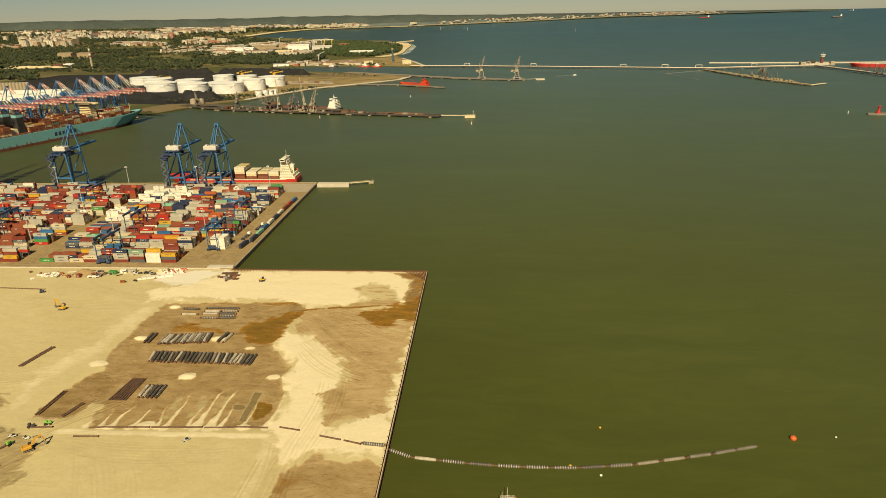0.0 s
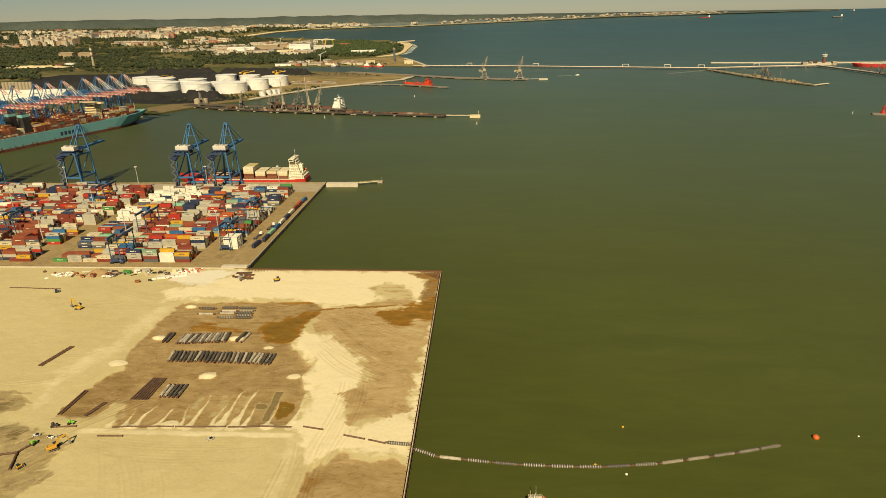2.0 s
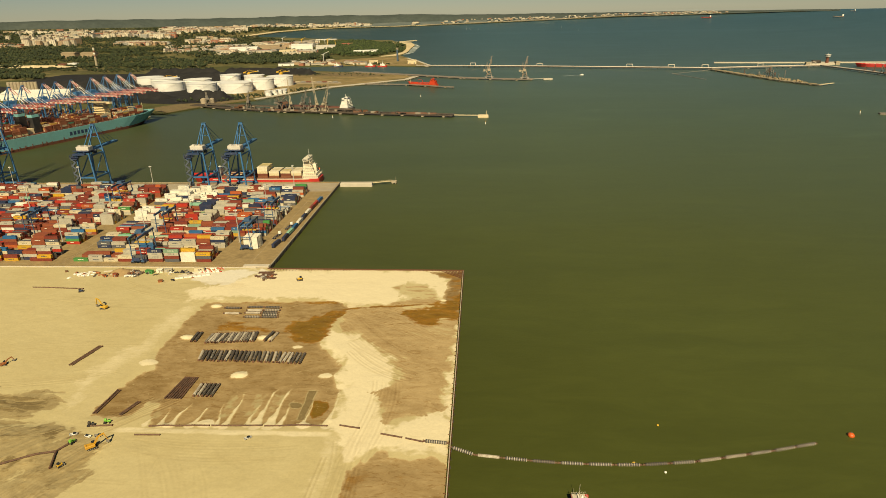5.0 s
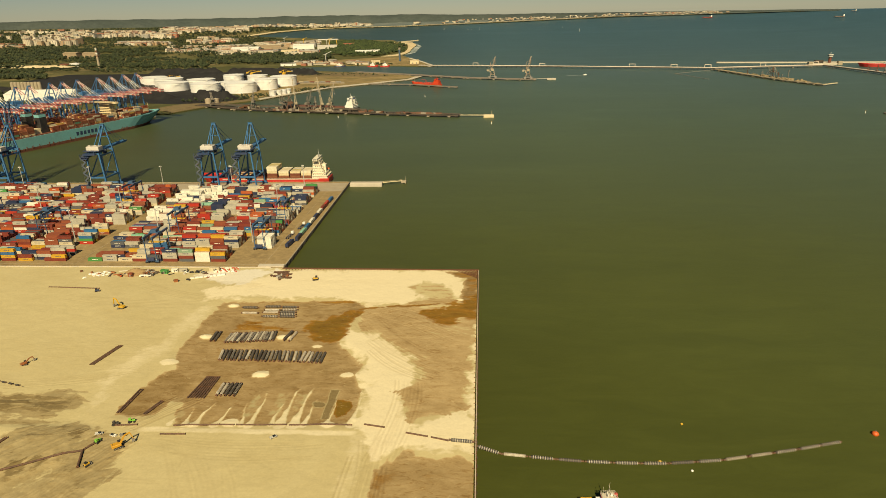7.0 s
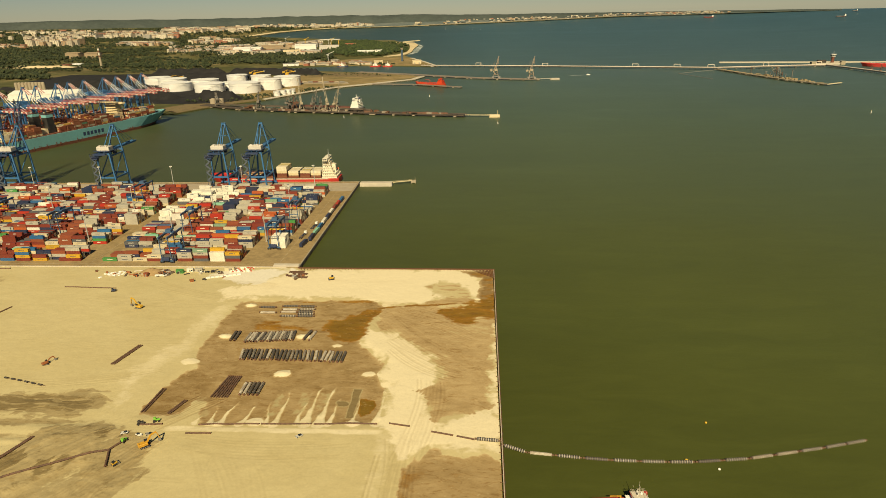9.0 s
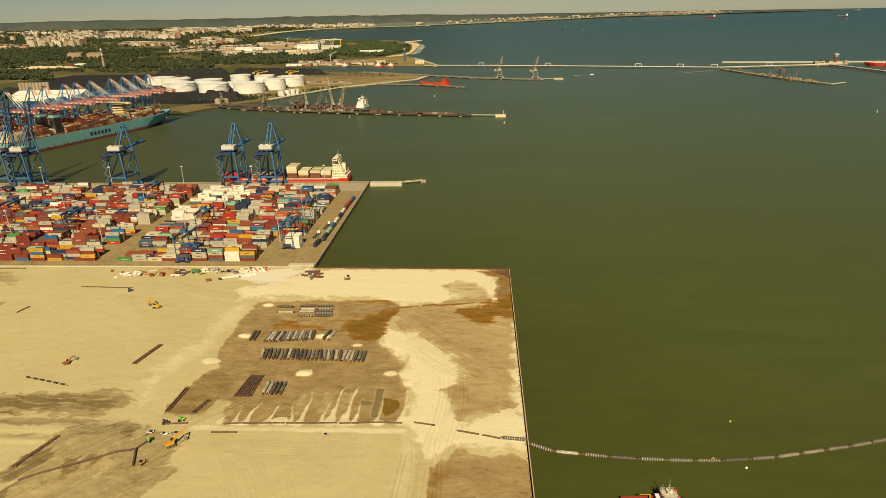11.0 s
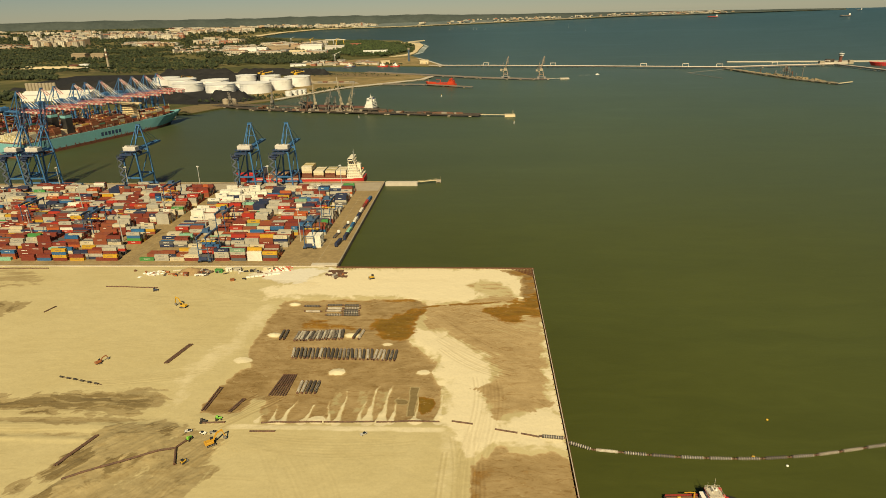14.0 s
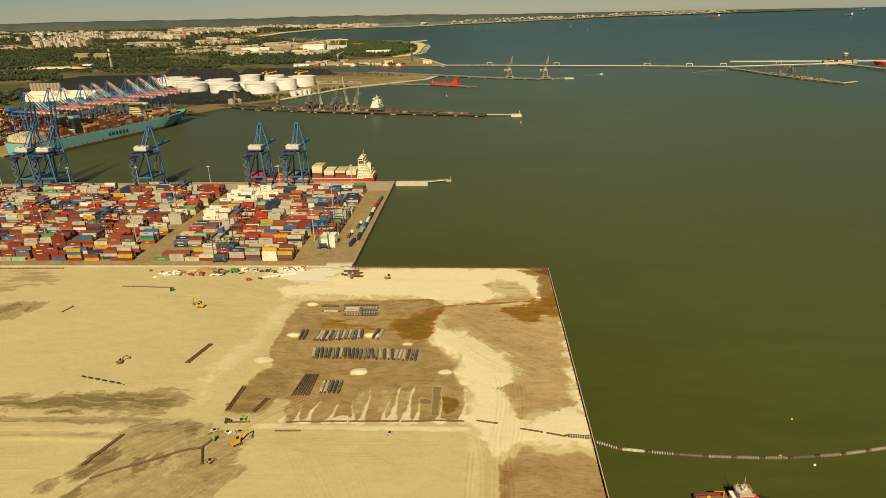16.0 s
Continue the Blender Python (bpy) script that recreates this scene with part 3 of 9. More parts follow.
    def stroke(pts, half, amount, out):
        for (px, py), (qx, qy) in zip(pts[:-1], pts[1:]):
            i0, i1 = np.searchsorted(ax_x, (min(px, qx) - 2, max(px, qx) + 2))
            j0, j1 = np.searchsorted(ax_y, (min(py, qy) - 2, max(py, qy) + 2))
            if i1 - i0 < 2 or j1 - j0 < 2:
                continue
            X, Y = gx[j0:j1, i0:i1], gy[j0:j1, i0:i1]
            dx, dy = qx - px, qy - py
            t = np.clip(((X - px) * dx + (Y - py) * dy) / (dx * dx + dy * dy + 1e-6), 0, 1)
            d = np.hypot(X - px - t * dx, Y - py - t * dy)
            out[j0:j1, i0:i1] = np.maximum(out[j0:j1, i0:i1], amount * np.clip(1.25 - d / half, 0, 1))

    def run(a, b, n, spread, bend, amount, half=0.55, fade=True):
        for k in range(n):
            o, bd = rr.gauss(0, spread), bend + rr.gauss(0, abs(bend) * 0.25 + 0.5)
            dx, dy = b[0] - a[0], b[1] - a[1]
            L = math.hypot(dx, dy)
            ux, uy = dx / L, dy / L
            s0, s1 = rr.uniform(0, 0.25) if fade else 0.0, rr.uniform(0.75, 1.0) if fade else 1.0
            ph = rr.uniform(0, 6)
            for side in (-1.0, 1.0):
                pts = []
                for i in range(15):
                    u = s0 + (s1 - s0) * i / 14
                    w = o + side + bd * 4 * u * (1 - u) + 0.6 * math.sin(5 * u + ph)
                    pts.append((a[0] + dx * u - uy * w, a[1] + dy * u + ux * w))
                am = min(1.0, 1.5 * amount * rr.uniform(0.35, 1.0))
                stroke(pts, half, am, ruts)
                stroke([(p - uy * 0.9, q + ux * 0.9) for p, q in pts], half, am * 0.6, press)

    run((-172, -200), (-146, -172), 9, 3.5, 1, 0.6)                      # ramp into the pit
    run((-52, -196), (-58, -300), 4, 2.5, 4, 0.38)                       # haul road along the east
    run((-44, -192), (-47, -300), 5, 2.0, -3, 0.34)
    run((-41, -215), (-41, -300), 3, 0.9, 2, 0.55)
    run((-38, -150), (-44, -222), 7, 3.5, 4, 0.30)
    run((-84, -70), (-24, -140), 11, 5.0, -5, 0.34)                      # fan over the damp sand
    run((-66, -112), (-22, -150), 8, 2.0, -3, 0.45)
    run((-80, -66), (-10, -108), 8, 7.0, 6, 0.26)
    run((-88, -62), (-40, -66), 7, 1.5, 1, 0.5)
    run((-176, -58), (-255, -30), 6, 4.0, 5, 0.30)
    run((-300, -50), (-190, -62), 4, 3.0, -3, 0.25)
    run((-190, -150), (-262, -165), 5, 3.0, 5, 0.32)
    run((-186, -120), (-300, -140), 4, 6.0, -6, 0.2)
    run((-150, -212), (-70, -214), 9, 4.0, -3, 0.25)
    run((-150, -205), (-100, -290), 8, 8.0, 9, 0.16)
    run((-120, -206), (-80, -290), 5, 6.0, -9, 0.16)
    run((-162, -204), (-230, -290), 8, 7.0, 7, 0.22)
    run((-156, -204), (-182, -270), 8, 4.0, -5, 0.36)
    run((-240, -203), (-430, -207), 8, 3.0, 1, 0.45)
    run((-205, -186), (-400, -190), 9, 4.0, 4, 0.35)
    run((-230, -232), (-430, -240), 6, 10.0, 4, 0.25)
    run((-212, -24), (-150, -34), 5, 3.0, 2, 0.35)
    run((-150, -20), (-60, -24), 4, 4.0, -2, 0.2)
    for k in range(60):                                                   # odd single passes
        a = (rr.uniform(-420, -20), rr.uniform(-330, -8))
        g = rr.choice((0.0, 0.1, -0.15, 3.0, 1.2, 2.2))
        L = rr.uniform(25, 80)
        run(a, (a[0] - L * math.cos(g), a[1] - L * math.sin(g)), 1, 0.5, rr.uniform(-9, 9), rr.uniform(0.06, 0.20))

    inpit = np.maximum(pit, 0.8 * east)
    pitwest = soft(-gx - 158 + 5 * swirl, 12) * soft(-gy - 150 + 4 * swirl, 16)
    wet = np.maximum.reduce([pit * (0.66 + 0.09 * wob + 0.10 * swirl + 0.06 * scrape + 0.16 * pitwest), east * (1 - rim) * (0.43 + 0.05 * fan + 0.07 * scrape + 0.07 * swirl), south * (0.66 + 0.12 * wob + 0.06 * streak), drift * 0.46, dirt * (0.31 + 0.22 * scrape + 0.16 * swirl), corner * 0.80, spill * (0.52 + 0.12 * swirl)])
    wet = wet * (1 - 0.95 * heaps) * (1 - 0.92 * lanes) * (1 - 0.4 * plots) * (1 - 0.95 * lobe * (1 - 0.75 * spill)) - 0.08 * press * inpit + 0.10 * ruts * inpit
    # dark line along the pit's north lip, added to both soil masks
    lip = soft(2.0 - np.abs(gy + 58.5 - 0.02 * (gx + 120) + 1.0 * fin), 1.3) * soft(-gx - 84, 3) * soft(gx + 150, 12) * soft(0.4 + scrape, 0.5)
    lip = np.maximum(lip, soft(1.3 - np.abs(gy + 64.5 - 0.13 * (gx + 60) + 1.2 * fin), 1.2) * soft(-gx - 12, 3) * soft(gx + 82, 4) * soft(0.6 + swirl, 0.8))
    wet = np.clip(np.maximum(wet, 0.95 * lip), 0, 1)
    water = np.maximum.reduce([pool1 * (0.86 + 0.12 * scrape), pool2 * (0.74 + 0.2 * scrape), pool3 * 0.95, pool4 * 0.62, lip * 0.6, corner * (0.40 + 0.2 * scrape), south * 0.46 * soft(0.35 + wob + 0.4 * swirl, 0.7) * soft(-gy - 222, 6)])
    water = np.clip(water * (1 - heaps) * (1 - lanes) * (1 - olive), 0, 1)
    # last term: shading below the crest, put into the fill mask
    dark = np.clip(np.maximum.reduce([westd * (0.86 + 0.20 * streak + 0.30 * scrape + 0.15 * swirl) * (0.62 + 0.38 * soft(-gx - 225, 30)), westd2 * (0.62 + 0.3 * streak), mound * (0.46 + 0.16 * churn + 0.20 * swirl), np.clip(1.15 * fill_shade, 0, 1) * (0.95 + 0.35 * churn), nwd * (0.62 + 0.3 * swirl), olive * 1.0, (0.22 + 0.25 * scrape) * zone([(-470, 0), (-404, -6), (-376, -24), (-376, -38), (-399, -34), (-402, -54), (-470, -60)], 6, 5, 5),
                                      0.30 * soft(2.5 - np.abs(gy + 209.5 + wob), 2.0) * soft(-gx - 226, 5) * (0.8 + 0.4 * streak)]), 0, 1)
    crest = np.maximum(soft(3.2 - np.abs(gy + 203.5 + 0.6 * wob), 2.0) * soft(-gx - 205, 8), soft(1.6 - np.abs(gy + 213.5 + 2.0 * wob), 1.5) * soft(-gx - 228, 6))
    pale_spots = westd * soft(vnoise(gx * 0.6 + 0.3 * wx_, gy, 7, 81, 4, 0.6) - 0.50, 0.25) * soft(gx + 262, 10)
    bleach = np.maximum.reduce([lobe * (0.80 + 0.25 * swirl), 0.85 * zone([(-154, -2), (-13, -2), (-8, -27), (-10, -45), (-15, -56), (-33, -47), (-53, -57), (-72, -64), (-78, -59), (-97, -53), (-137, -52), (-178, -54), (-191, -58), (-198, -40), (-176, -26)], 6, 4, 3, swirl) * (1 - 0.8 * dirt), 0.75 * heaps, 0.60 * lanes, 0.30 * crest, 0.8 * pale_spots,
                                0.65 * rim, 0.55 * soft(2.2 - np.abs(gy + 200.5 + 0.5 * fin), 1.2) * soft(gx + 165, 8) * soft(-gx - 56, 4),
                                0.35 * zone([(-60, -198), (-46, -198), (-45, -300), (-62, -300)], 6, 3, 2, swirl), 0.46 * zone([(-177, -54), (-180, -101), (-182, -129), (-187, -142), (-196, -155), (-196, -171), (-195, -187), (-201, -192), (-206, -172), (-211, -149), (-201, -123), (-199, -77)], 9, 4, 3, swirl)])
    bleach = np.clip(bleach * (0.86 + 0.18 * wob + 0.10 * fin), 0, 1)
    gravel = zone([(-218, -12), (-205, -1), (-157, -1), (-146, -6), (-162, -13), (-175, -30), (-193, -28)], 5, 4, 2, swirl)
    # the ground's own relief: gentle falls at the rims, none of them a step
    basin = soft(poly_dist(gx, gy, PIT) + 0.8 * fin, 5.0)
    z = 3.0 + 0.14 * wob + 0.06 * fin + 0.04 * grit
    z = z - 0.8 * basin - 0.35 * soft(poly_dist(gx, gy, EAST), 10.0) - 0.15 * water - 0.5 * soft(poly_dist(gx, gy, SOUTH), 5.0) + 0.35 * lanes * pit + top - 0.07 * ruts + 0.05 * press + 0.05 * inpit * swirl
    z += 2.2 * soft(poly_dist(gx, gy, [(-222, -206), (-205, -203), (-186, -204), (-190, -222), (-214, -245), (-226, -258)]) + 2 * wob, 9) + mound * (0.35 * churn + 0.25 * swirl)
    z += westd * (0.45 * streak + 0.35 * swirl) + 0.4 * crest + 0.5 * fill_shade * churn
    z = np.where(gx > -1.2, np.maximum(z, 2.0), z)
    edge_y = np.where(gx > -154, -1.2 - gx * 2.2 / 154, gy)              # the sand ends inside the sheet piles
    vs = np.stack([gx, np.minimum(gy, edge_y), z], -1).reshape(-1, 3)
    idx = np.arange(nx * ny).reshape(ny, nx)
    fs = np.stack([idx[:-1, :-1], idx[:-1, 1:], idx[1:, 1:], idx[1:, :-1]], -1).reshape(-1, 4)
    me = bpy.data.meshes.new("sand_ground")
    me.from_pydata(vs.tolist(), [], fs.tolist())
    me.materials.append(M_SAND)
    me.polygons.foreach_set("use_smooth", [True] * len(fs))
    for nm, chans in (("soil", (wet, water, dark, bleach)), ("wear", (np.clip(ruts, 0, 1), np.clip(press, 0, 1), np.clip(plots, 0, 1), gravel))):
        at = me.color_attributes.new(nm, 'FLOAT_COLOR', 'POINT')
        at.data.foreach_set("color", np.stack(chans, -1).reshape(-1).astype(np.float32))
    ob = new("sand_ground", me)
    tagged(ob, "pale pumped sand platform with wet brown hollows", "ground", kind="structure")
    return ob, (gx[0], gy[:, 0], z)


SAND, (SX, SY, SZ) = sand_platform()


def sand_z(x, y):
    i = int(np.clip(np.searchsorted(SX, x) - 1, 0, len(SX) - 2))
    j = int(np.clip(np.searchsorted(SY, y) - 1, 0, len(SY) - 2))
    a, b = (x - SX[i]) / (SX[i + 1] - SX[i]), (y - SY[j]) / (SY[j + 1] - SY[j])
    return float(SZ[j, i] * (1 - a) * (1 - b) + SZ[j, i + 1] * a * (1 - b) + SZ[j + 1, i] * (1 - a) * b + SZ[j + 1, i + 1] * a * b)


# sheet-pile wall round the platform: trough-shaped piles, a cap beam and tie-back walings
wall = thing("sheet_pile_wall", (0, 0, 0), "rust brown steel sheet-pile wall with rusty cap beam", "wall", kind="structure")


def piles_along(p, q, out):
    s = Shape()
    L = math.hypot(q[0] - p[0], q[1] - p[1])
    n = int(L / 1.5)
    d = ((q[0] - p[0]) / L, (q[1] - p[1]) / L)
    pts = []
    for i in range(n):
        for a, o in ((0.0, 0.0), (0.4, 0.0), (0.6, 0.45), (1.0, 0.45)):
            u = (i + a * 0.98) * L / n
            pts.append((p[0] + d[0] * u + out[0] * o, p[1] + d[1] * u + out[1] * o))
    vs = [(a, b, -3.0) for a, b in pts] + [(a, b, 3.35) for a, b in pts]
    k = len(pts)
    s.add(vs, [(i, i + 1, k + i + 1, k + i) for i in range(k - 1)])
    return s


part("sheet_piles", piles_along((0, -430), (0, -0.6), (1, 0)), M_RUST, wall)
part("sheet_piles", piles_along((0, -0.6), (-154, 1.6), (0, 1)), M_RUST, wall)
capb = Shape()
capb.box(0.0, -430, 2.95, 0.8, -0.8, 3.3, c=0.08)
part("cap_beam", capb, M_RUST, wall, "rusty steel cap beam")
part("guide_rail", Shape().box(0.15, -430, 3.3, 0.5, -0.4, 3.52, c=0.05), M_PALE, wall, "pale worn guide rail")
capn = Shape()
capn.beam((-154, 1.0, 3.35), (1.0, -0.9, 3.35), 1.5, 0.55)
part("cap_beam", capn, M_RUST, wall, "rusty steel waling")
ties = Shape()
for i in range(70):
    y = -2.0 - i * 4.8
    ties.beam((-1.1, y, 3.1), (0.0, y, 3.25), 0.18, 0.22)
for i in range(60):
    x = -3.0 - i * 2.5
    ties.beam((x, -2.6, 3.3), (x, -0.4, 3.62), 0.35, 0.4)
for i in range(7):
    a = 3.0 + i * 2.6
    ties.beam((-a, 0.0, 3.3), (-0.2, -a * 0.85, 3.3), 0.45, 0.4)
part("tie_bars", ties, M_RUST, wall)
fend = Shape()
for i in range(70):
    y = -4 - i * 5.5
    fend.tube((1.0, y, -1.5), (1.0, y, 1.4), 0.2, n=6)
part("fender_piles", fend, M_DARKWALL, wall)

# ---- container terminal platform ----
QX, QN = -153.8, 267.0
deck = thing("terminal_quay", (0, 0, 0), "worn brown paved container terminal platform", "pavement", kind="structure")
s = Shape()
s.box(-1100, 3.2, -4, QX - 1.0, QN, 3.0)
part("paving", s, M_YARD, deck)
s = Shape()
s.box(QX - 1.0, 2.6, -4, QX, QN + 0.6, 3.25, c=0.1)
s.box(-1100, QN, -4, QX - 1.05, QN + 0.6, 3.25, c=0.1)
part("edge_beam", s, M_CONC, deck, "concrete edge beam")
s = Shape()
for i in range(64):
    y = 6 + i * 4.06
    s.box(QX + 0.02, y, -1.5, QX + 0.55, y + 1.2, 2.7)
for i in range(150):
    x = -760 + i * 4.03
    s.box(x, QN + 0.62, -1.5, x + 1.2, QN + 1.1, 2.7)
part("fenders", s, M_TYRE, deck, "black rubber fenders")
# thin near-black sheet over the quay's east face
s = Shape()
s.box(QX + 0.004, 3.0, -3, QX + 0.02, QN, 2.6)
part("quay_wall", s, M_DARKWALL, deck)
s = Shape()
s.box(-1100, 2.2, 2.4, QX - 10, 3.15, 3.6, c=0.08)
part("kerb_wall", s, M_PALE, deck, "pale concrete kerb between paving and sand")
# painted lane lines, crane rails and the lighter apron
s = Shape()
for y in (262.0, 234.0):
    s.box(-1090, y - 0.25, 3.004, QX - 3, y + 0.25, 3.05)
part("crane_rails", s, M_STEEL, deck)
s = Shape()
for y in (9.0, 247.5, 258.5):
    s.box(-1090, y - 0.15, 3.004, QX - 8, y + 0.15, 3.010)
for x in (-172.0, -330.0):
    s.box(x - 0.12, 12, 3.004, x + 0.12, 245, 3.010)
part("lane_lines", s, M_CONC, deck)
apron = Shape()
apron.box(-1090, 226.0, 3.004, QX - 1.6, 262.0, 3.016)
part("quay_apron", apron, M_CONC, deck, "lighter concrete apron")
corner = Shape()
corner.box(-175, 3.5, 3.02, QX - 0.3, 8.0, 4.2, c=0.1)
part("corner_block", corner, M_PALE, deck)

# breakwater arm and dolphin at the quay's north corner
arm = thing("mooring_jetty", (QX, 262, 0), "low concrete mooring jetty with gangway and dolphin", "jetty", kind="structure")
s = Shape()
s.box(2, -6, -3, 40, 2, 4.2, c=0.2)
part("caisson", s, M_PALE, arm)
s = Shape()
s.beam((40, 1, 3.2), (62, 9, 3.2), 1.6, 0.6)
s.beam((40, 0.2, 4.4), (62, 8.2, 4.4), 0.12, 0.12)
s.beam((40, 1.8, 4.4), (62, 9.8, 4.4), 0.12, 0.12)
part("gangway", s, M_CREAM, arm)
s = Shape()
s.box(61, 6, 1.2, 67, 12, 3.4, c=0.2)
for a, b in ((62, 7), (66, 7), (62, 11), (66, 11)):
    s.tube((a, b, -4), (a, b, 1.2), 0.5, n=8)
s.tube((66, 9, 3.4), (66, 9, 8), 0.2, n=6)
part("dolphin", s, M_CONC, arm)
# ---- shipping containers ----
CCOL = {
    "maroon": (0.205, 0.034, 0.019), "brown": (0.27, 0.070, 0.030), "red": (0.42, 0.030, 0.016), "orange": (0.46, 0.10, 0.025), "navy": (0.016, 0.030, 0.075),
    "blue": (0.020, 0.125, 0.28), "grey": (0.46, 0.42, 0.32), "slate": (0.10, 0.105, 0.11), "cream": (0.62, 0.53, 0.34), "white": (0.78, 0.73, 0.58),
    "yellow": (0.58, 0.33, 0.025), "green": (0.06, 0.26, 0.06), "sage": (0.22, 0.34, 0.22), "mint": (0.25, 0.50, 0.33)}
WEIGHT = {"maroon": 24, "brown": 15, "red": 5, "orange": 5, "navy": 11, "blue": 5, "grey": 27, "slate": 8, "cream": 12, "white": 3, "yellow": 5, "green": 2, "sage": 1, "mint": 1}
CMAT = {k: paint("container_" + k, c, 0.55, var=0.3, scale=0.45, dirt=(0.14, 0.09, 0.05)) for k, c in CCOL.items()}
M_MARK_PALE = paint("pale_lettering_paint", (0.70, 0.66, 0.54), 0.6, var=0.1)
M_MARK_DARK = paint("dark_lettering_paint", (0.05, 0.07, 0.10), 0.6, var=0.1)
DARKMARK = ("grey", "cream", "white", "yellow", "mint")
CH, CW = 2.62, 2.44


def container_shape(length, mark=True, full=True):
    """A steel box with corner posts, rails, ribbed walls and a door end; its corner at 0, 0, 0, long side along x."""
    s = Shape()
    t = 0.07
    s.box(t, t, 0.12, length - t, CW - t, CH - 0.05)
    if full:
        for x in (0, length - 0.16):
            for y in (0, CW - 0.16):
                s.box(x, y, 0, x + 0.16, y + 0.16, CH)
        for y in (0, CW - 0.1):
            s.box(0.16, y, 0, length - 0.16, y + 0.1, 0.16)
            s.box(0.16, y, CH - 0.12, length - 0.16, y + 0.1, CH)
        for x in (0, length - 0.1):
            s.box(x, 0.16, 0, x + 0.1, CW - 0.16, 0.16)
            s.box(x, 0.16, CH - 0.12, x + 0.1, CW - 0.16, CH)
        n = int(length / 0.76)
        for i in range(n):
            x = 0.3 + (length - 0.6) * (i + 0.25) / n
            s.box(x, 0.03, 0.16, x + (length - 0.6) / n * 0.5, t, CH - 0.12)
        for y in (0.5, 0.95, 1.45, 1.9):
            s.box(length - t, y, 0.2, length - 0.02, y + 0.06, CH - 0.15)
    if mark:
        for x0, x1, z0, z1 in ((0.30, 0.58, 1.35, 1.85), (0.62, 0.70, 1.30, 1.90)) if length > 8 else ((0.22, 0.62, 1.45, 1.85),):
            s.box(length * x0, 0.018, z0, length * x1, 0.028, z1, 1)
    return s


CMESH = {}
for cname in CCOL:
    for L, tag in ((12.19, "long"), (6.06, "short")):
        for mk in (True, False):
            sh = container_shape(L, mk)
            CMESH[cname, tag, mk] = sh.mesh("container", [CMAT[cname], M_MARK_DARK if cname in DARKMARK else M_MARK_PALE])
CWORDS = {"maroon": "dark maroon", "brown": "rust brown", "red": "bright red", "orange": "faded orange", "navy": "navy blue", "blue": "mid blue", "grey": "pale grey",
          "slate": "slate grey", "cream": "cream", "white": "white refrigerated", "yellow": "yellow", "green": "green", "sage": "sage green", "mint": "mint green"}
names, weights = list(WEIGHT), list(WEIGHT.values())
rest = {}       # colour -> Shape of the containers deeper in the yard
placed = 0


def put_container(cname, x, y, z, long_=True, mark=None, single=True):
    global placed
    mark = rng.random() < 0.36 if mark is None else mark
    x, y = x + rng.uniform(-0.06, 0.06), y + rng.uniform(-0.05, 0.05)
    if single and placed < 295:
        ob = new("shipping_container", CMESH[cname, "long" if long_ else "short", mark])
        ob.matrix_basis = pose(x, y, z)
        place = "standing on the yard" if z < 3.5 else "stacked on another container"
        tagged(ob, CWORDS[cname] + " ribbed steel shipping container " + place, "container", "containers in the yard")
        placed += 1
        return
    L = 12.19 if long_ else 6.06
    s = rest.setdefault(cname, Shape())
    s.box(x, y, z, x + L, y + CW, z + CH - 0.04)
    if mark:
        s.box(x + L * 0.3, y - 0.02, z + 1.3, x + L * rng.uniform(0.5, 0.68), y + 0.1, z + 1.85, 1)


def fill_slot(x, y, tiers, pref=None, single=False):
    """One ground slot, 12.4 m long, with its stack."""
    short = rng.random() < 0.12
    for k in range(tiers):
        z = 3.02 + k * CH
        c = pref if pref and rng.random() < 0.93 else rng.choices(names, weights)[0]
        if short:
            put_container(c, x, y, z, False, single=single)
            put_container(rng.choices(names, weights)[0], x + 6.16, y, z, False, single=single)
        else:
            put_container(c, x, y, z, True, single=single)


# first row towards the sand, bay by bay: x of the west end and colours from the ground up
FRONT = [(-217.6, "maroon slate yellow"), (-230.5, "white white white"), (-244.2, "slate maroon grey sage"), (-257.9, "maroon grey grey navy"),
         (-271.5, "navy slate"), (-283.6, "maroon cream"), (-296.2, "cream"), (-309.0, "grey grey"), (-322.0, "green"),
         (-353.0, "maroon yellow"), (-359.6, "maroon"), (-382.0, "yellow maroon"), (-396.5, "maroon yellow blue yellow"), (-410.6, "blue maroon"),
         (-424.8, "maroon maroon"), (-446.0, "mint"), (-459.0, "grey"), (-474.0, "maroon cream"), (-488.0, "grey maroon"), (-502.0, "blue")]
for x, cols in FRONT:
    for k, c in enumerate(cols.split()):
        put_container(c, x, 14.6, 3.02 + k * CH, True, mark=c in ("grey", "sage", "navy", "yellow", "green", "cream"))

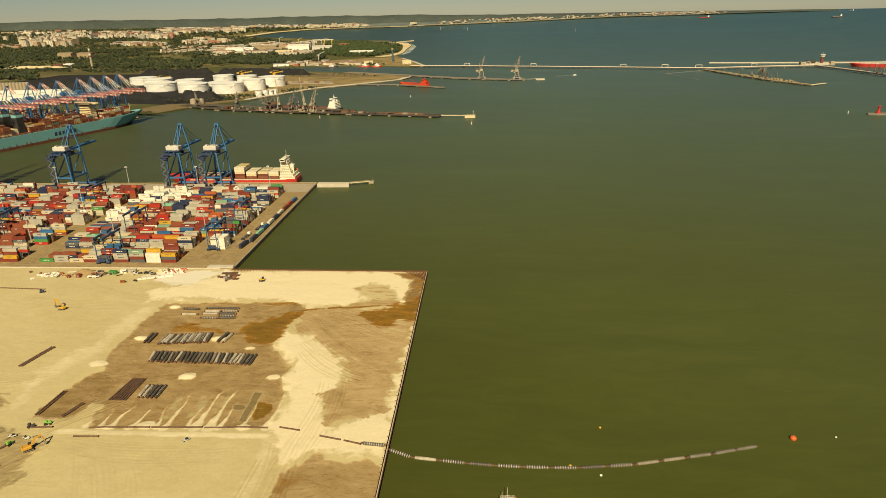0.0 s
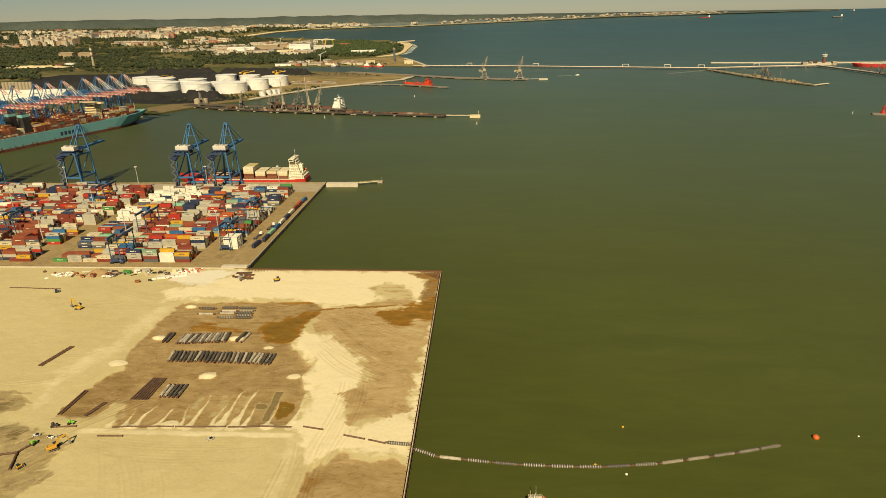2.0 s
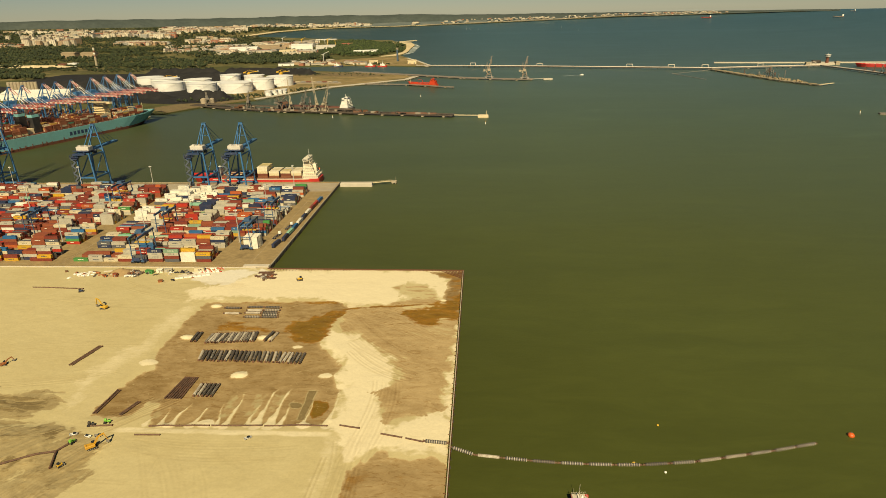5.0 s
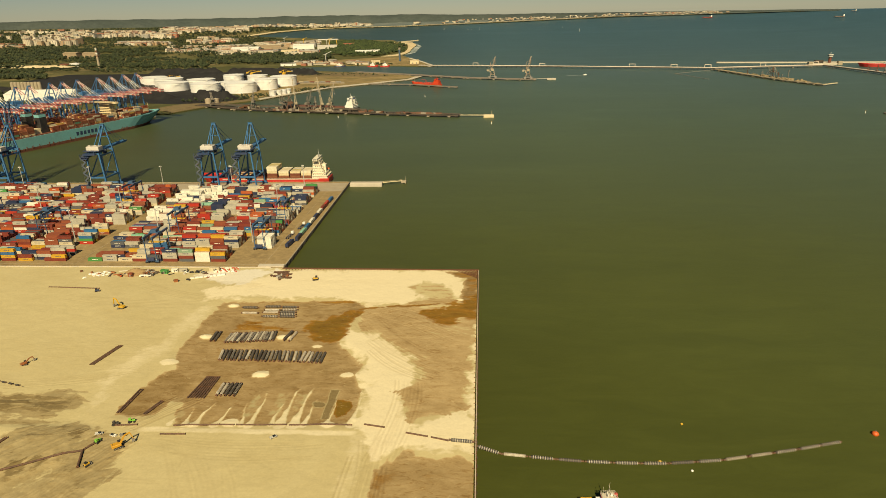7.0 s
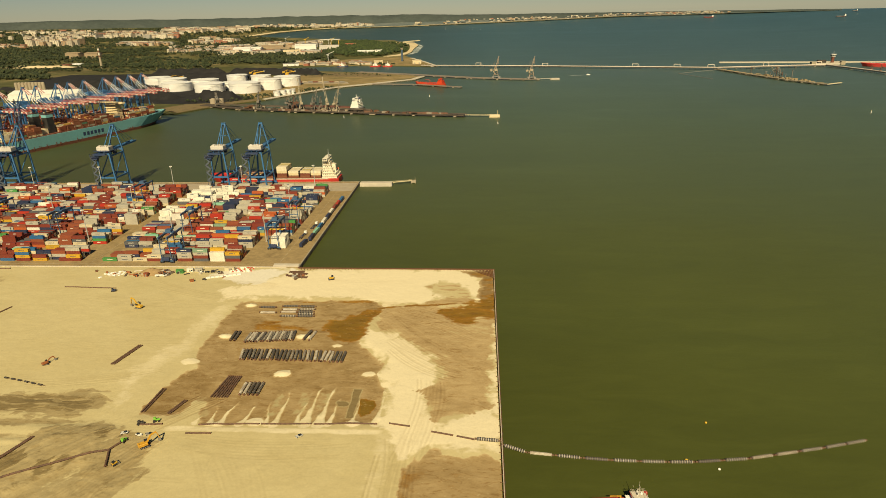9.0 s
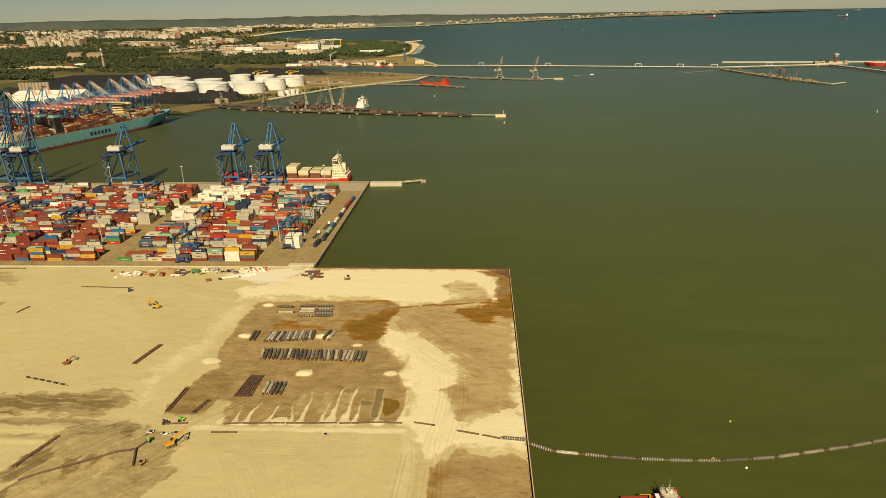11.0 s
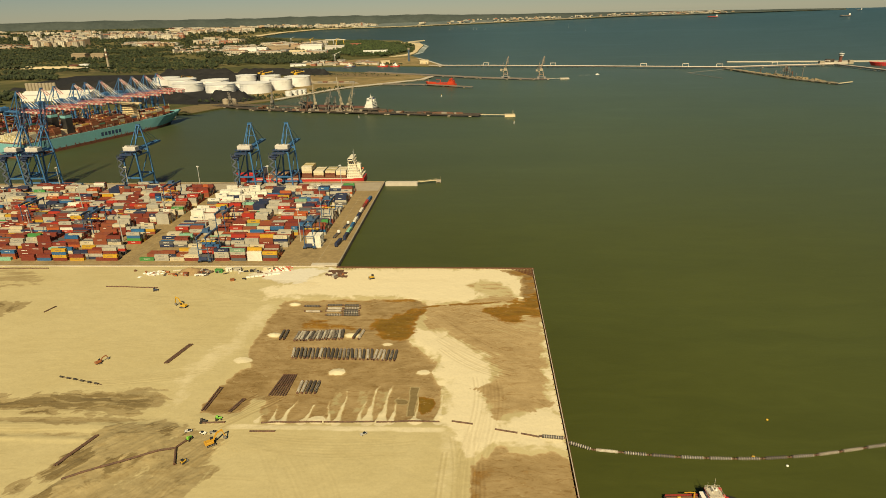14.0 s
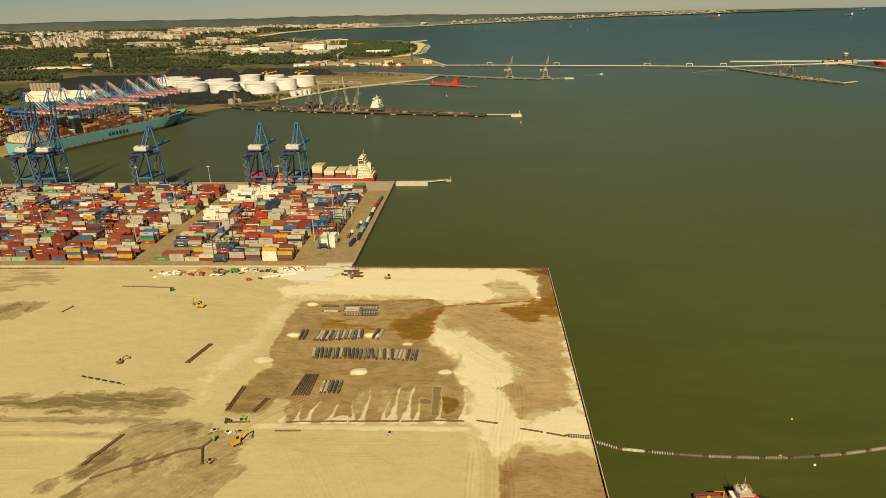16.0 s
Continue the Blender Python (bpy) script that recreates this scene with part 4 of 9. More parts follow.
GROUPS = [14.6 + 31.4 * i for i in range(7)]
MASTS = [(x, y) for y, xs in ((226.5, (-612, -528, -446, -361, -280, -197)), (141, (-610, -528, -448, -362, -279, -200)), (61, (-610, -528, -446, -362, -283, -199))) for x in xs]
WHITES = [(-346, 150, -290, 160), (-346, 165, -268, 205), (-334, 106, -300, 128)]
for gi, gy0 in enumerate(GROUPS):
    rows = 7 if gi else 6
    for blk, (xa, xb) in enumerate(((-321.0, -180.0), (-760.0, -341.0))):
        nb = int((xb - xa) / 12.75)
        for b in range(nb):
            x = xb - (b + 1) * 12.75 if blk == 0 else xb - 0.5 - (b + 1) * 12.75
            bay = rng.random()
            level = vnoise(np.array([x]), np.array([gy0]), 60, 31, 2)[0]
            lean = rng.choice(("maroon", "grey", "brown", "navy", "grey", "maroon")) if rng.random() < 0.24 else None
            for r in range(rows):
                y = gy0 + r * 2.95
                if gi == 0:
                    if r == 0 or (blk == 0 and (x > -206 or (x < -284 and r < 3))):
                        continue
                    if blk == 1 and rng.random() < 0.35:
                        continue
                if blk == 0 and gi == 1 and x > -206 and r < 5:
                    continue
                if blk == 0 and gi == 1 and -206 < x < -184:
                    continue
                if blk == 1 and gi in (1, 2) and x > -372 and rng.random() < 0.7:
                    continue
                if any(abs(x + 6.1 - mx) < 7.2 and abs(y + 1.2 - my) < 2.2 for mx, my in MASTS):
                    continue
                wh = any(a <= x + 6 <= c and b2 <= y <= d for a, b2, c, d in WHITES)
                tiers = int(round(3.3 + 1.1 * level + rng.uniform(-1.0, 0.9)))
                if gi == 0 and blk == 0 and x < -284:
                    tiers = rng.choice((1, 1, 2))
                if bay < 0.06:
                    tiers -= 2
                tiers = max(0, min(5, tiers))
                if wh:
                    tiers = max(3, min(5, tiers + rng.choice((0, 1, 1))))
                fill_slot(x, y, tiers, "white" if wh else lean, single=(gi < 2 and r < 3 and x > -470))
for r in range(4):
    for k in range(4):
        put_container("white", -189.0 + 0.1 * r, 45.0 + r * 2.9, 3.02 + k * CH, True, False)
for cname, s in rest.items():
    solo("container_stacks", s, [CMAT[cname], M_MARK_DARK if cname in DARKMARK else M_MARK_PALE], "stacked " + CWORDS[cname] + " shipping containers deep in the yard", "containers", kind="stuff")


# ---- rubber-tyred yard gantries ----
M_GANTRY = paint("dark_gantry_blue_paint", (0.042, 0.105, 0.20), 0.5, var=0.3, scale=0.8)

def yard_gantry():
    t = thing("yard_gantry_crane", (0, 0, 0), "dark blue rubber-tyred gantry crane straddling container rows", "gantry crane", "gantry cranes in the yard")
    span, wide, top = 24.0, 8.5, 21.0
    for sy in (0, span):
        s = Shape()
        for sx in (-1, 1):
            s.beam((sx * wide / 2, sy, 1.6), (sx * wide / 2 * 0.86, sy, top), 0.55, 0.65)
        s.beam((-wide / 2 - 1.2, sy, 1.9), (wide / 2 + 1.2, sy, 1.9), 0.8, 1.0)
        s.beam((-wide / 2, sy, 11.5), (wide / 2, sy, 11.5), 0.4, 0.5)
        part("leg_frame", s, M_GANTRY, t)
        w = Shape()
        for sx in (-1, 1):
            for o in (-0.9, 0.9):
                w.tube((sx * wide / 2 + o, sy - 0.35, 0.8), (sx * wide / 2 + o, sy + 0.35, 0.8), 0.8, n=12)
        part("wheels", w, M_TYRE, t, "black rubber tyres")
    for sx in (-1, 1):
        s = Shape()
        s.box(sx * 3.6 - 0.5, -1.5, top - 0.2, sx * 3.6 + 0.5, span + 1.5, top + 1.5)
        part("girder", s, M_GANTRY, t)
    s = Shape()
    s.box(-4.0, 9, top + 1.5, 4.0, 14.5, top + 2.1)
    s.box(-2.6, 9.6, top + 2.1, 2.2, 13.6, top + 4.2)
    part("trolley", s, M_GANTRY, t)
    s = Shape()
    s.box(2.0, 14.6, top - 2.6, 4.0, 16.6, top - 0.2)
    part("cab", s, M_GLASS, t, "glazed operator cab")
    s = Shape()
    for a, b in ((-3, 10), (3, 10), (-3, 13.5), (3, 13.5)):
        s.beam((a, b, 14.6), (a * 0.8, b, top + 1.5), 0.08)
    s.box(-6.1, 10.6, 14.0, 6.1, 13.0, 14.6)
    part("spreader", s, M_YELLOW, t)
    s = Shape()
    s.box(-3.4, -1.6, 2.5, 2.8, -0.5, 5.2)
    part("power_house", s, M_NAVY, t)
    return t


RTG = yard_gantry()
RTG.matrix_basis = pose(-265.0, 11.0, 3.02)
for x, y in ((-186.0, 42.0), (-186.0, 104.5), (-275.0, 73.0), (-400.0, 73.0), (-482.0, 104.5), (-370.0, 167.5), (-560.0, 136.0), (-640.0, 167.5), (-610.0, 42.0)):
    copy_thing(RTG, pose(x, y, 3.02))


# ---- light masts ----
def light_mast():
    t = thing("light_mast", (0, 0, 0), "tall pale galvanised floodlight mast standing on the yard", "light mast", "light masts")
    s = Shape()
    s.tube((0, 0, 0), (0, 0, 30), 0.55, 0.24, n=10)
    part("pole", s, M_GALV, t)
    s = Shape()
    s.tube((0, 0, 29.4), (0, 0, 30.2), 0.85, n=10)
    part("head_frame", s, M_GALV, t)
    for i in range(6):
        a = i * math.pi / 3
        s = Shape()
        s.box(-0.35, -0.3, -0.35, 0.35, 0.3, 0.35, c=0.08)
        part("floodlight", s, M_WHITE, t, at=pose(1.15 * math.cos(a), 1.15 * math.sin(a), 29.3, 25, 0, math.degrees(a)))
    s = Shape()
    s.box(-0.9, -0.9, 0, 0.9, 0.9, 0.5, c=0.1)
    part("footing", s, M_CONC, t)
    return t


MAST = light_mast()
MAST.matrix_basis = pose(*MASTS[0], 3.02)
for x, y in MASTS[1:]:
    copy_thing(MAST, pose(x, y, 3.02))


# ---- ship-to-shore cranes ----
M_HOUSE = paint("greyed_white_paint", (0.62, 0.57, 0.48), 0.5, var=0.25, scale=0.6)
M_NAVYSTEEL = paint("deep_blue_boom_paint", (0.03, 0.075, 0.16), 0.5, var=0.3, scale=0.8)
M_SLATESTEEL = paint("blue_grey_stair_steel", (0.075, 0.10, 0.13), 0.55, var=0.3, scale=0.8)

def quay_crane(name, label, paint_main, paint_boom, k=1.0, boom=38.0, back=2.0, apex=70.8, deck=44.0, house_mat=None, raised=False, gauge=28.0):
    """Legs on two rails: landside at y = 0, waterside at y = gauge; the boom points to +y."""
    t = thing(name, (0, 0, 0), label, "quay crane", "cranes on the quay")
    wx = 9.5
    for sx in (-1, 1):
        for sy in (0, gauge):
            s = Shape()
            s.beam((sx * wx, sy, 1.8), (sx * wx * 0.78, sy, deck), 1.5, 1.7)
            part("leg", s, paint_main, t)
        s = Shape()
        s.beam((sx * wx * 0.95, 0, 14.5), (sx * wx * 0.95, gauge, 14.5), 1.2, 1.8)
        s.beam((sx * wx * 0.95, 0, 15), (sx * wx * 0.8, gauge, deck - 2), 0.8, 0.8)
        s.beam((sx * wx * 0.80, 0, deck - 4), (sx * wx * 0.80, gauge, deck - 4), 1.0, 1.4)
        part("side_brace", s, paint_main, t)
    for sy in (0, gauge):
        part("sill_beam", Shape().beam((-wx - 2.5, sy, 2.4), (wx + 2.5, sy, 2.4), 1.5, 1.6), paint_main, t)
        part("portal_beam", Shape().beam((-wx, sy, 15), (wx, sy, 15), 1.2, 1.8), paint_main, t)
        part("top_beam", Shape().beam((-wx * 0.8, sy, deck - 0.8), (wx * 0.8, sy, deck - 0.8), 1.4, 2.0), paint_main, t)
        for sx in (-1, 1):
            s = Shape()
            s.box(sx * wx - 3.4, sy - 0.7, 0, sx * wx + 3.4, sy + 0.7, 1.6, c=0.25)
            part("bogie", s, M_NAVY, t)
    for sx in (-1, 1):
        s = Shape()
        s.box(sx * 2.9 - 0.6, -back, deck, sx * 2.9 + 0.6, gauge + 3, deck + 2.2)
        part("main_girder", s, paint_main, t)
    bs = Shape()
    y0, y1 = gauge + 3, gauge + 3 + boom
    for sx in (-1, 1):
        bs.box(sx * 2.6 - 0.5, y0, deck + 0.1, sx * 2.6 + 0.5, y1, deck + 2.1)
    for i in range(9):
        y = y0 + 1 + i * (boom - 2) / 8
        bs.beam((-2.6, y, deck + 1.9), (2.6, y, deck + 1.9), 0.4)
        if i < 8:
            bs.beam((-2.6, y, deck + 1.9), (2.6, y + (boom - 2) / 8, deck + 1.9), 0.25)
    if raised:                                            # boom hinged up, seen as a tall lattice
        bs = Shape()
        top_ = (y0 + boom * 0.16, deck + boom * 0.985)
        for sx in (-1, 1):
            for o in (0, 2.6):
                bs.beam((sx * 2.6, y0 - o, deck + 1), (sx * 2.6, top_[0] - o, top_[1]), 0.55, 0.55)
        n_ = 13
        for i in range(n_):
            f, g = i / n_, (i + 1) / n_
            ya, yb, za, zb = y0 + (top_[0] - y0) * f, y0 + (top_[0] - y0) * g, deck + 1 + (top_[1] - deck - 1) * f, deck + 1 + (top_[1] - deck - 1) * g
            sg = 1 if i % 2 else -1
            bs.beam((-2.6 * sg, ya, za), (2.6 * sg, yb, zb), 0.35)
            bs.beam((-2.6, ya, za), (2.6, ya, za), 0.4)
            for sx in (-1, 1):
                bs.beam((sx * 2.6, ya, za), (sx * 2.6, yb - 2.6, zb), 0.3)
    b = part("boom", bs, paint_boom, t)
    # A-frame over the waterside legs with its stays
    s = Shape()
    for sx in (-1, 1):
        s.beam((sx * wx * 0.78, gauge, deck), (sx * 1.8, gauge + 1.5, apex), 1.1, 1.2)
        s.beam((sx * 2.9, gauge - 21, deck + 2), (sx * 1.8, gauge + 1.5, apex), 0.75, 0.75)
    s.beam((-2.2, gauge + 1.5, apex), (2.2, gauge + 1.5, apex), 1.8, 1.8)
    s.box(-2.6, gauge + 0.2, apex + 1.0, 2.6, gauge + 2.8, apex + 1.25)
    for i in range(6):
        f0, f1 = i / 6, (i + 1) / 6
        s.beam((2.9 - 1.1 * f0, gauge - 21 + 22.5 * f0, deck + 3.2 + (apex - deck - 2) * f0), (2.9 - 1.1 * f1, gauge - 21 + 22.5 * f1, deck + 3.2 + (apex - deck - 2) * f1), 0.9, 0.25)
    s.beam((-4.4, gauge + 0.7, (deck + apex) / 2), (4.4, gauge + 0.7, (deck + apex) / 2), 0.6)
    part("a_frame", s, paint_main, t)
    for sx in (-1, 1):
        for f in (0.45, 0.88):
            part("boom_stay", Shape().beam((sx * 1.8, gauge + 1.5, apex), (sx * 2.5, y0 + boom * (f * 0.16 if raised else f), deck + (boom * f if raised else 2)), 0.34), paint_boom, t)
    s = Shape()
    s.box(-7.4, -back + 3, deck + 2.3, 7.4, -back + 12, deck + 6.6, c=0.35)
    house = part("machinery_house", s, house_mat or M_HOUSE, t, "white machinery house")
    for i in range(6):
        part("roof_rib", Shape().box(-6.6 + i * 2.3, -back + 4, deck + 6.6, -5.4 + i * 2.3, -back + 11, deck + 6.85), house_mat or M_HOUSE, house)
    part("roof_vent", Shape().box(-5.8, -back + 5, deck + 6.85, -3.0, -back + 8, deck + 7.7, c=0.1), house_mat or M_HOUSE, house)
    part("roof_vent", Shape().box(1.0, -back + 6, deck + 6.85, 3.4, -back + 9, deck + 7.5, c=0.1), house_mat or M_HOUSE, house)
    s = Shape()
    s.box(-9.0, -back - 1, deck + 1.6, 9.0, -back + 14.5, deck + 2.25)
    for i in range(7):
        s.beam((-8.8 + i * 2.93, -back - 0.8, deck + 2.2), (-8.8 + i * 2.93, -back - 0.8, deck + 3.4), 0.12)
    s.beam((-9, -back - 0.8, deck + 3.4), (9, -back - 0.8, deck + 3.4), 0.12)
    part("house_platform", s, M_NAVY, t)
    # zigzag stair tower on the landside leg
    s = Shape()
    n = 9
    for i in range(n):
        z0, z1 = 3 + i * (deck - 5) / n, 3 + (i + 1) * (deck - 5) / n
        a, c = (-2.4, 2.4) if i % 2 == 0 else (2.4, -2.4)
        s.beam((-wx - 2.2 + a, -1.4, z0), (-wx - 2.2 + c, -1.4, z1), 1.8, 1.5)
        s.box(-wx - 2.2 + c - 1.1, -2.6, z1 - 0.15, -wx - 2.2 + c + 1.1, -0.3, z1 + 0.2)
        s.beam((-wx - 2.2 + a, -2.1, z0 + 1.3), (-wx - 2.2 + c, -2.1, z1 + 1.3), 0.2)
    for a in (-3.2, 3.2):
        s.beam((-wx - 2.2 + a, -1.4, 1.5), (-wx - 2.2 + a, -1.4, deck - 2), 0.3)
    part("stair", s, M_SLATESTEEL, t)
    s = Shape()
    s.box(-3.6, 12, deck - 1.6, 3.6, 18, deck - 0.1)
    s.box(1.2, 18.2, deck - 4.6, 3.6, 21.0, deck - 1.7, c=0.2)
    part("trolley", s, M_NAVY, t)
    s = Shape()
    s.box(-9.5, -back - 2.5, deck - 2.2, 5.0, -back + 6, deck - 0.3)
    s.box(-11.5, -back - 1.5, deck - 7.5, -6.0, -back + 3, deck - 5.0, c=0.3)
    s.box(-13.5, -back - 2.5, deck - 5.0, -3.5, -back + 5, deck - 4.5)
    for k in range(5):
        s.beam((-13.2 + k * 2.3, -back - 2.3, deck - 4.5), (-13.2 + k * 2.3, -back - 2.3, deck - 0.5), 0.3)
        s.beam((-13.2 + k * 2.3, -back - 2.3, deck - 4.5), (-11.0 + k * 2.3, -back - 2.3, deck - 0.8), 0.2)
    part("rope_gear", s, M_NAVY, t)
    return t


STS = quay_crane("quay_crane", "blue ship-to-shore container crane with white machinery house", M_BLUE, M_BLUE)
# festoon reels, walkways and lamps that hang under the girders
for y in (-1, 4, 12, 18, 24):
    part("walkway_bracket", Shape().box(-5.2, y, 42.6, 5.2, y + 1.2, 44.0).box(-5.4, y, 44.0, -4.9, y + 5.5, 45.2), M_SLATESTEEL, STS)
part("cable_reel", Shape().tube((-10.4, -3.5, 8.5), (-9.4, -3.5, 8.5), 2.6, n=14), M_SLATESTEEL, STS)
part("operator_cab", Shape().box(-1.6, 22.0, 38.6, 1.6, 25.5, 42.0, c=0.25), M_GLASS, STS, "glazed operator cab")
STS.matrix_basis = pose(-264.5, 234, 3.05)
for x in (-308.0, -442.0):
    copy_thing(STS, pose(x, 234, 3.05))
STSUP = quay_crane("quay_crane", "blue ship-to-shore container crane with its lattice boom raised", M_BLUE, M_NAVYSTEEL, boom=56.0, raised=True)
STSUP.matrix_basis = pose(-559.0, 234, 3.05)
copy_thing(STSUP, pose(-584.5, 234, 3.05))
# ---- ships ----
def hull_rings(L, B, D, draft, bow=0.16, stern=0.10, sheer=3.0, n=22, z_lo=None, z_hi=None, flare=0.25, stem=0.035):
    """Rings along a hull, stern at y = 0, bow at y = L; each ring runs keel, starboard side, deck, port side."""
    rings = []
    for i in range(n + 1):
        u = i / n
        y = L * u
        fw = 1.0 if u < 1 - bow else max(0.03, 1 - ((u - 1 + bow) / bow) ** 1.9)
        fd = 1.0 if u < 1 - bow else max(0.05, 1 - ((u - 1 + bow) / bow) ** (1.9 + 2.2 * flare * 3))
        aft = 1.0 if u > stern else 0.78 + 0.22 * (u / stern)
        rise = sheer * max(0, (u - 0.86) / 0.14) ** 1.5
        z0 = -draft if z_lo is None else z_lo
        z1 = (D + rise) if z_hi is None else z_hi
        lift = 0.0 if u > stern else (1 - u / stern) * draft * 0.9
        b0, b1 = B / 2 * fw * aft * 0.94, B / 2 * fd * (aft ** 0.4)
        rake = stem * L * max(0, (u - 0.9) / 0.1) if stem < 0.05 else stem * L * max(0, (u - 1 + bow) / bow) ** 1.6
        rings.append([(b0 * 0.55, y, z0 + lift), (b0, y, z0 * 0.4 + z1 * 0.0 + lift * 0.5), (b1, y + rake, z1), (-b1, y + rake, z1), (-b0, y, z0 * 0.4 + lift * 0.5), (-b0 * 0.55, y, z0 + lift)])
    return rings


def ship_hull(t, L, B, D, top_mat, low_mat, boot_z, sheer=3.0, bow=0.16, name="hull", stem=0.035):
    up, lo = Shape(), Shape()
    rings = hull_rings(L, B, D, 3.0, bow=bow, sheer=sheer, stem=stem)
    ur, lr = [], []
    for r in rings:
        k0, k1, k2, k3, k4, k5 = r
        f = (boot_z - k1[2]) / (k2[2] - k1[2])
        a = tuple(k1[i] + f * (k2[i] - k1[i]) for i in range(3))
        b = tuple(k4[i] + f * (k3[i] - k4[i]) for i in range(3))
        ur.append([a, k2, k3, b])
        lr.append([k0, k1, a, b, k4, k5])
    up.loft(ur)
    lo.loft(lr)
    h = part(name, up, top_mat, t)
    part("boot_topping", lo, low_mat, h)
    # bulwark rail round the foredeck
    s = Shape()
    for r0, r1 in zip(rings[-7:-1], rings[-6:]):
        for k in (2, 3):
            a, b = r0[k], r1[k]
            s.beam((a[0] * 0.97, a[1], a[2] + 0.6), (b[0] * 0.97, b[1], b[2] + 0.6), 0.3, 1.2)
    part("bulwark", s, top_mat, h)
    return h, rings


BOXES = [(30, (0.155, 0.040, 0.022)), (22, (0.20, 0.062, 0.030)), (10, (0.33, 0.045, 0.025)), (14, (0.40, 0.365, 0.28)), (8, (0.62, 0.53, 0.34)), (6, (0.035, 0.10, 0.22)), (7, (0.50, 0.30, 0.05)), (3, (0.06, 0.26, 0.10))]
RUSTY = [(40, (0.155, 0.045, 0.022)), (30, (0.21, 0.075, 0.035)), (12, (0.27, 0.10, 0.05)), (7, (0.40, 0.35, 0.24)), (7, (0.52, 0.33, 0.08)), (5, (0.62, 0.50, 0.28)), (3, (0.09, 0.22, 0.14))]
M_BOXES = islands("mixed_container_paint", BOXES)
M_RUSTY = islands("rusty_container_paint", RUSTY)
M_SHIPMIX = islands("sunlit_mixed_container_paint", [(20, (0.22, 0.06, 0.03)), (10, (0.34, 0.10, 0.04)), (14, (0.60, 0.50, 0.30)), (8, (0.48, 0.42, 0.30)), (6, (0.05, 0.13, 0.20)), (6, (0.55, 0.36, 0.08))])
PALEBOX = islands("pale_container_paint", [(4, (0.70, 0.62, 0.44)), (3, (0.62, 0.52, 0.32)), (2, (0.42, 0.38, 0.29)), (2, (0.50, 0.40, 0.16))])


def deck_load(xa, xb, bays, z, lo, hi, length=12.19, seed=1, step=2.52):
    """Container stacks across a ship's deck; bays: the y at which each bay begins."""
    s, r = Shape(), random.Random(seed)
    for y in bays:
        base = r.randint(lo, hi)
        n = int((xb - xa) / step)
        for i in range(n):
            for k in range(max(1, base + r.choice((-1, 0, 0, 0, 1)))):
                x = xa + i * step
                s.box(x, y, z + k * 2.6, x + 2.44, y + length, z + k * 2.6 + 2.55)
    return s


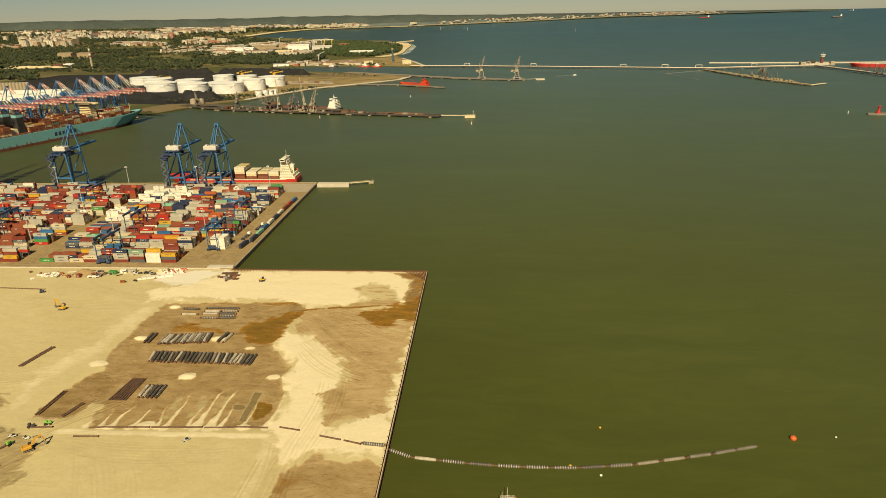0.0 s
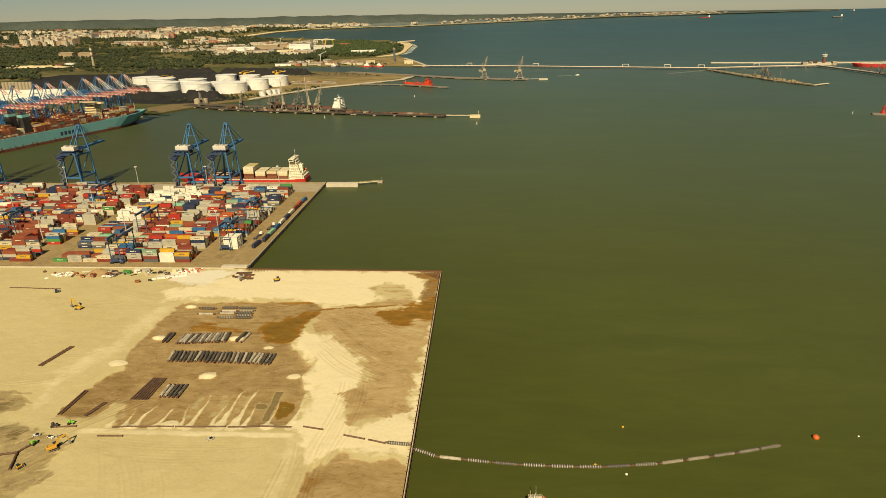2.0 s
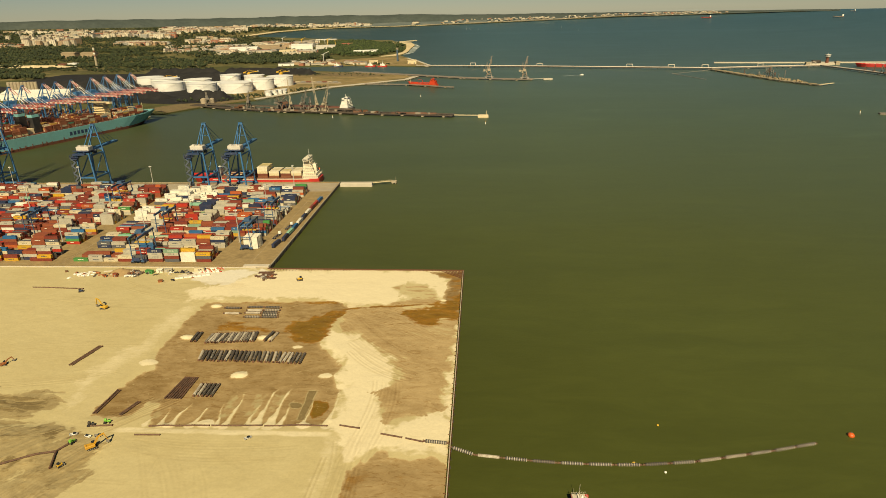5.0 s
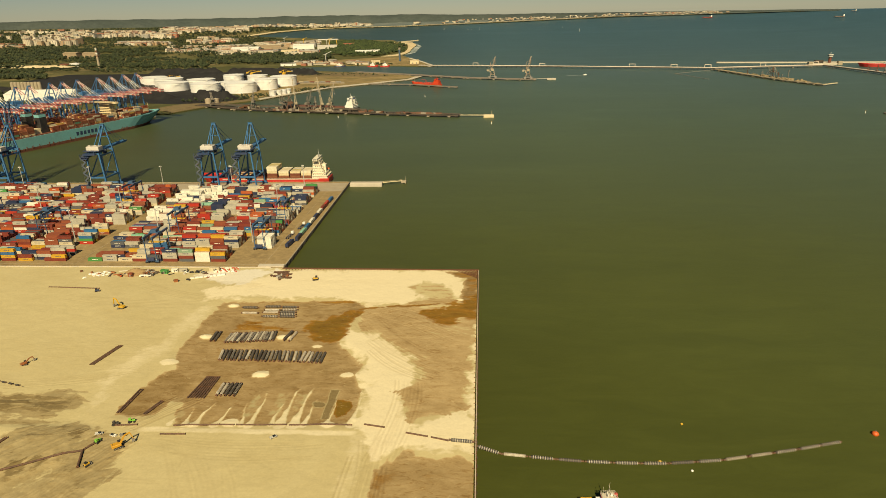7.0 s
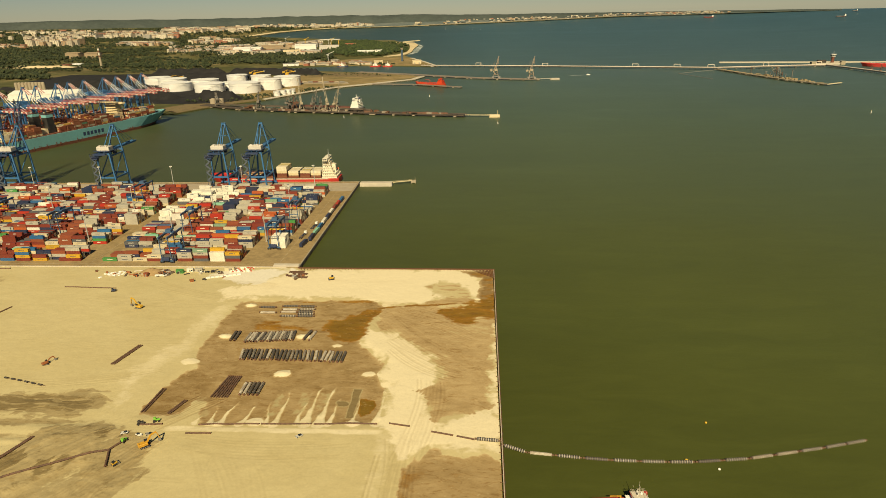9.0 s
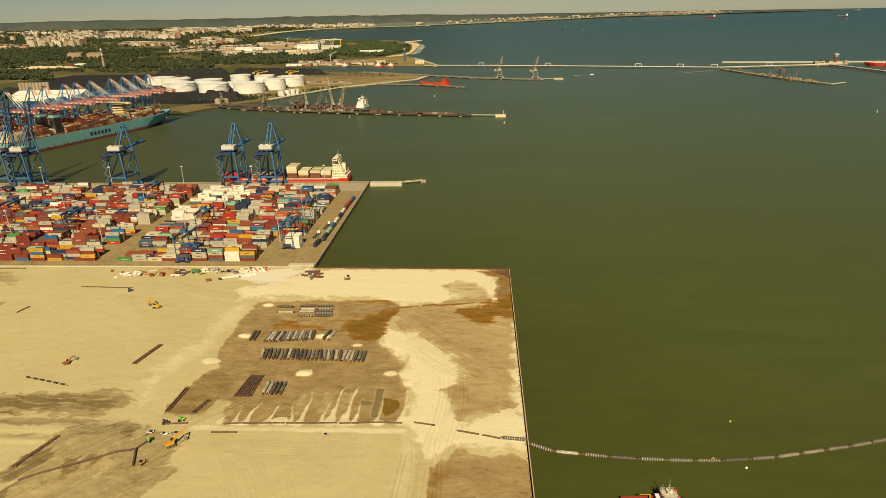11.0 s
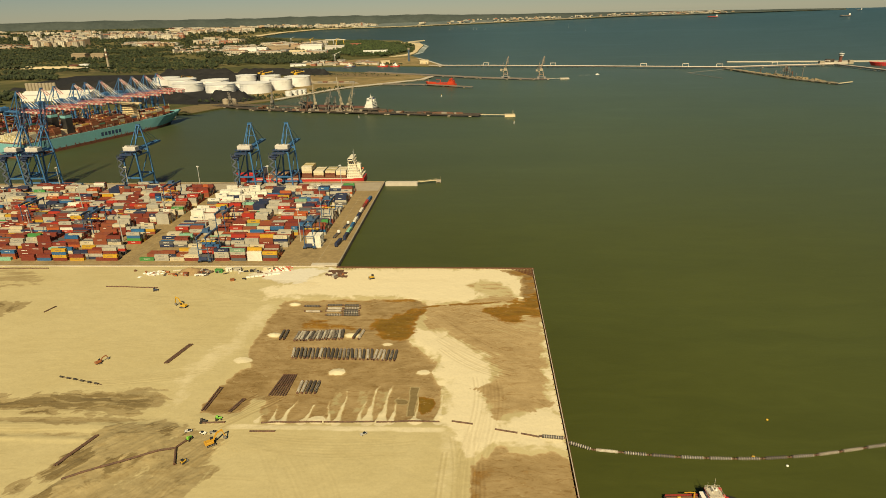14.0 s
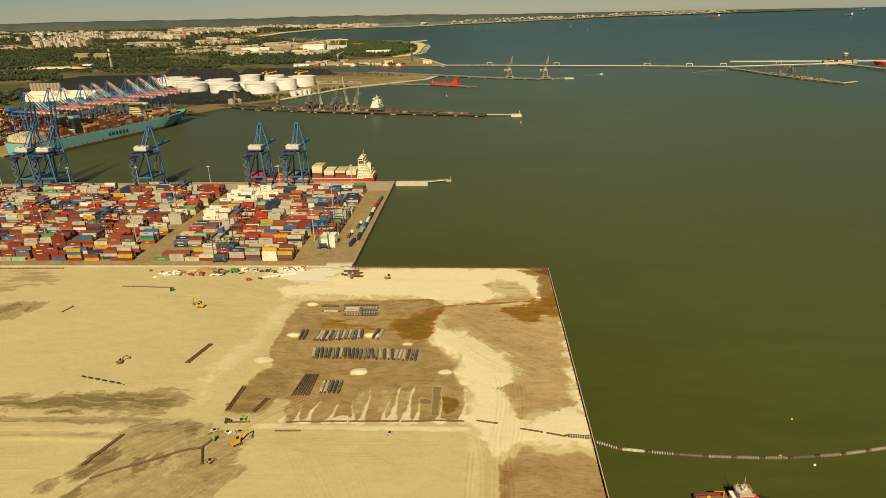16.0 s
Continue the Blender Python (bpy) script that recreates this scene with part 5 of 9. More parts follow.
def big_ship():
    L, B, D = 318.0, 56.0, 20.5
    m = pose(-741.0, 430.0, 0, 0, 0, -17.8)
    t = thing("container_ship", m, "large teal-hulled container ship with rust streaks moored at a quay", "ship")
    hull, rings = ship_hull(t, L, B, D, M_TEAL, M_BOOT, 4.6, sheer=0.6, bow=0.22, stem=0.108)
    s = Shape()
    s.box(-B / 2 + 1.5, 4, D - 0.2, B / 2 - 1.5, L * 0.86, D + 1.2)
    s.prism([(-B / 2 + 2.5, L * 0.86), (B / 2 - 2.5, L * 0.86), (6, L * 1.04), (-6, L * 1.04)], D + 0.1, D + 1.4)
    part("deck", s, M_BOOT, t, "rust brown deck")
    # lettering on the side as plain bars
    s = Shape()
    for i in range(6):
        y, lo_, hi_ = 139.0 + i * 7.2, 8.6, 14.6
        side = lambda z: B / 2 * (0.94 + 0.06 * (z + 1.2) / (D + 1.2))
        s.loft([[(side(z) - 0.1, y, z), (side(z) + 0.06, y, z), (side(z) + 0.06, y + 4.8, z), (side(z) - 0.1, y + 4.8, z)] for z in (lo_, hi_)])
    part("hull_lettering", s, M_NAVY, hull, "dark blue letter bars")
    r = random.Random(5)
    for i in range(44):
        y, z = L * r.uniform(0.08, 0.78), r.uniform(3.8, 8.0)
        part("rust_streak", Shape().box(B / 2 * 0.93, y, 3.0, B / 2 * 0.957 + 0.04 * z, y + r.uniform(0.4, 1.6), z), M_BOOT, hull)
    # accommodation block, bridge wings and twin funnels
    y = 226.0
    acc = Shape()
    acc.box(-14, y, D, 14, y + 12, D + 13, c=0.4)
    acc.box(-12.5, y + 1, D + 13, 12.5, y + 12, D + 28, c=0.4)
    for k in range(9):                                    # open decks round the block
        acc.box(-14.4, y - 0.5, D + 2.9 + k * 3.0, 14.4, y + 12.4, D + 3.1 + k * 3.0)
    a = part("accommodation", acc, M_CREAM, t, "cream accommodation block")
    s = Shape()
    s.box(-B / 2 + 2, y + 3, D + 28.1, B / 2 - 2, y + 10, D + 31.0, c=0.3)
    part("bridge", s, M_CREAM, a)
    for k in range(8):
        part("window_band", Shape().box(-12.0, y + (0.92 if k > 2 else -0.08), D + 4.4 + k * 3.0, 12.0, y + (1.05 if k > 2 else 0.05), D + 5.3 + k * 3.0), M_GLASS, a)
    s = Shape()
    s.tube((0, y + 7, D + 31), (0, y + 7, D + 41), 0.8, 0.3, n=8)
    s.beam((-5, y + 7, D + 35), (5, y + 7, D + 35), 0.4)
    part("mast", s, M_CREAM, a)
    for x in (-17, 14):
        s = Shape()
        s.box(x - 5.5, 86, D, x + 5.5, 99, D + 31, c=0.8)
        f = part("funnel", s, M_BLACK, t, "black funnel casing")
        s = Shape()
        s.box(x - 5.6, 85.9, D + 25.5, x + 5.6, 99.1, D + 30.5, c=0.8)
        part("funnel_band", s, M_TEAL, f)
        s = Shape()
        for k in (-2, 0, 2):
            s.tube((x + k, 92, D + 31), (x + k, 92, D + 33.5), 0.7, n=8)
        part("exhaust", s, M_BLACK, f)
    s = Shape()
    s.box(-20, 71, D + 1.2, 20, 85, D + 9, c=0.3)
    part("engine_casing", s, M_CREAM, t)
    for bays, lo, hi, mat, sd in (([6, 19.5], 4, 5, PALEBOX, 2), ([33, 46.5, 58.5], 3, 5, M_RUSTY, 12), ([101], 3, 4, M_SHIPMIX, 8), ([114.5, 128, 155, 168.5, 195.5], 3, 5, M_RUSTY, 3), ([141.5, 182], 4, 5, M_RUSTY, 26), ([209], 3, 4, M_SHIPMIX, 6), ([242, 269], 4, 5, M_SHIPMIX, 4), ([255.5], 3, 5, M_RUSTY, 14)):
        solo("deck_containers", deck_load(-26, 26, bays, D + 1.3, lo, hi, seed=sd), mat, "stacked rusty containers on the teal ship's deck", "containers", kind="stuff", at=m)
    solo("deck_containers", deck_load(-17, 17, [283, 297], D + 2.0, 2, 4, seed=9), M_SHIPMIX, "stacked containers on the teal ship's foredeck", "containers", kind="stuff", at=m)
    for yy in (18.9, 32.4, 45.9, 58.0, 100.4, 113.9, 127.4, 140.9, 154.4, 167.9, 181.4, 194.9, 208.4, 221.6, 241.4, 254.9, 268.4):
        for lx in (-27.2, 26.4):
            part("lashing_bridge", Shape().box(lx, yy - 0.5, D, lx + 0.8, yy + 0.3, D + 9), M_BOOT, t)
        part("lashing_bridge", Shape().box(-27.2, yy - 0.5, D + 8.2, 27.2, yy + 0.3, D + 9), M_BOOT, t)
    s = Shape()
    s.tube((0, 324, D + 1), (0, 324, D + 17), 0.7, 0.3, n=8)
    s.beam((-3, 324, D + 12), (3, 324, D + 12), 0.3)
    part("foremast", s, M_CREAM, t)


big_ship()




M_CREAMWHITE = paint("yellowed_white_paint", (0.78, 0.71, 0.53), 0.55, var=0.3, scale=0.5, dirt=(0.34, 0.24, 0.13))


def feeder_ship():
    L, B, D = 154.0, 24.0, 7.0
    t = thing("feeder_ship", pose(-179.5, 279.5, 0, 0, 0, 90.0), "small red-hulled container feeder ship moored at the quay", "ship")
    hull, rings = ship_hull(t, L, B, D, M_RED, M_BOOT, 1.2, sheer=3.5, bow=0.15)
    s = Shape()
    s.box(-B / 2 + 0.8, 20, D - 0.2, B / 2 - 0.8, L * 0.86, D + 1.0)
    part("hatch_cover", s, M_BOOT, t)
    s = Shape()
    s.box(-B / 2 - 0.03, 12, D - 0.9, B / 2 + 0.03, L * 0.84, D + 0.1)
    part("sheer_strake", s, M_PALE, hull)
    decks = [(1.5, 20.0, 10.8), (3.5, 19.6, 10.0), (6.0, 19.4, 8.6), (7.4, 19.2, 7.6), (8.8, 19.0, 7.0), (10.0, 18.8, 6.6), (10.8, 18.6, 6.2)]
    a = None
    for k, (ya, yb, h_) in enumerate(decks):              # each deck steps back from the stern
        level = part("deckhouse" if a else "accommodation", Shape().box(-h_, ya, D + 3 * k, h_, yb, D + 3 * k + 2.85, c=0.15), M_CREAMWHITE, a or t)
        a = a or level
        up = D + 3 * k + 2.85
        part("deck_edge", Shape().box(-h_ - 0.6, ya - 0.4, up, h_ + 0.6, yb + 0.2, up + 0.14), M_CREAMWHITE, a)
        s = Shape()
        for sx in (-h_ - 0.5, h_ + 0.5):
            s.beam((sx, ya - 0.5, up + 1.1), (sx, yb, up + 1.1), 0.1)
            for q in range(6):
                yq = ya - 0.5 + (yb - ya) * q / 5
                s.beam((sx, yq, up + 0.1), (sx, yq, up + 1.1), 0.1)
        s.beam((-h_ - 0.5, ya - 0.4, up + 1.1), (h_ + 0.5, ya - 0.4, up + 1.1), 0.1)
        part("rail", s, M_PALE, a)
        for sx in (-1, 1):
            for q in range(int((yb - ya) / 2.6)):
                part("window", Shape().box(sx * h_ - 0.06, ya + 1.0 + q * 2.6, D + 3 * k + 1.2, sx * h_ + 0.06, ya + 1.9 + q * 2.6, D + 3 * k + 2.0), M_GLASS, a)
        if k < 6:                                         # outside stair from deck to deck
            part("stair", Shape().beam((h_ + 0.6, ya + 0.4, up), (h_ - 0.2, ya + 3.2, up + 2.9), 0.5, 0.2), M_STEEL, a)
    part("bridge", Shape().box(-12.0, 11.5, D + 21.0, 12.0, 17.6, D + 23.9, c=0.3), M_CREAMWHITE, a)
    part("bridge_window", Shape().box(-11.4, 17.55, D + 22.1, 11.4, 17.68, D + 23.3), M_GLASS, a)
    for sx in (-1, 1):
        part("bridge_window", Shape().box(sx * 12.0 - 0.06, 12.2, D + 22.1, sx * 12.0 + 0.06, 17.0, D + 23.3), M_GLASS, a)
    s = Shape()
    s.box(-3, 4.2, D + 6, 3, 8.6, D + 15.5, c=0.4).tube((-0.8, 6.2, D + 15.5), (-0.8, 6.2, D + 17.5), 0.45, n=8).tube((0.9, 6.6, D + 15.5), (0.9, 6.6, D + 17.0), 0.35, n=8)
    part("funnel", s, M_CREAMWHITE, t)
    s = Shape()
    s.tube((0, 12.5, D + 24), (0, 12.5, D + 33), 0.5, 0.2, n=8)
    s.beam((-3, 12.5, D + 29), (3, 12.5, D + 29), 0.25)
    s.tube((-2, 12.5, D + 24), (-2, 12.5, D + 28), 0.3, n=6)
    part("mast", s, M_GALV, a)
    s = Shape()
    s.tube((9.6, 3.0, D + 7.2), (9.6, 8.5, D + 7.2), 1.1, n=8)
    part("lifeboat", s, M_ORANGE, t)
    m = pose(-179.5, 279.5, 0, 0, 0, 90.0)
    for bay, low, pale, sd in ((21, 1, 2, 1), (34, 2, 1, 11), (48, 1, 2, 5), (62, 2, 3, 15), (76, 2, 0, 3), (92, 1, 0, 4), (106, 1, 0, 6)):
        for lift, tiers, mat in ((0, low, M_RUSTY), (low, pale, PALEBOX)):
            if tiers:
                s = Shape()
                for k in range(tiers):
                    for q in range(8):
                        s.box(-10.9 + q * 2.74, bay, D + 1.1 + (lift + k) * 2.62, -8.4 + q * 2.74, bay + 12.1, D + 3.66 + (lift + k) * 2.62)
                solo("deck_containers", s, mat, "stacked containers on the red feeder ship", "containers", kind="stuff", at=m)
    part("forward_house", Shape().box(-7, 122, D + 1, 7, 128, D + 11, c=0.3), M_WHITE, t)
    s = Shape()
    s.tube((0, 138, D + 1), (0, 138, D + 13), 0.4, 0.2, n=8)
    part("foremast", s, M_CREAM, t)


feeder_ship()

# ---- far terminal on the west side of the basin ----
HX = math.tan(radians(17.8))
west = thing("west_terminal_quay", (0, 0, 0), "pale paved container terminal on reclaimed land", "pavement", kind="structure")
s = Shape()
s.prism([(-772, 438), (-658, 790), (-700, 850), (-860, 900), (-1300, 900), (-1300, 438)], -4, 3.0)
part("paving", s, M_YARD, west)
s = Shape()
s.beam((-771.4, 438, 2.6), (-657.5, 790, 2.6), 1.4, 1.6)
part("edge_beam", s, M_PALE, west)
M_REDW = paint("faded_red_paint", (0.42, 0.075, 0.062), 0.5, var=0.4, scale=0.5, dirt=(0.45, 0.25, 0.2))
STS2 = quay_crane("quay_crane", "blue ship-to-shore crane with red and white boom over the ship", M_BLUE, M_WHITE, boom=58.0, back=18.0, apex=86.0, deck=54.0, house_mat=M_BLUE, gauge=30.0)
for k in range(5):
    y = 33.5 + 2 + k * 11.2
    part("boom_band", Shape().box(-3.2, y, 53.9, -2.05, y + 5.6, 56.3).box(2.05, y, 53.9, 3.2, y + 5.6, 56.3).box(-2.05, y + 2, 55.8, 2.05, y + 2.8, 56.2), M_REDW, STS2)
    part("boom_band", Shape().box(-3.2, y + 5.6, 53.9, -2.05, y + 11.2, 56.3).box(2.05, y + 5.6, 53.9, 3.2, y + 11.2, 56.3).box(-2.05, y + 8, 55.8, 2.05, y + 8.8, 56.2), M_HOUSE, STS2)
sb = Shape()
for i in range(10):
    y = 36 + i * 5.6
    sb.beam((-3.3, y, 57), (-3.3, y + 2.8, 59.4), 0.3).beam((-3.3, y + 2.8, 59.4), (-3.3, y + 5.6, 57), 0.3)
    sb.beam((3.3, y, 57), (3.3, y + 2.8, 59.4), 0.3).beam((3.3, y + 2.8, 59.4), (3.3, y + 5.6, 57), 0.3)
sb.beam((-3.3, 36, 59.4), (-3.3, 90, 59.4), 0.35).beam((3.3, 36, 59.4), (3.3, 90, 59.4), 0.35)
part("boom_lattice", sb, M_REDW, STS2)
for sx in (-1, 1):
    part("painted_stay", Shape().beam((sx * 1.8, 31.5, 86), (sx * 2.2, 46.0, 75.3), 0.7, 0.7), M_REDW, STS2)
    part("painted_stay", Shape().beam((sx * 2.2, 46.0, 75.3), (sx * 2.4, 62.0, 63.7), 0.62, 0.62), M_WHITE, STS2)
tip = Shape()
tip.box(-3.9, 87, 52.6, 3.9, 91, 53.5, c=0.2).box(-3.9, 87, 56.6, 3.9, 91, 57.4, c=0.2).box(-4.0, 90.2, 52.6, -3.2, 91.2, 58).box(3.2, 90.2, 52.6, 4.0, 91.2, 58)
part("boom_end_platform", Shape().box(-3.4, 87.5, 53.5, 3.4, 90.6, 56.6, c=0.2), M_HOUSE, STS2)
part("boom_tip", tip, M_REDW, STS2)
first = True
rq = random.Random(8)
for i, o in enumerate((-6, 31, 50, 84, 103, 130, 168, 192, 219, 246)):
    y = 506 + o * 1.08
    x = -742 + (y - 545) * HX
    base = pose(x, y, 3.0, 0, 0, -107.8) @ pose(0, -34 - rq.uniform(0, 2), 0)
    if first:
        STS2.matrix_basis, first = base, False
    else:
        copy_thing(STS2, base)
# yard behind the far quay
s = Shape()
r = random.Random(21)
for row in range(54):
    for b in range(26):
        x, y = -800 - row * 9.0 + b * 2.0 - r.choice((0, 0, 3)), 470 + b * 13.5 + row * 2
        if r.random() < 0.15 or x > -790 + (y - 545) * HX - 30:
            continue
        for j in range(2):
            for k in range(r.randint(1, 4)):
                s.box(x + j * 2.6, y, 3 + k * 2.6, x + j * 2.6 + 2.44, y + 12.2, 5.55 + k * 2.6)
solo("container_stacks", s, M_BOXES, "mixed containers stacked on the far terminal", "containers", kind="stuff")


def shed(x, y, L, W, H, yaw, wall, roof, name="warehouse", label="long pale industrial warehouse with a low pitched roof", pitch=0.12):
    t = thing(name, fpose(x, y, 2.8, yaw), label, "warehouse")
    s = Shape()
    s.box(-L / 2, -W / 2, 0, L / 2, W / 2, H)
    part("hall_body", s, wall, t)
    s = Shape()
    e = 0.8
    h = W * pitch
    vs = [(-L / 2 - e, -W / 2 - e, H), (L / 2 + e, -W / 2 - e, H), (L / 2 + e, W / 2 + e, H), (-L / 2 - e, W / 2 + e, H), (-L / 2 - e, 0, H + h), (L / 2 + e, 0, H + h)]
    s.add(vs, [(0, 1, 5, 4), (2, 3, 4, 5), (1, 2, 5), (3, 0, 4), (0, 3, 2, 1)])
    part("roof", s, roof, t)
    n = max(2, int(L / 22))
    for i in range(n):
        a = -L / 2 + (i + 0.5) * L / n
        part("loading_door", Shape().box(a - 2, -W / 2 - 0.12, 0.1, a + 2, -W / 2 + 0.05, min(5.0, H * 0.7)), M_STEEL, t)
    return t


shed(-1110, 1112, 170, 62, 15, 5, M_WHITE, M_WHITE, label="very long white-roofed terminal warehouse")
for i in range(9):
    s = Shape()
    s.tube((0, 0, 0), (0, 0, 33), 4.4, n=16)
    s.tube((0, 0, 33), (0, 0, 34), 4.4, 2.0, n=16)
    solo("silo", s, M_CONC, "tall grey concrete storage silo in a row", "silo", "silos", at=pose(-1249 + i * 9.0, 1187 + i * 0.7, 3))

M_VERMILION = paint("vermilion_paint", (0.60, 0.055, 0.015), 0.45, var=0.25, scale=0.3)

# ---- piers ----
M_KERB = paint("sooty_kerb_concrete", (0.10, 0.08, 0.058), 0.85, var=0.4, scale=0.4)
M_PIERGREY = paint("grey_brown_pier_concrete", (0.24, 0.20, 0.155), 0.85, var=0.35, scale=0.3)
M_DECK = paint("dark_pier_deck", (0.048, 0.037, 0.027), 0.85, var=0.4, scale=0.3)


def pier(name, label, pts, wide, z=4.0, thick=1.6, mat=None, gap=14.0, rail=True, pile=0.6):
    t = thing(name, (0, 0, 0), label, "pier", kind="structure")
    s, p, q = Shape(), Shape(), Shape()
    for (ax, ay), (bx, by) in zip(pts[:-1], pts[1:]):
        L = math.hypot(bx - ax, by - ay)
        d = ((bx - ax) / L, (by - ay) / L)
        s.beam((ax, ay, z - thick / 2), (bx, by, z - thick / 2), wide, thick)
        for i in range(int(L / gap) + 1):
            for o in (-wide * 0.42, wide * 0.42):
                x, y = ax + d[0] * i * gap - d[1] * o, ay + d[1] * i * gap + d[0] * o
                p.tube((x, y, -3), (x, y, z - thick), pile, n=6, cap=False)
            if i % 3 == 0:
                x, y = ax + d[0] * i * gap + d[1] * wide * 0.62, ay + d[1] * i * gap - d[0] * wide * 0.62
                q.beam((x - d[0] * 2.6, y - d[1] * 2.6, 1.8), (x + d[0] * 2.6, y + d[1] * 2.6, 1.8), wide * 0.12 + 1.0, 1.4)
    part("deck", s, mat or M_DECK, t)
    part("piles", p, M_DARKWALL, t)
    e = Shape()
    for (ax, ay), (bx, by) in zip(pts[:-1], pts[1:]):
        L = math.hypot(bx - ax, by - ay)
        nx_, ny_ = (by - ay) / L, -(bx - ax) / L
        for o in (0.5, -0.5):
            e.beam((ax + nx_ * wide * o, ay + ny_ * wide * o, z + 0.15), (bx + nx_ * wide * o, by + ny_ * wide * o, z + 0.15), 0.7, 0.9)
    part("edge_kerb", e, mat or M_KERB, t)
    if rail:
        part("fender_platforms", q, M_CONC, t)
    return t


M_RUSTWAGON = islands("brown_and_grey_wagons", [(4, (0.17, 0.085, 0.05)), (3, (0.11, 0.085, 0.065)), (2, (0.30, 0.25, 0.19))], 0.8)
cp = pier("coal_pier", "long dark coal-handling pier on piles", [(-640, 955), (-524, 892), (-390, 848), (-220, 808), (-40, 764)], 22.0)
s = Shape()
r = random.Random(4)
for i in range(26):
    u = r.uniform(0.3, 0.97)
    x, y = -640 + 600 * u, 955 - 62 * min(1, u * 5) - 129 * u
    s.box(x, y - 1.2, 4.0, x + 12.5, y + 1.5, 7.2)
part("rail_wagons", s, M_RUSTWAGON, cp, "row of brown rail wagons")
s = Shape()
s.beam((-600, 930, 8), (-230, 815, 8), 3.2, 2.4)
s.beam((-600, 930, 9.6), (-230, 815, 9.6), 3.6, 0.5)
part("conveyor", s, M_KERB, cp)
s = Shape()
s.beam((-40, 764, 3.6), (8, 758, 3.6), 2.4, 0.8)
s.beam((-40, 763, 4.9), (8, 757, 4.9), 0.2, 0.2)
part("gangway", s, M_CREAM, cp)
s = Shape()
s.box(6, 748, 0.5, 26, 764, 4.6, c=0.3)
s.tube((22, 760, 4.6), (22, 760, 12), 0.4, n=6)
part("mooring_dolphin", s, M_CREAM, cp, "ochre mooring dolphin")


M_CRANEGREY = paint("sooty_crane_grey", (0.22, 0.19, 0.15), 0.6, var=0.45, scale=0.5, dirt=(0.09, 0.06, 0.04))
M_RUSTCRANE = paint("rust_red_crane_paint", (0.15, 0.075, 0.045), 0.6, var=0.4, scale=0.5, dirt=(0.08, 0.05, 0.03))
PX, PY = (-524, -390, -220, -40), (892, 848, 808, 764)


def on_pier(x):
    for i in range(3):
        if x <= PX[i + 1]:
            break
    return PY[i] + (PY[i + 1] - PY[i]) * (x - PX[i]) / (PX[i + 1] - PX[i])


r = random.Random(44)
for k in range(70):                                       # grabs, hoppers, huts and spillage along the coal pier
    x = r.uniform(-520, -200) if k < 48 else r.uniform(-200, -50)
    y = on_pier(x) + r.uniform(-8, 8)
    w_, d_, h_ = r.uniform(1.5, 6), r.uniform(1.5, 4), r.uniform(0.8, 4.5) * (1.0 if k < 48 else 0.5)
    m_ = r.choice((M_CRANEGREY, M_RUSTCRANE, M_DECK, M_DECK, M_CONC, M_RUST))
    if k % 3 == 0:
        solo("grab_hopper", Shape().prism([(-w_, -d_), (w_, -d_), (w_, d_), (-w_, d_)], 1.2, 1.2 + h_, inset=-0.3).beam((-w_ * 0.8, -d_ * 0.8, 0), (-w_ * 0.8, -d_ * 0.8, 1.3), 0.4).beam((w_ * 0.8, d_ * 0.8, 0), (w_ * 0.8, d_ * 0.8, 1.3), 0.4).beam((-w_ * 0.8, d_ * 0.8, 0), (-w_ * 0.8, d_ * 0.8, 1.3), 0.4).beam((w_ * 0.8, -d_ * 0.8, 0), (w_ * 0.8, -d_ * 0.8, 1.3), 0.4),
             m_, "steel grab hopper on the coal pier", "hopper", "gear on the coal pier", at=pose(x, y, 4.0, 0, 0, -14))
    else:
        solo("pier_hut", Shape().box(-w_, -d_ * 0.6, 0, w_, d_ * 0.6, h_, c=0.15).box(-w_ - 0.2, -d_ * 0.6 - 0.2, h_, w_ + 0.2, d_ * 0.6 + 0.2, h_ + 0.25), m_, "small hut or crate on the coal pier", "hut", "gear on the coal pier", at=pose(x, y, 4.0, 0, 0, -14))


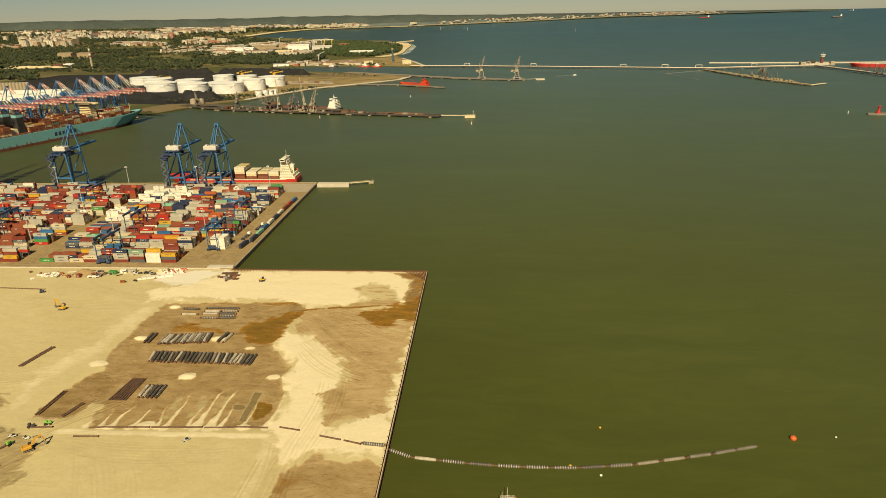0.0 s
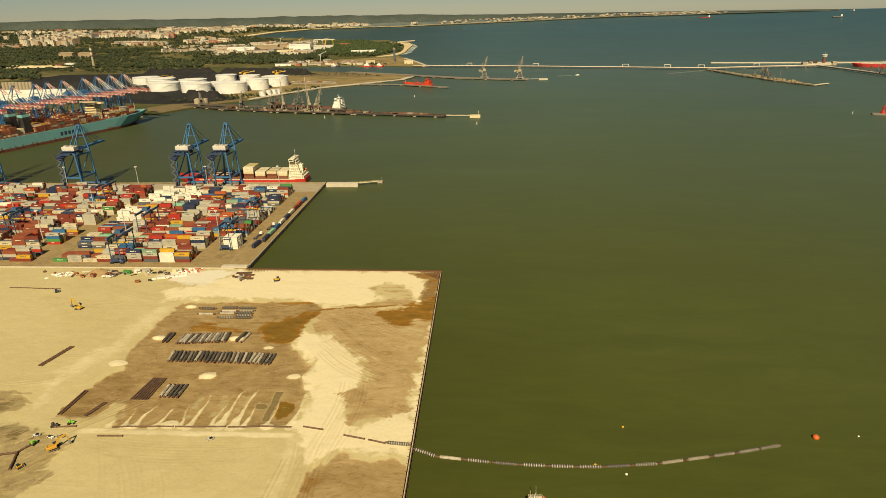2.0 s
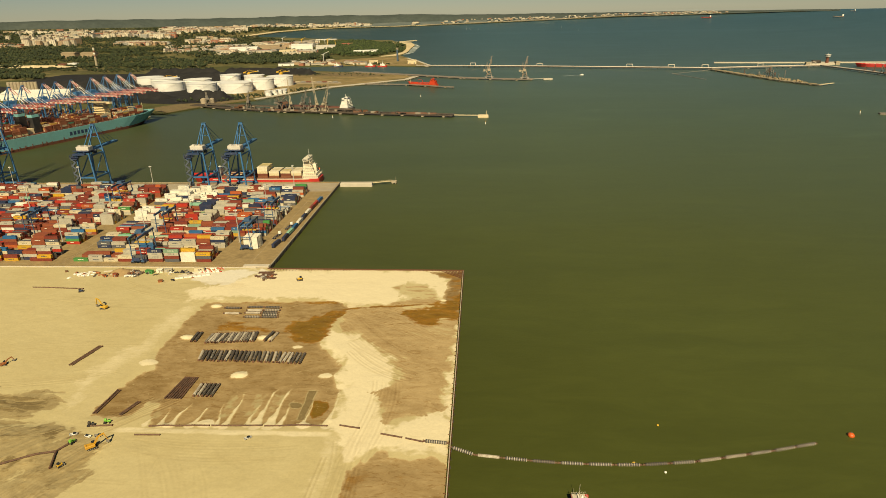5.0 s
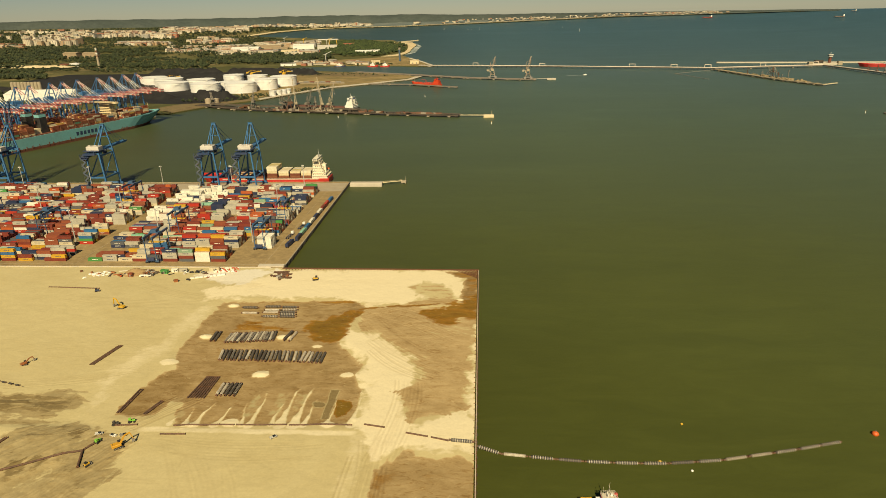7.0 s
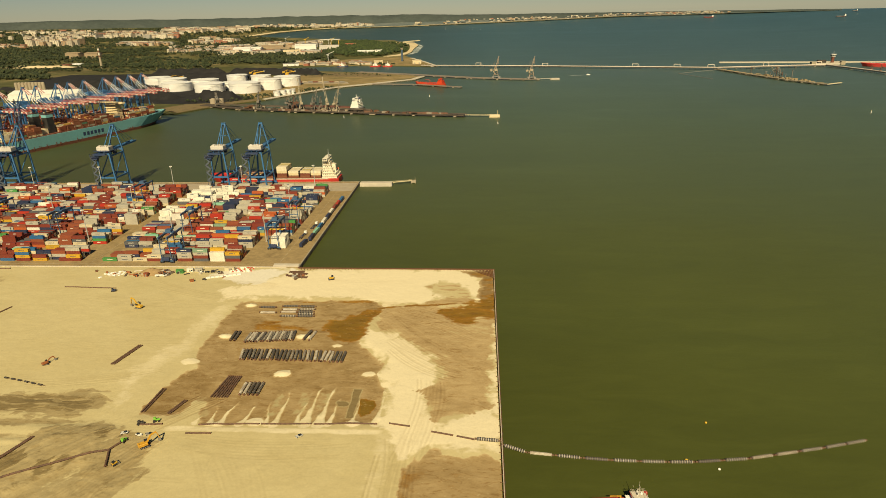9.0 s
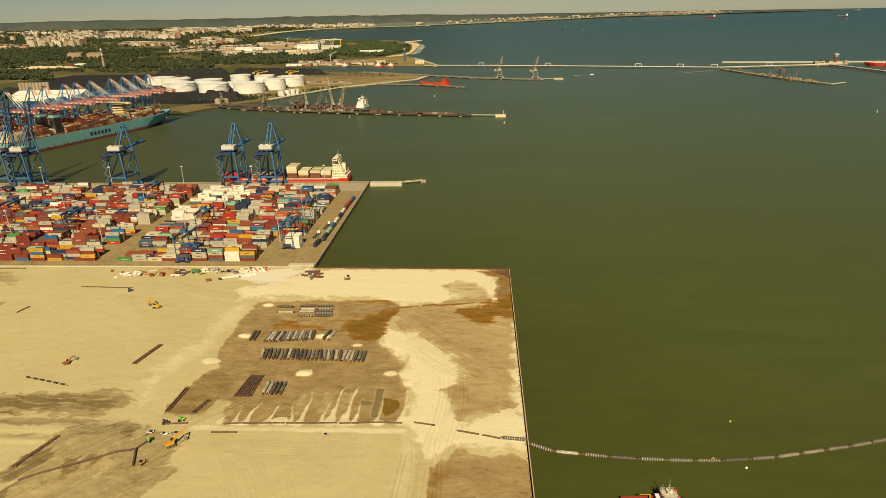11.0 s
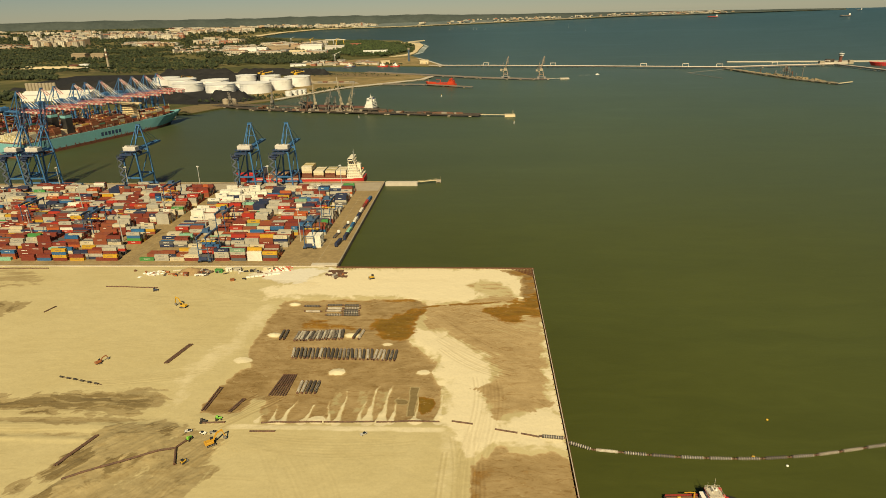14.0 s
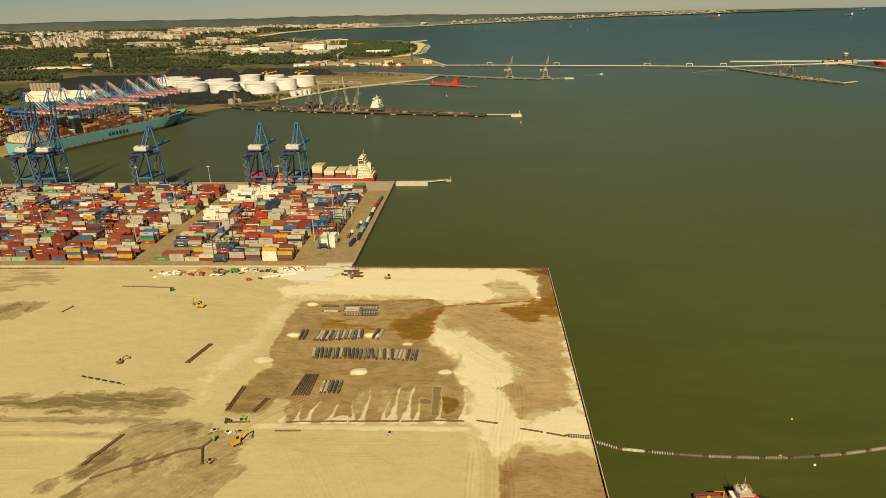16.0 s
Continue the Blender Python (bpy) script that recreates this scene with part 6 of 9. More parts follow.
def slewing_crane(m, jib, mat, lift=0.85, label="sooty slewing harbour crane with lifted jib"):
    t = thing("harbour_crane", m, label, "harbour crane", "cranes on the pier")
    s = Shape()
    for a in (-4, 4):
        for b in (-4, 4):
            s.beam((a, b, 0), (a * 0.4, b * 0.4, 9), 0.8)
    for b in (-4, 4):
        s.beam((-4.4, b, 0.6), (4.4, b, 0.6), 0.8)
        s.beam((-3.6, b * 0.9, 1), (2.2, b * 0.5, 7), 0.4)
    s.tube((0, 0, 8.0), (0, 0, 9.4), 2.2, n=12)
    part("portal", s, mat, t)
    s = Shape()
    s.box(-2.2, -5.5, 9.4, 2.2, 1.5, 12.4, c=0.3)
    s.box(-2.0, -7.0, 9.6, 2.0, -5.4, 12.0, c=0.2)
    part("machine_house", s, mat, t)
    part("cab", Shape().box(1.4, 1.6, 10.0, 3.0, 4.0, 12.2, c=0.15), M_GLASS, t, "glazed cab")
    s = Shape()
    e = (0, 4 + jib * math.sqrt(max(0.05, 1 - lift * lift)), 12 + jib * lift)
    for a in (-1.3, 1.3):
        s.beam((a, 2.5, 11.5), (a * 0.25, e[1], e[2]), 0.4, 0.5)
    n = 9
    for i in range(n):
        f, g = i / n, (i + 1) / n
        w0, w1 = 1.3 * (1 - 0.75 * f), 1.3 * (1 - 0.75 * g)
        sg = 1 if i % 2 else -1
        s.beam((-sg * w0, 2.5 + (e[1] - 2.5) * f, 11.5 + (e[2] - 11.5) * f), (sg * w1, 2.5 + (e[1] - 2.5) * g, 11.5 + (e[2] - 11.5) * g), 0.28)
    part("jib", s, mat, t)
    s = Shape()
    for a in (-1.1, 1.1):
        s.beam((a, -4.5, 12), (a * 0.4, -0.5, 21), 0.45)
        s.beam((a, 1.2, 12), (a * 0.4, -0.5, 21), 0.45)
        s.beam((a * 0.4, -0.5, 21), (a * 0.25, e[1], e[2]), 0.18)
    part("mast", s, mat, t)
    part("hoist_rope", Shape().beam(e, (e[0], e[1], e[2] - jib * 0.5), 0.15).box(e[0] - 0.8, e[1] - 0.8, e[2] - jib * 0.5 - 2.2, e[0] + 0.8, e[1] + 0.8, e[2] - jib * 0.5, c=0.2), M_STEEL, t)
    return t


for x, yaw, jib, mat, lift in ((-600, 30, 14, M_CRANEGREY, 0.6), (-486, 10, 15, M_CRANEGREY, 0.9), (-412, -60, 12, M_CRANEGREY, 0.7), (-384, 22, 36, M_CONC, 0.93), (-356, -20, 20, M_CRANEGREY, 0.92),
                               (-326, 25, 40, M_CONC, 0.91), (-307, -22, 30, M_CONC, 0.95), (-400, 120, 12, M_RUSTCRANE, 0.6), (-340, 200, 14, M_CRANEGREY, 0.8)):
    y = 938 if x == -600 else on_pier(x) + 3
    slewing_crane(pose(x, y, 4, 0, 0, yaw) @ Matrix.Scale(1.35, 4), jib, mat, lift)


def bulk_ship(m, L, B, D, hullm, housem, label, house_y, hold=True, hgt=16.0, gear=False):
    t = thing("cargo_ship", m, label, "ship")
    ship_hull(t, L, B, D, hullm, M_BOOT, 1.0, sheer=2.5)
    n = max(3, int(hgt / 3.0))
    s = Shape()
    for k in range(n):                                    # stepped deckhouse, each deck with its own ledge
        f = k / n
        y0, y1 = house_y + 3.0 * f, house_y + 19 - 7.5 * f
        s.box(-B * (0.44 - 0.09 * f), y0, D + k * hgt / n, B * (0.44 - 0.09 * f), y1, D + (k + 1) * hgt / n - 0.35)
        s.box(-B * (0.45 - 0.09 * f), y0 - 0.7, D + (k + 1) * hgt / n - 0.35, B * (0.45 - 0.09 * f), y1 + 0.5, D + (k + 1) * hgt / n)
    a = part("accommodation", s, housem, t)
    for k in range(1, n):
        f = k / n
        part("window_band", Shape().box(-B * (0.42 - 0.14 * f), house_y + 3.0 * f - 0.06, D + k * hgt / n + 1.0, B * (0.42 - 0.14 * f), house_y + 3.0 * f + 0.1, D + k * hgt / n + 1.8), M_GLASS, a)
    s = Shape()
    s.box(-B * 0.5, house_y + 7, D + hgt, B * 0.5, house_y + 12, D + hgt + 2.8, c=0.3)
    part("bridge", s, housem, a)
    part("bridge_window", Shape().box(-B * 0.46, house_y + 6.94, D + hgt + 1.2, B * 0.46, house_y + 7.0, D + hgt + 2.1), M_GLASS, a)
    s = Shape()
    s.tube((0, house_y + 9, D + hgt + 2.8), (0, house_y + 9, D + hgt + 10), 0.5, 0.2, n=6)
    s.beam((-3, house_y + 9, D + hgt + 7), (3, house_y + 9, D + hgt + 7), 0.3)
    s.tube((2.5, house_y + 9, D + hgt + 2.8), (2.5, house_y + 9, D + hgt + 5), 0.8, n=8)
    part("mast", s, housem, a)
    s = Shape()
    s.box(-2.2, house_y + 0.5, D + hgt * 0.5, 2.2, house_y + 4.5, D + hgt * 1.12, c=0.5)
    f_ = part("funnel", s, housem, t)
    part("funnel_top", Shape().box(-2.25, house_y + 0.45, D + hgt * 1.0, 2.25, house_y + 4.55, D + hgt * 1.13, c=0.5), M_NAVY, f_)
    part("lifeboat", Shape().tube((B * 0.42, house_y + 1, D + hgt * 0.42), (B * 0.42, house_y + 7, D + hgt * 0.42), 1.2, n=8), M_ORANGE, t)
    if hold:
        for i in range(4):
            y = house_y + 22 + i * (L * 0.8 - house_y - 20) / 4
            s = Shape()
            s.box(-B * 0.34, y, D, B * 0.34, y + (L * 0.8 - house_y - 20) / 4 - 3, D + 1.8, c=0.2)
            part("hatch", s, hullm if gear else M_BOOT, t)
    if gear:
        s = Shape()
        for o in (-1.6, 0, 1.6):
            s.tube((o, house_y + 22, D + 2.6), (o, L * 0.92, D + 2.6), 0.35, n=6)
        for i in range(8):
            y = house_y + 24 + i * (L * 0.9 - house_y - 24) / 8
            s.beam((-B * 0.4, y, D), (-B * 0.4, y, D + 2.6), 0.4).beam((B * 0.4, y, D), (B * 0.4, y, D + 2.6), 0.4).beam((-B * 0.4, y, D + 2.6), (B * 0.4, y, D + 2.6), 0.5)
        part("deck_piping", s, housem, t)
        part("midship_crane", Shape().tube((0, L * 0.52, D), (0, L * 0.52, D + 9), 0.7, n=8).beam((0, L * 0.52, D + 9), (0, L * 0.68, D + 10), 0.6), housem, t)
        part("foremast", Shape().tube((0, L * 0.95, D + 1), (0, L * 0.95, D + 11), 0.4, 0.2, n=6), M_CREAM, t)
    return t


bulk_ship(pose(-254, 844, 0, 0, 0, 74), 175, 26, 8, M_BLACK, M_WHITE, "bulk carrier with white bridge tower alongside the coal pier", 4, hgt=18)
pier("tanker_pier", "narrow concrete pier on dolphins", [(-318, 1345), (-194, 1318), (-62, 1236)], 7.0, gap=22, mat=M_PIERGREY)
bulk_ship(pose(-108, 1283, 0, 0, 0, 62), 92, 15, 7, M_VERMILION, M_VERMILION, "bright orange-red tanker moored at the pier", 4, hold=False, hgt=11, gear=True)
pier("bulk_pier", "long dark bulk pier with ship loaders", [(-430, 1735), (-255, 1625), (-35, 1480), (112, 1418), (160, 1418)], 20.0, mat=M_PIERGREY)
s = Shape()
s.box(190, 1415, 0.5, 216, 1430, 4.4, c=0.3)
s.beam((150, 1418, 3.6), (192, 1422, 3.6), 2.2, 0.9)
solo("mooring_dolphin", s, M_PALE, "pale concrete mooring dolphin with gangway", "dolphin")


M_LOADER = paint("weathered_tan_steel", (0.36, 0.27, 0.19), 0.6, var=0.4, scale=0.3, dirt=(0.16, 0.10, 0.06))


def ship_loader(m):
    t = thing("ship_loader", m, "tall tan ship loader with raised lattice boom on the pier", "ship loader", "ship loaders")
    for a in (-8, 8):
        for b in (-6, 6):
            part("portal_leg", Shape().beam((a, b, 0), (a * 0.45, b * 0.5, 22), 1.3), M_LOADER, t)
        part("sill_beam", Shape().beam((a, -6, 2), (a, 6, 2), 1.3), M_LOADER, t)
        part("brace", Shape().beam((a * 0.8, -5, 9), (a * 0.6, 4, 18), 0.7), M_LOADER, t)
    for b in (-6, 6):
        part("brace", Shape().beam((-8, b, 10), (6, b * 0.7, 18), 0.7), M_LOADER, t)
        part("tie_beam", Shape().beam((-6.5, b * 0.8, 10.5), (6.5, b * 0.8, 10.5), 0.9), M_LOADER, t)
    part("machinery_house", Shape().box(-5, -8, 21, 4, 4, 27, c=0.4).box(-9, -6, 17, -4.5, 2, 21, c=0.3), M_CONC, t)
    s = Shape()
    p0, p1 = (-2.0, 0.0, 26.0), (8.0, 4.0, 62.0)
    for a in (-1.6, 1.6):
        for c in (-1.6, 1.6):
            s.beam((p0[0] + a, p0[1] + c, p0[2]), (p1[0] + a * 0.5, p1[1] + c * 0.5, p1[2]), 0.8, 0.8)
    for i in range(9):
        f, g = i / 9, (i + 1) / 9
        sg = 1 if i % 2 else -1
        q0 = [p0[k] + (p1[k] - p0[k]) * f for k in range(3)]
        q1 = [p0[k] + (p1[k] - p0[k]) * g for k in range(3)]
        for c in (-1.5, 1.5):
            s.beam((q0[0] - 1.4 * sg, q0[1] + c, q0[2]), (q1[0] + 1.4 * sg, q1[1] + c, q1[2]), 0.5)
    part("raised_boom", s, M_LOADER, t)
    part("mast", Shape().beam((-5, -4, 26), (-6, -3, 44), 1.0).beam((-5, 3, 26), (-6, -1, 44), 1.0).beam((-6, -2, 44), (6.5, 3.5, 57), 0.4).beam((-6, -2, 44), (-14, -3, 24), 0.4), M_LOADER, t)
    part("counterweight", Shape().box(-17, -5, 20, -11, 1, 25, c=0.4).beam((-12, -2, 23), (-4, -2, 24), 1.6), M_CONC, t)
    part("travel_frame", Shape().box(-13, -7, 3.5, 13, 7, 5.2).box(-12, -8, 0, -6, -5, 3.4, c=0.3).box(6, -8, 0, 12, -5, 3.4, c=0.3).box(-12, 5, 0, -6, 8, 3.4, c=0.3).box(6, 5, 0, 12, 8, 3.4, c=0.3), M_STEEL, t)
    part("chute", Shape().tube((7, 3, 40), (7, 3, 56), 1.3, 0.9, n=8), M_CRANEGREY, t)
    return t


SL = ship_loader(pose(34, 1452, 4))
copy_thing(SL, pose(136, 1424, 4))

M_PIPE = paint("pale_pipeline", (0.66, 0.56, 0.44), 0.6, var=0.15, scale=0.2)
tr = pier("pipeline_trestle", "long trestle carrying a pale pipeline across the bay", [(-230, 1925), (-32, 1882), (242, 1806), (594, 1697), (740, 1650)], 7.0, z=6, gap=18, rail=False)
s = Shape()
for (ax, ay), (bx, by) in zip([(-230, 1925), (-32, 1882), (242, 1806), (594, 1697)], [(-32, 1882), (242, 1806), (594, 1697), (740, 1650)]):
    for o in (-2.2, 0, 2.2):
        s.tube((ax, ay + o, 7.4), (bx, by + o, 7.4), 1.05, n=8)
part("pipes", s, M_PIPE, tr)
s = Shape()
for x, y in ((-20, 1879), (212, 1814), (500, 1726), (625, 1687), (722, 1656)):
    for a in (-9, 9):
        s.beam((x + a, y - a * 0.3, 6), (x + a, y - a * 0.3, 16), 1.6)
    s.beam((x - 9, y + 2.7, 16), (x + 9, y - 2.7, 16), 1.6)
part("expansion_loops", s, M_PIPE, tr, "pale pipe expansion loops")
tr2 = pier("pipeline_trestle", "pale pipeline trestle running out to the oil jetty", [(740, 1650), (936, 1678), (1095, 1690), (1112, 1565), (1122, 1480), (1128, 1390), (1134, 1240)], 9.0, z=6, gap=20, mat=M_PIERGREY)
s = Shape()
for (ax, ay), (bx, by) in zip([(740, 1650), (936, 1678), (1095, 1690), (1112, 1565), (1122, 1480), (1128, 1390)], [(936, 1678), (1095, 1690), (1112, 1565), (1122, 1480), (1128, 1390), (1134, 1240)]):
    for o in (-2.2, 0, 2.2):
        s.tube((ax + (o if abs(bx - ax) < 40 else 0), ay + (0 if abs(bx - ax) < 40 else o), 7.4), (bx + (o if abs(bx - ax) < 40 else 0), by + (0 if abs(bx - ax) < 40 else o), 7.4), 1.05, n=8)
part("pipes", s, M_PIPE, tr2)
s = Shape()
for x, y in ((900, 1673), (1070, 1688)):
    for a in (-9, 9):
        s.beam((x + a, y + a * 0.26, 6), (x + a, y + a * 0.26, 17), 1.6)
    s.beam((x - 9, y - 2.4, 17), (x + 9, y + 2.4, 17), 1.6)
part("expansion_loops", s, M_PIPE, tr2)
bw = Shape()
bw.beam((838, 1912, 1.5), (1125, 1856, 1.5), 9, 5)
bw.beam((1125, 1856, 1.5), (1500, 1800, 1.5), 9, 5)
solo("breakwater", bw, M_PALE, "long pale concrete breakwater", "breakwater", kind="structure")
M_OCHRESKID = paint("weathered_ochre_steel", (0.36, 0.27, 0.14), 0.7, var=0.45, scale=0.4, dirt=(0.10, 0.07, 0.04))
jet = pier("oil_jetty", "ochre oil jetty on separate dolphins", [(735, 1640), (764, 1467), (800, 1292), (846, 1180)], 10.0, gap=16, mat=M_CONC)
s = Shape()
r = random.Random(3)
for i in range(40):                                       # valves, pump skids and pipe racks
    u = r.uniform(0.40, 0.88)
    x, y = 735 + 111 * u + r.uniform(-5, 5), 1640 - 460 * u
    h, w_ = r.uniform(1.0, 4.5), r.uniform(1.0, 4.0)
    s.box(x - w_, y - 2, 4, x + w_, y + 2, 4 + h, c=0.2)
part("pump_skids", s, M_OCHRESKID, jet, "ochre pump skids and pipe racks")
for i, (u, h) in enumerate(((0.56, 20), (0.575, 24), (0.59, 27), (0.605, 26), (0.62, 22), (0.64, 16), (0.50, 12), (0.72, 22), (0.36, 17), (0.54, 10), (0.67, 10))):
    x, y = 735 + 111 * u, 1640 - 460 * u
    a_ = Shape().beam((x, y, 4), (x, y, 4 + h), 1.3)
    if 2 <= i <= 6 or i < 2:
        a_.beam((x, y, 4 + h), (x + 5 - i * 1.3, y + 2, 4 + h * 0.45), 0.9).beam((x, y, 4 + h), (x - 4, y - 2, 4 + h * 0.7), 0.7).box(x - 2, y - 1.5, 4 + h * 0.55, x + 2, y + 1.5, 4 + h * 0.62)
    else:
        a_.box(x - 1.2, y - 1.2, 4 + h, x + 1.2, y + 1.2, 5.2 + h)
    part("loading_arm" if i < 7 else "lamp_post", a_, (M_STEEL, M_CRANEGREY, M_RUSTCRANE)[i % 3], jet)
for i in range(14):
    u = 0.08 + i * 0.066
    s = Shape()
    s.box(735 + 111 * u - 8, 1640 - 460 * u - 5, 0.2, 735 + 111 * u + 8, 1640 - 460 * u + 5, 5.0, c=0.3)
    part("dolphin", s, M_OCHRESKID, jet)
s = Shape()
s.beam((846, 1182, 4), (892, 1212, 4), 5, 1.4)
part("gangway", s, M_CREAM, jet)
for p, q in (((742, 1652), (590, 1546)), ((590, 1546), (632, 1374))):
    s = Shape()
    s.beam((*p, 0.4), (*q, 0.4), 3.0, 1.2)
    solo("floating_boom", s, M_STEEL, "grey floating oil boom lying on the water", "boom", "floating booms")
tw = thing("control_tower", pose(1158, 1778, 3), "harbour control tower with flared white top", "tower")
part("platform", Shape().box(-60, -14, -5, 30, 14, 3), M_PALE, tw)
part("shaft", Shape().tube((0, 0, 3), (0, 0, 22), 5.0, 4.6, n=12), M_BOOT, tw)
part("lookout", Shape().tube((0, 0, 22), (0, 0, 30), 7.0, 9.0, n=12), M_WHITE, tw)
part("window_band", Shape().tube((0, 0, 24.8), (0, 0, 27), 7.95, 8.5, n=12), M_GLASS, tw)
part("antenna", Shape().tube((0, 0, 30), (0, 0, 38), 0.8, 0.3, n=6), M_GALV, tw)
for x, y, w_, h in ((1120, 1772, 26, 12), (1090, 1762, 16, 8), (1185, 1765, 14, 9)):
    s = Shape()
    s.box(-w_ / 2, -6, -3, w_ / 2, 6, h, c=0.4)
    solo("jetty_building", s, M_DECK if h > 10 else M_CONC, "low dark service building on the jetty", "building", at=pose(x, y, 3))
for y, k in ((1500, 14), (1455, 20), (1420, 22), (1405, 20), (1380, 22), (1330, 14)):      # loading arms and lamp posts on the oil jetty
    part("loading_arm", Shape().beam((1126, y, 6), (1126, y, 6 + k), 1.4).beam((1126, y, 6 + k), (1132, y + 3, 6 + k * 0.5), 1.0).box(1123, y - 3, 6, 1129, y + 3, 10, c=0.3), (M_STEEL, M_CRANEGREY, M_RUSTCRANE)[k % 3], tr2)
bulk_ship(pose(1420, 1596, 0, 0, 0, 66), 230, 32, 8.5, M_RED, M_WHITE, "long red-hulled tanker moored off the oil jetty", 6, hold=False, hgt=18, gear=True)
lh = thing("harbour_light", pose(753, 743, 0), "small red harbour light on a pale concrete caisson", "lighthouse")
part("caisson", Shape().prism([(-18, 5), (-18, -2), (-8, -8), (14, -8), (14, -3), (60, -5), (60, 6), (-13, 7)], -3, 2.4), M_PIERGREY, lh)
part("tower", Shape().tube((0, 0, 3), (0, 0, 13.5), 2.4, 1.7, n=12).tube((0, 0, 2.4), (0, 0, 5.5), 4.2, 4.0, n=12), M_RED, lh)
part("gallery", Shape().tube((0, 0, 13), (0, 0, 13.8), 2.9, n=12), M_RED, lh)
part("lantern", Shape().tube((0, 0, 13.8), (0, 0, 16.5), 1.4, 1.0, n=10), M_RED, lh)
# ---- land and distance ----
from mathutils.geometry import delaunay_2d_cdt


def rise(x, y):
    """Far land climbs a little inland; towards the open sea it sinks below the horizon."""
    d = math.hypot(x, y)
    k = min(1.0, max(0.0, (12500 - x) / 8000))
    return max(0.0, d - 2600) * 0.0008 * k - (1 - k) * (d * d / 1.7e7 if d > 6000 else 0.0)


def land(name, mat, pts, label, cat, z=2.2, skirt=3.0, kind="structure", sub=60.0):
    """A piece of ground from its outline, drawn in with distance."""
    rim = []
    for (ax, ay), (bx, by) in zip(pts, pts[1:] + pts[:1]):
        d = min(math.hypot(ax - EYE[0], ay - EYE[1]), math.hypot(bx - EYE[0], by - EYE[1]))
        n = max(1, int(math.hypot(bx - ax, by - ay) / max(sub, 0.05 * d)))
        for i in range(n):
            u = i / n
            rim.append((ax + (bx - ax) * u, ay + (by - ay) * u))
    n = len(rim)
    inner = []
    dist = 600.0
    while dist < 45000:
        for i in range(150):
            a = math.pi * (0.2 + 1.0 * i / 150)
            inner.append((EYE[0] + dist * math.cos(a), EYE[1] + dist * math.sin(a)))
        dist *= 1.09
    ix, iy = np.array([p[0] for p in inner]), np.array([p[1] for p in inner])
    keep = poly_dist(ix, iy, rim) > sub * 0.4
    allv = [Vector(p) for p in rim] + [Vector((a, b)) for a, b in zip(ix[keep], iy[keep])]
    vs, es, fs, *_ = delaunay_2d_cdt(allv, [(i, (i + 1) % n) for i in range(n)], [], 1, 0.01)
    s = Shape()
    for v in vs:
        s.v.append(far(v.x, v.y, z + rise(v.x, v.y)))
    s.f = [tuple(f) for f in fs]
    k = len(vs)
    low = [far(x, y, z - skirt + min(0.0, rise(x, y))) for x, y in rim]
    high = [far(x, y, z + rise(x, y)) for x, y in rim]
    s.v.extend(low + high)
    for i in range(n):
        j = (i + 1) % n
        s.f.append((k + i, k + j, k + n + j, k + n + i))
    s.m = [0] * len(s.f)
    return solo(name, s, mat, label, cat, kind=kind)


# far woods with distance haze mixed into their base colour
M_FARCOAST = ground_material("hazed_far_woods", [(0.090, 0.112, 0.104), (0.120, 0.142, 0.128), (0.17, 0.18, 0.15)], 0.006)
COAST = [(-760, 838), (-650, 833), (-614, 912), (-587, 964), (-524, 1036), (-470, 1150), (-406, 1268), (-323, 1342), (-205, 1465), (-184, 1549), (-250, 1620),
         (-420, 1730), (-560, 1800), (-800, 1890), (-830, 1980), (-600, 2025), (-490, 2030), (-330, 1985), (-185, 1925), (-172, 1950), (-240, 2180), (-310, 2390), (-370, 2580),
         (-362, 2832), (-378, 3100), (-392, 3512), (-450, 3850), (-560, 3960), (-640, 4280), (-900, 4420), (-1500, 5000), (-2250, 5760), (-2357, 7180), (-2236, 8283), (-2019, 8695), (-1267, 9052),
         (-800, 9413), (430, 10893), (1602, 12733), (3203, 15245), (4765, 16207), (7745, 18581), (12770, 23863), (13500, 30000), (-30000, 30000), (-30000, 430), (-990, 430), (-990, 838)]
land("ground", M_LAND, COAST, "flat green coastal land with scrub and woods", "ground")
land("beach", M_BEACH, [(-442, 2515), (-390, 2560), (-368, 2700), (-364, 2832), (-380, 3100), (-394, 3512), (-452, 3850), (-540, 3920), (-505, 3760), (-440, 3460), (-402, 3090), (-388, 2840), (-412, 2650), (-465, 2535)],
     "pale sand beach along the spit", "beach", z=3.2, skirt=3.0, sub=40)
land("beach", M_BEACH, [(-2250, 5760), (-2357, 7180), (-2236, 8283), (-2019, 8695), (-1267, 9052), (-800, 9413), (-860, 9500), (-1310, 9180), (-2100, 8800), (-2350, 8350), (-2460, 7200), (-2330, 5760)],
     "pale sand beach curving round the bay", "beach", z=4.0, skirt=4.0)
# far sand dulled, its haze put into the colour
M_FARSAND = ground_material("hazy_far_sand", [(0.24, 0.205, 0.145), (0.31, 0.265, 0.19)], 0.004)
land("beach", M_FARSAND, [(-800, 9413), (430, 10893), (1602, 12733), (3203, 15245), (4765, 16207), (4700, 16400), (3110, 15420), (1500, 12880), (330, 11030), (-870, 9540)],
     "thin pale beach along the far shore", "beach", z=10.0, skirt=9.0)
M_SURF = ground_material("breaking_surf", [(0.10, 0.13, 0.11), (0.22, 0.25, 0.22), (0.62, 0.62, 0.56)], 0.03, 0.7)
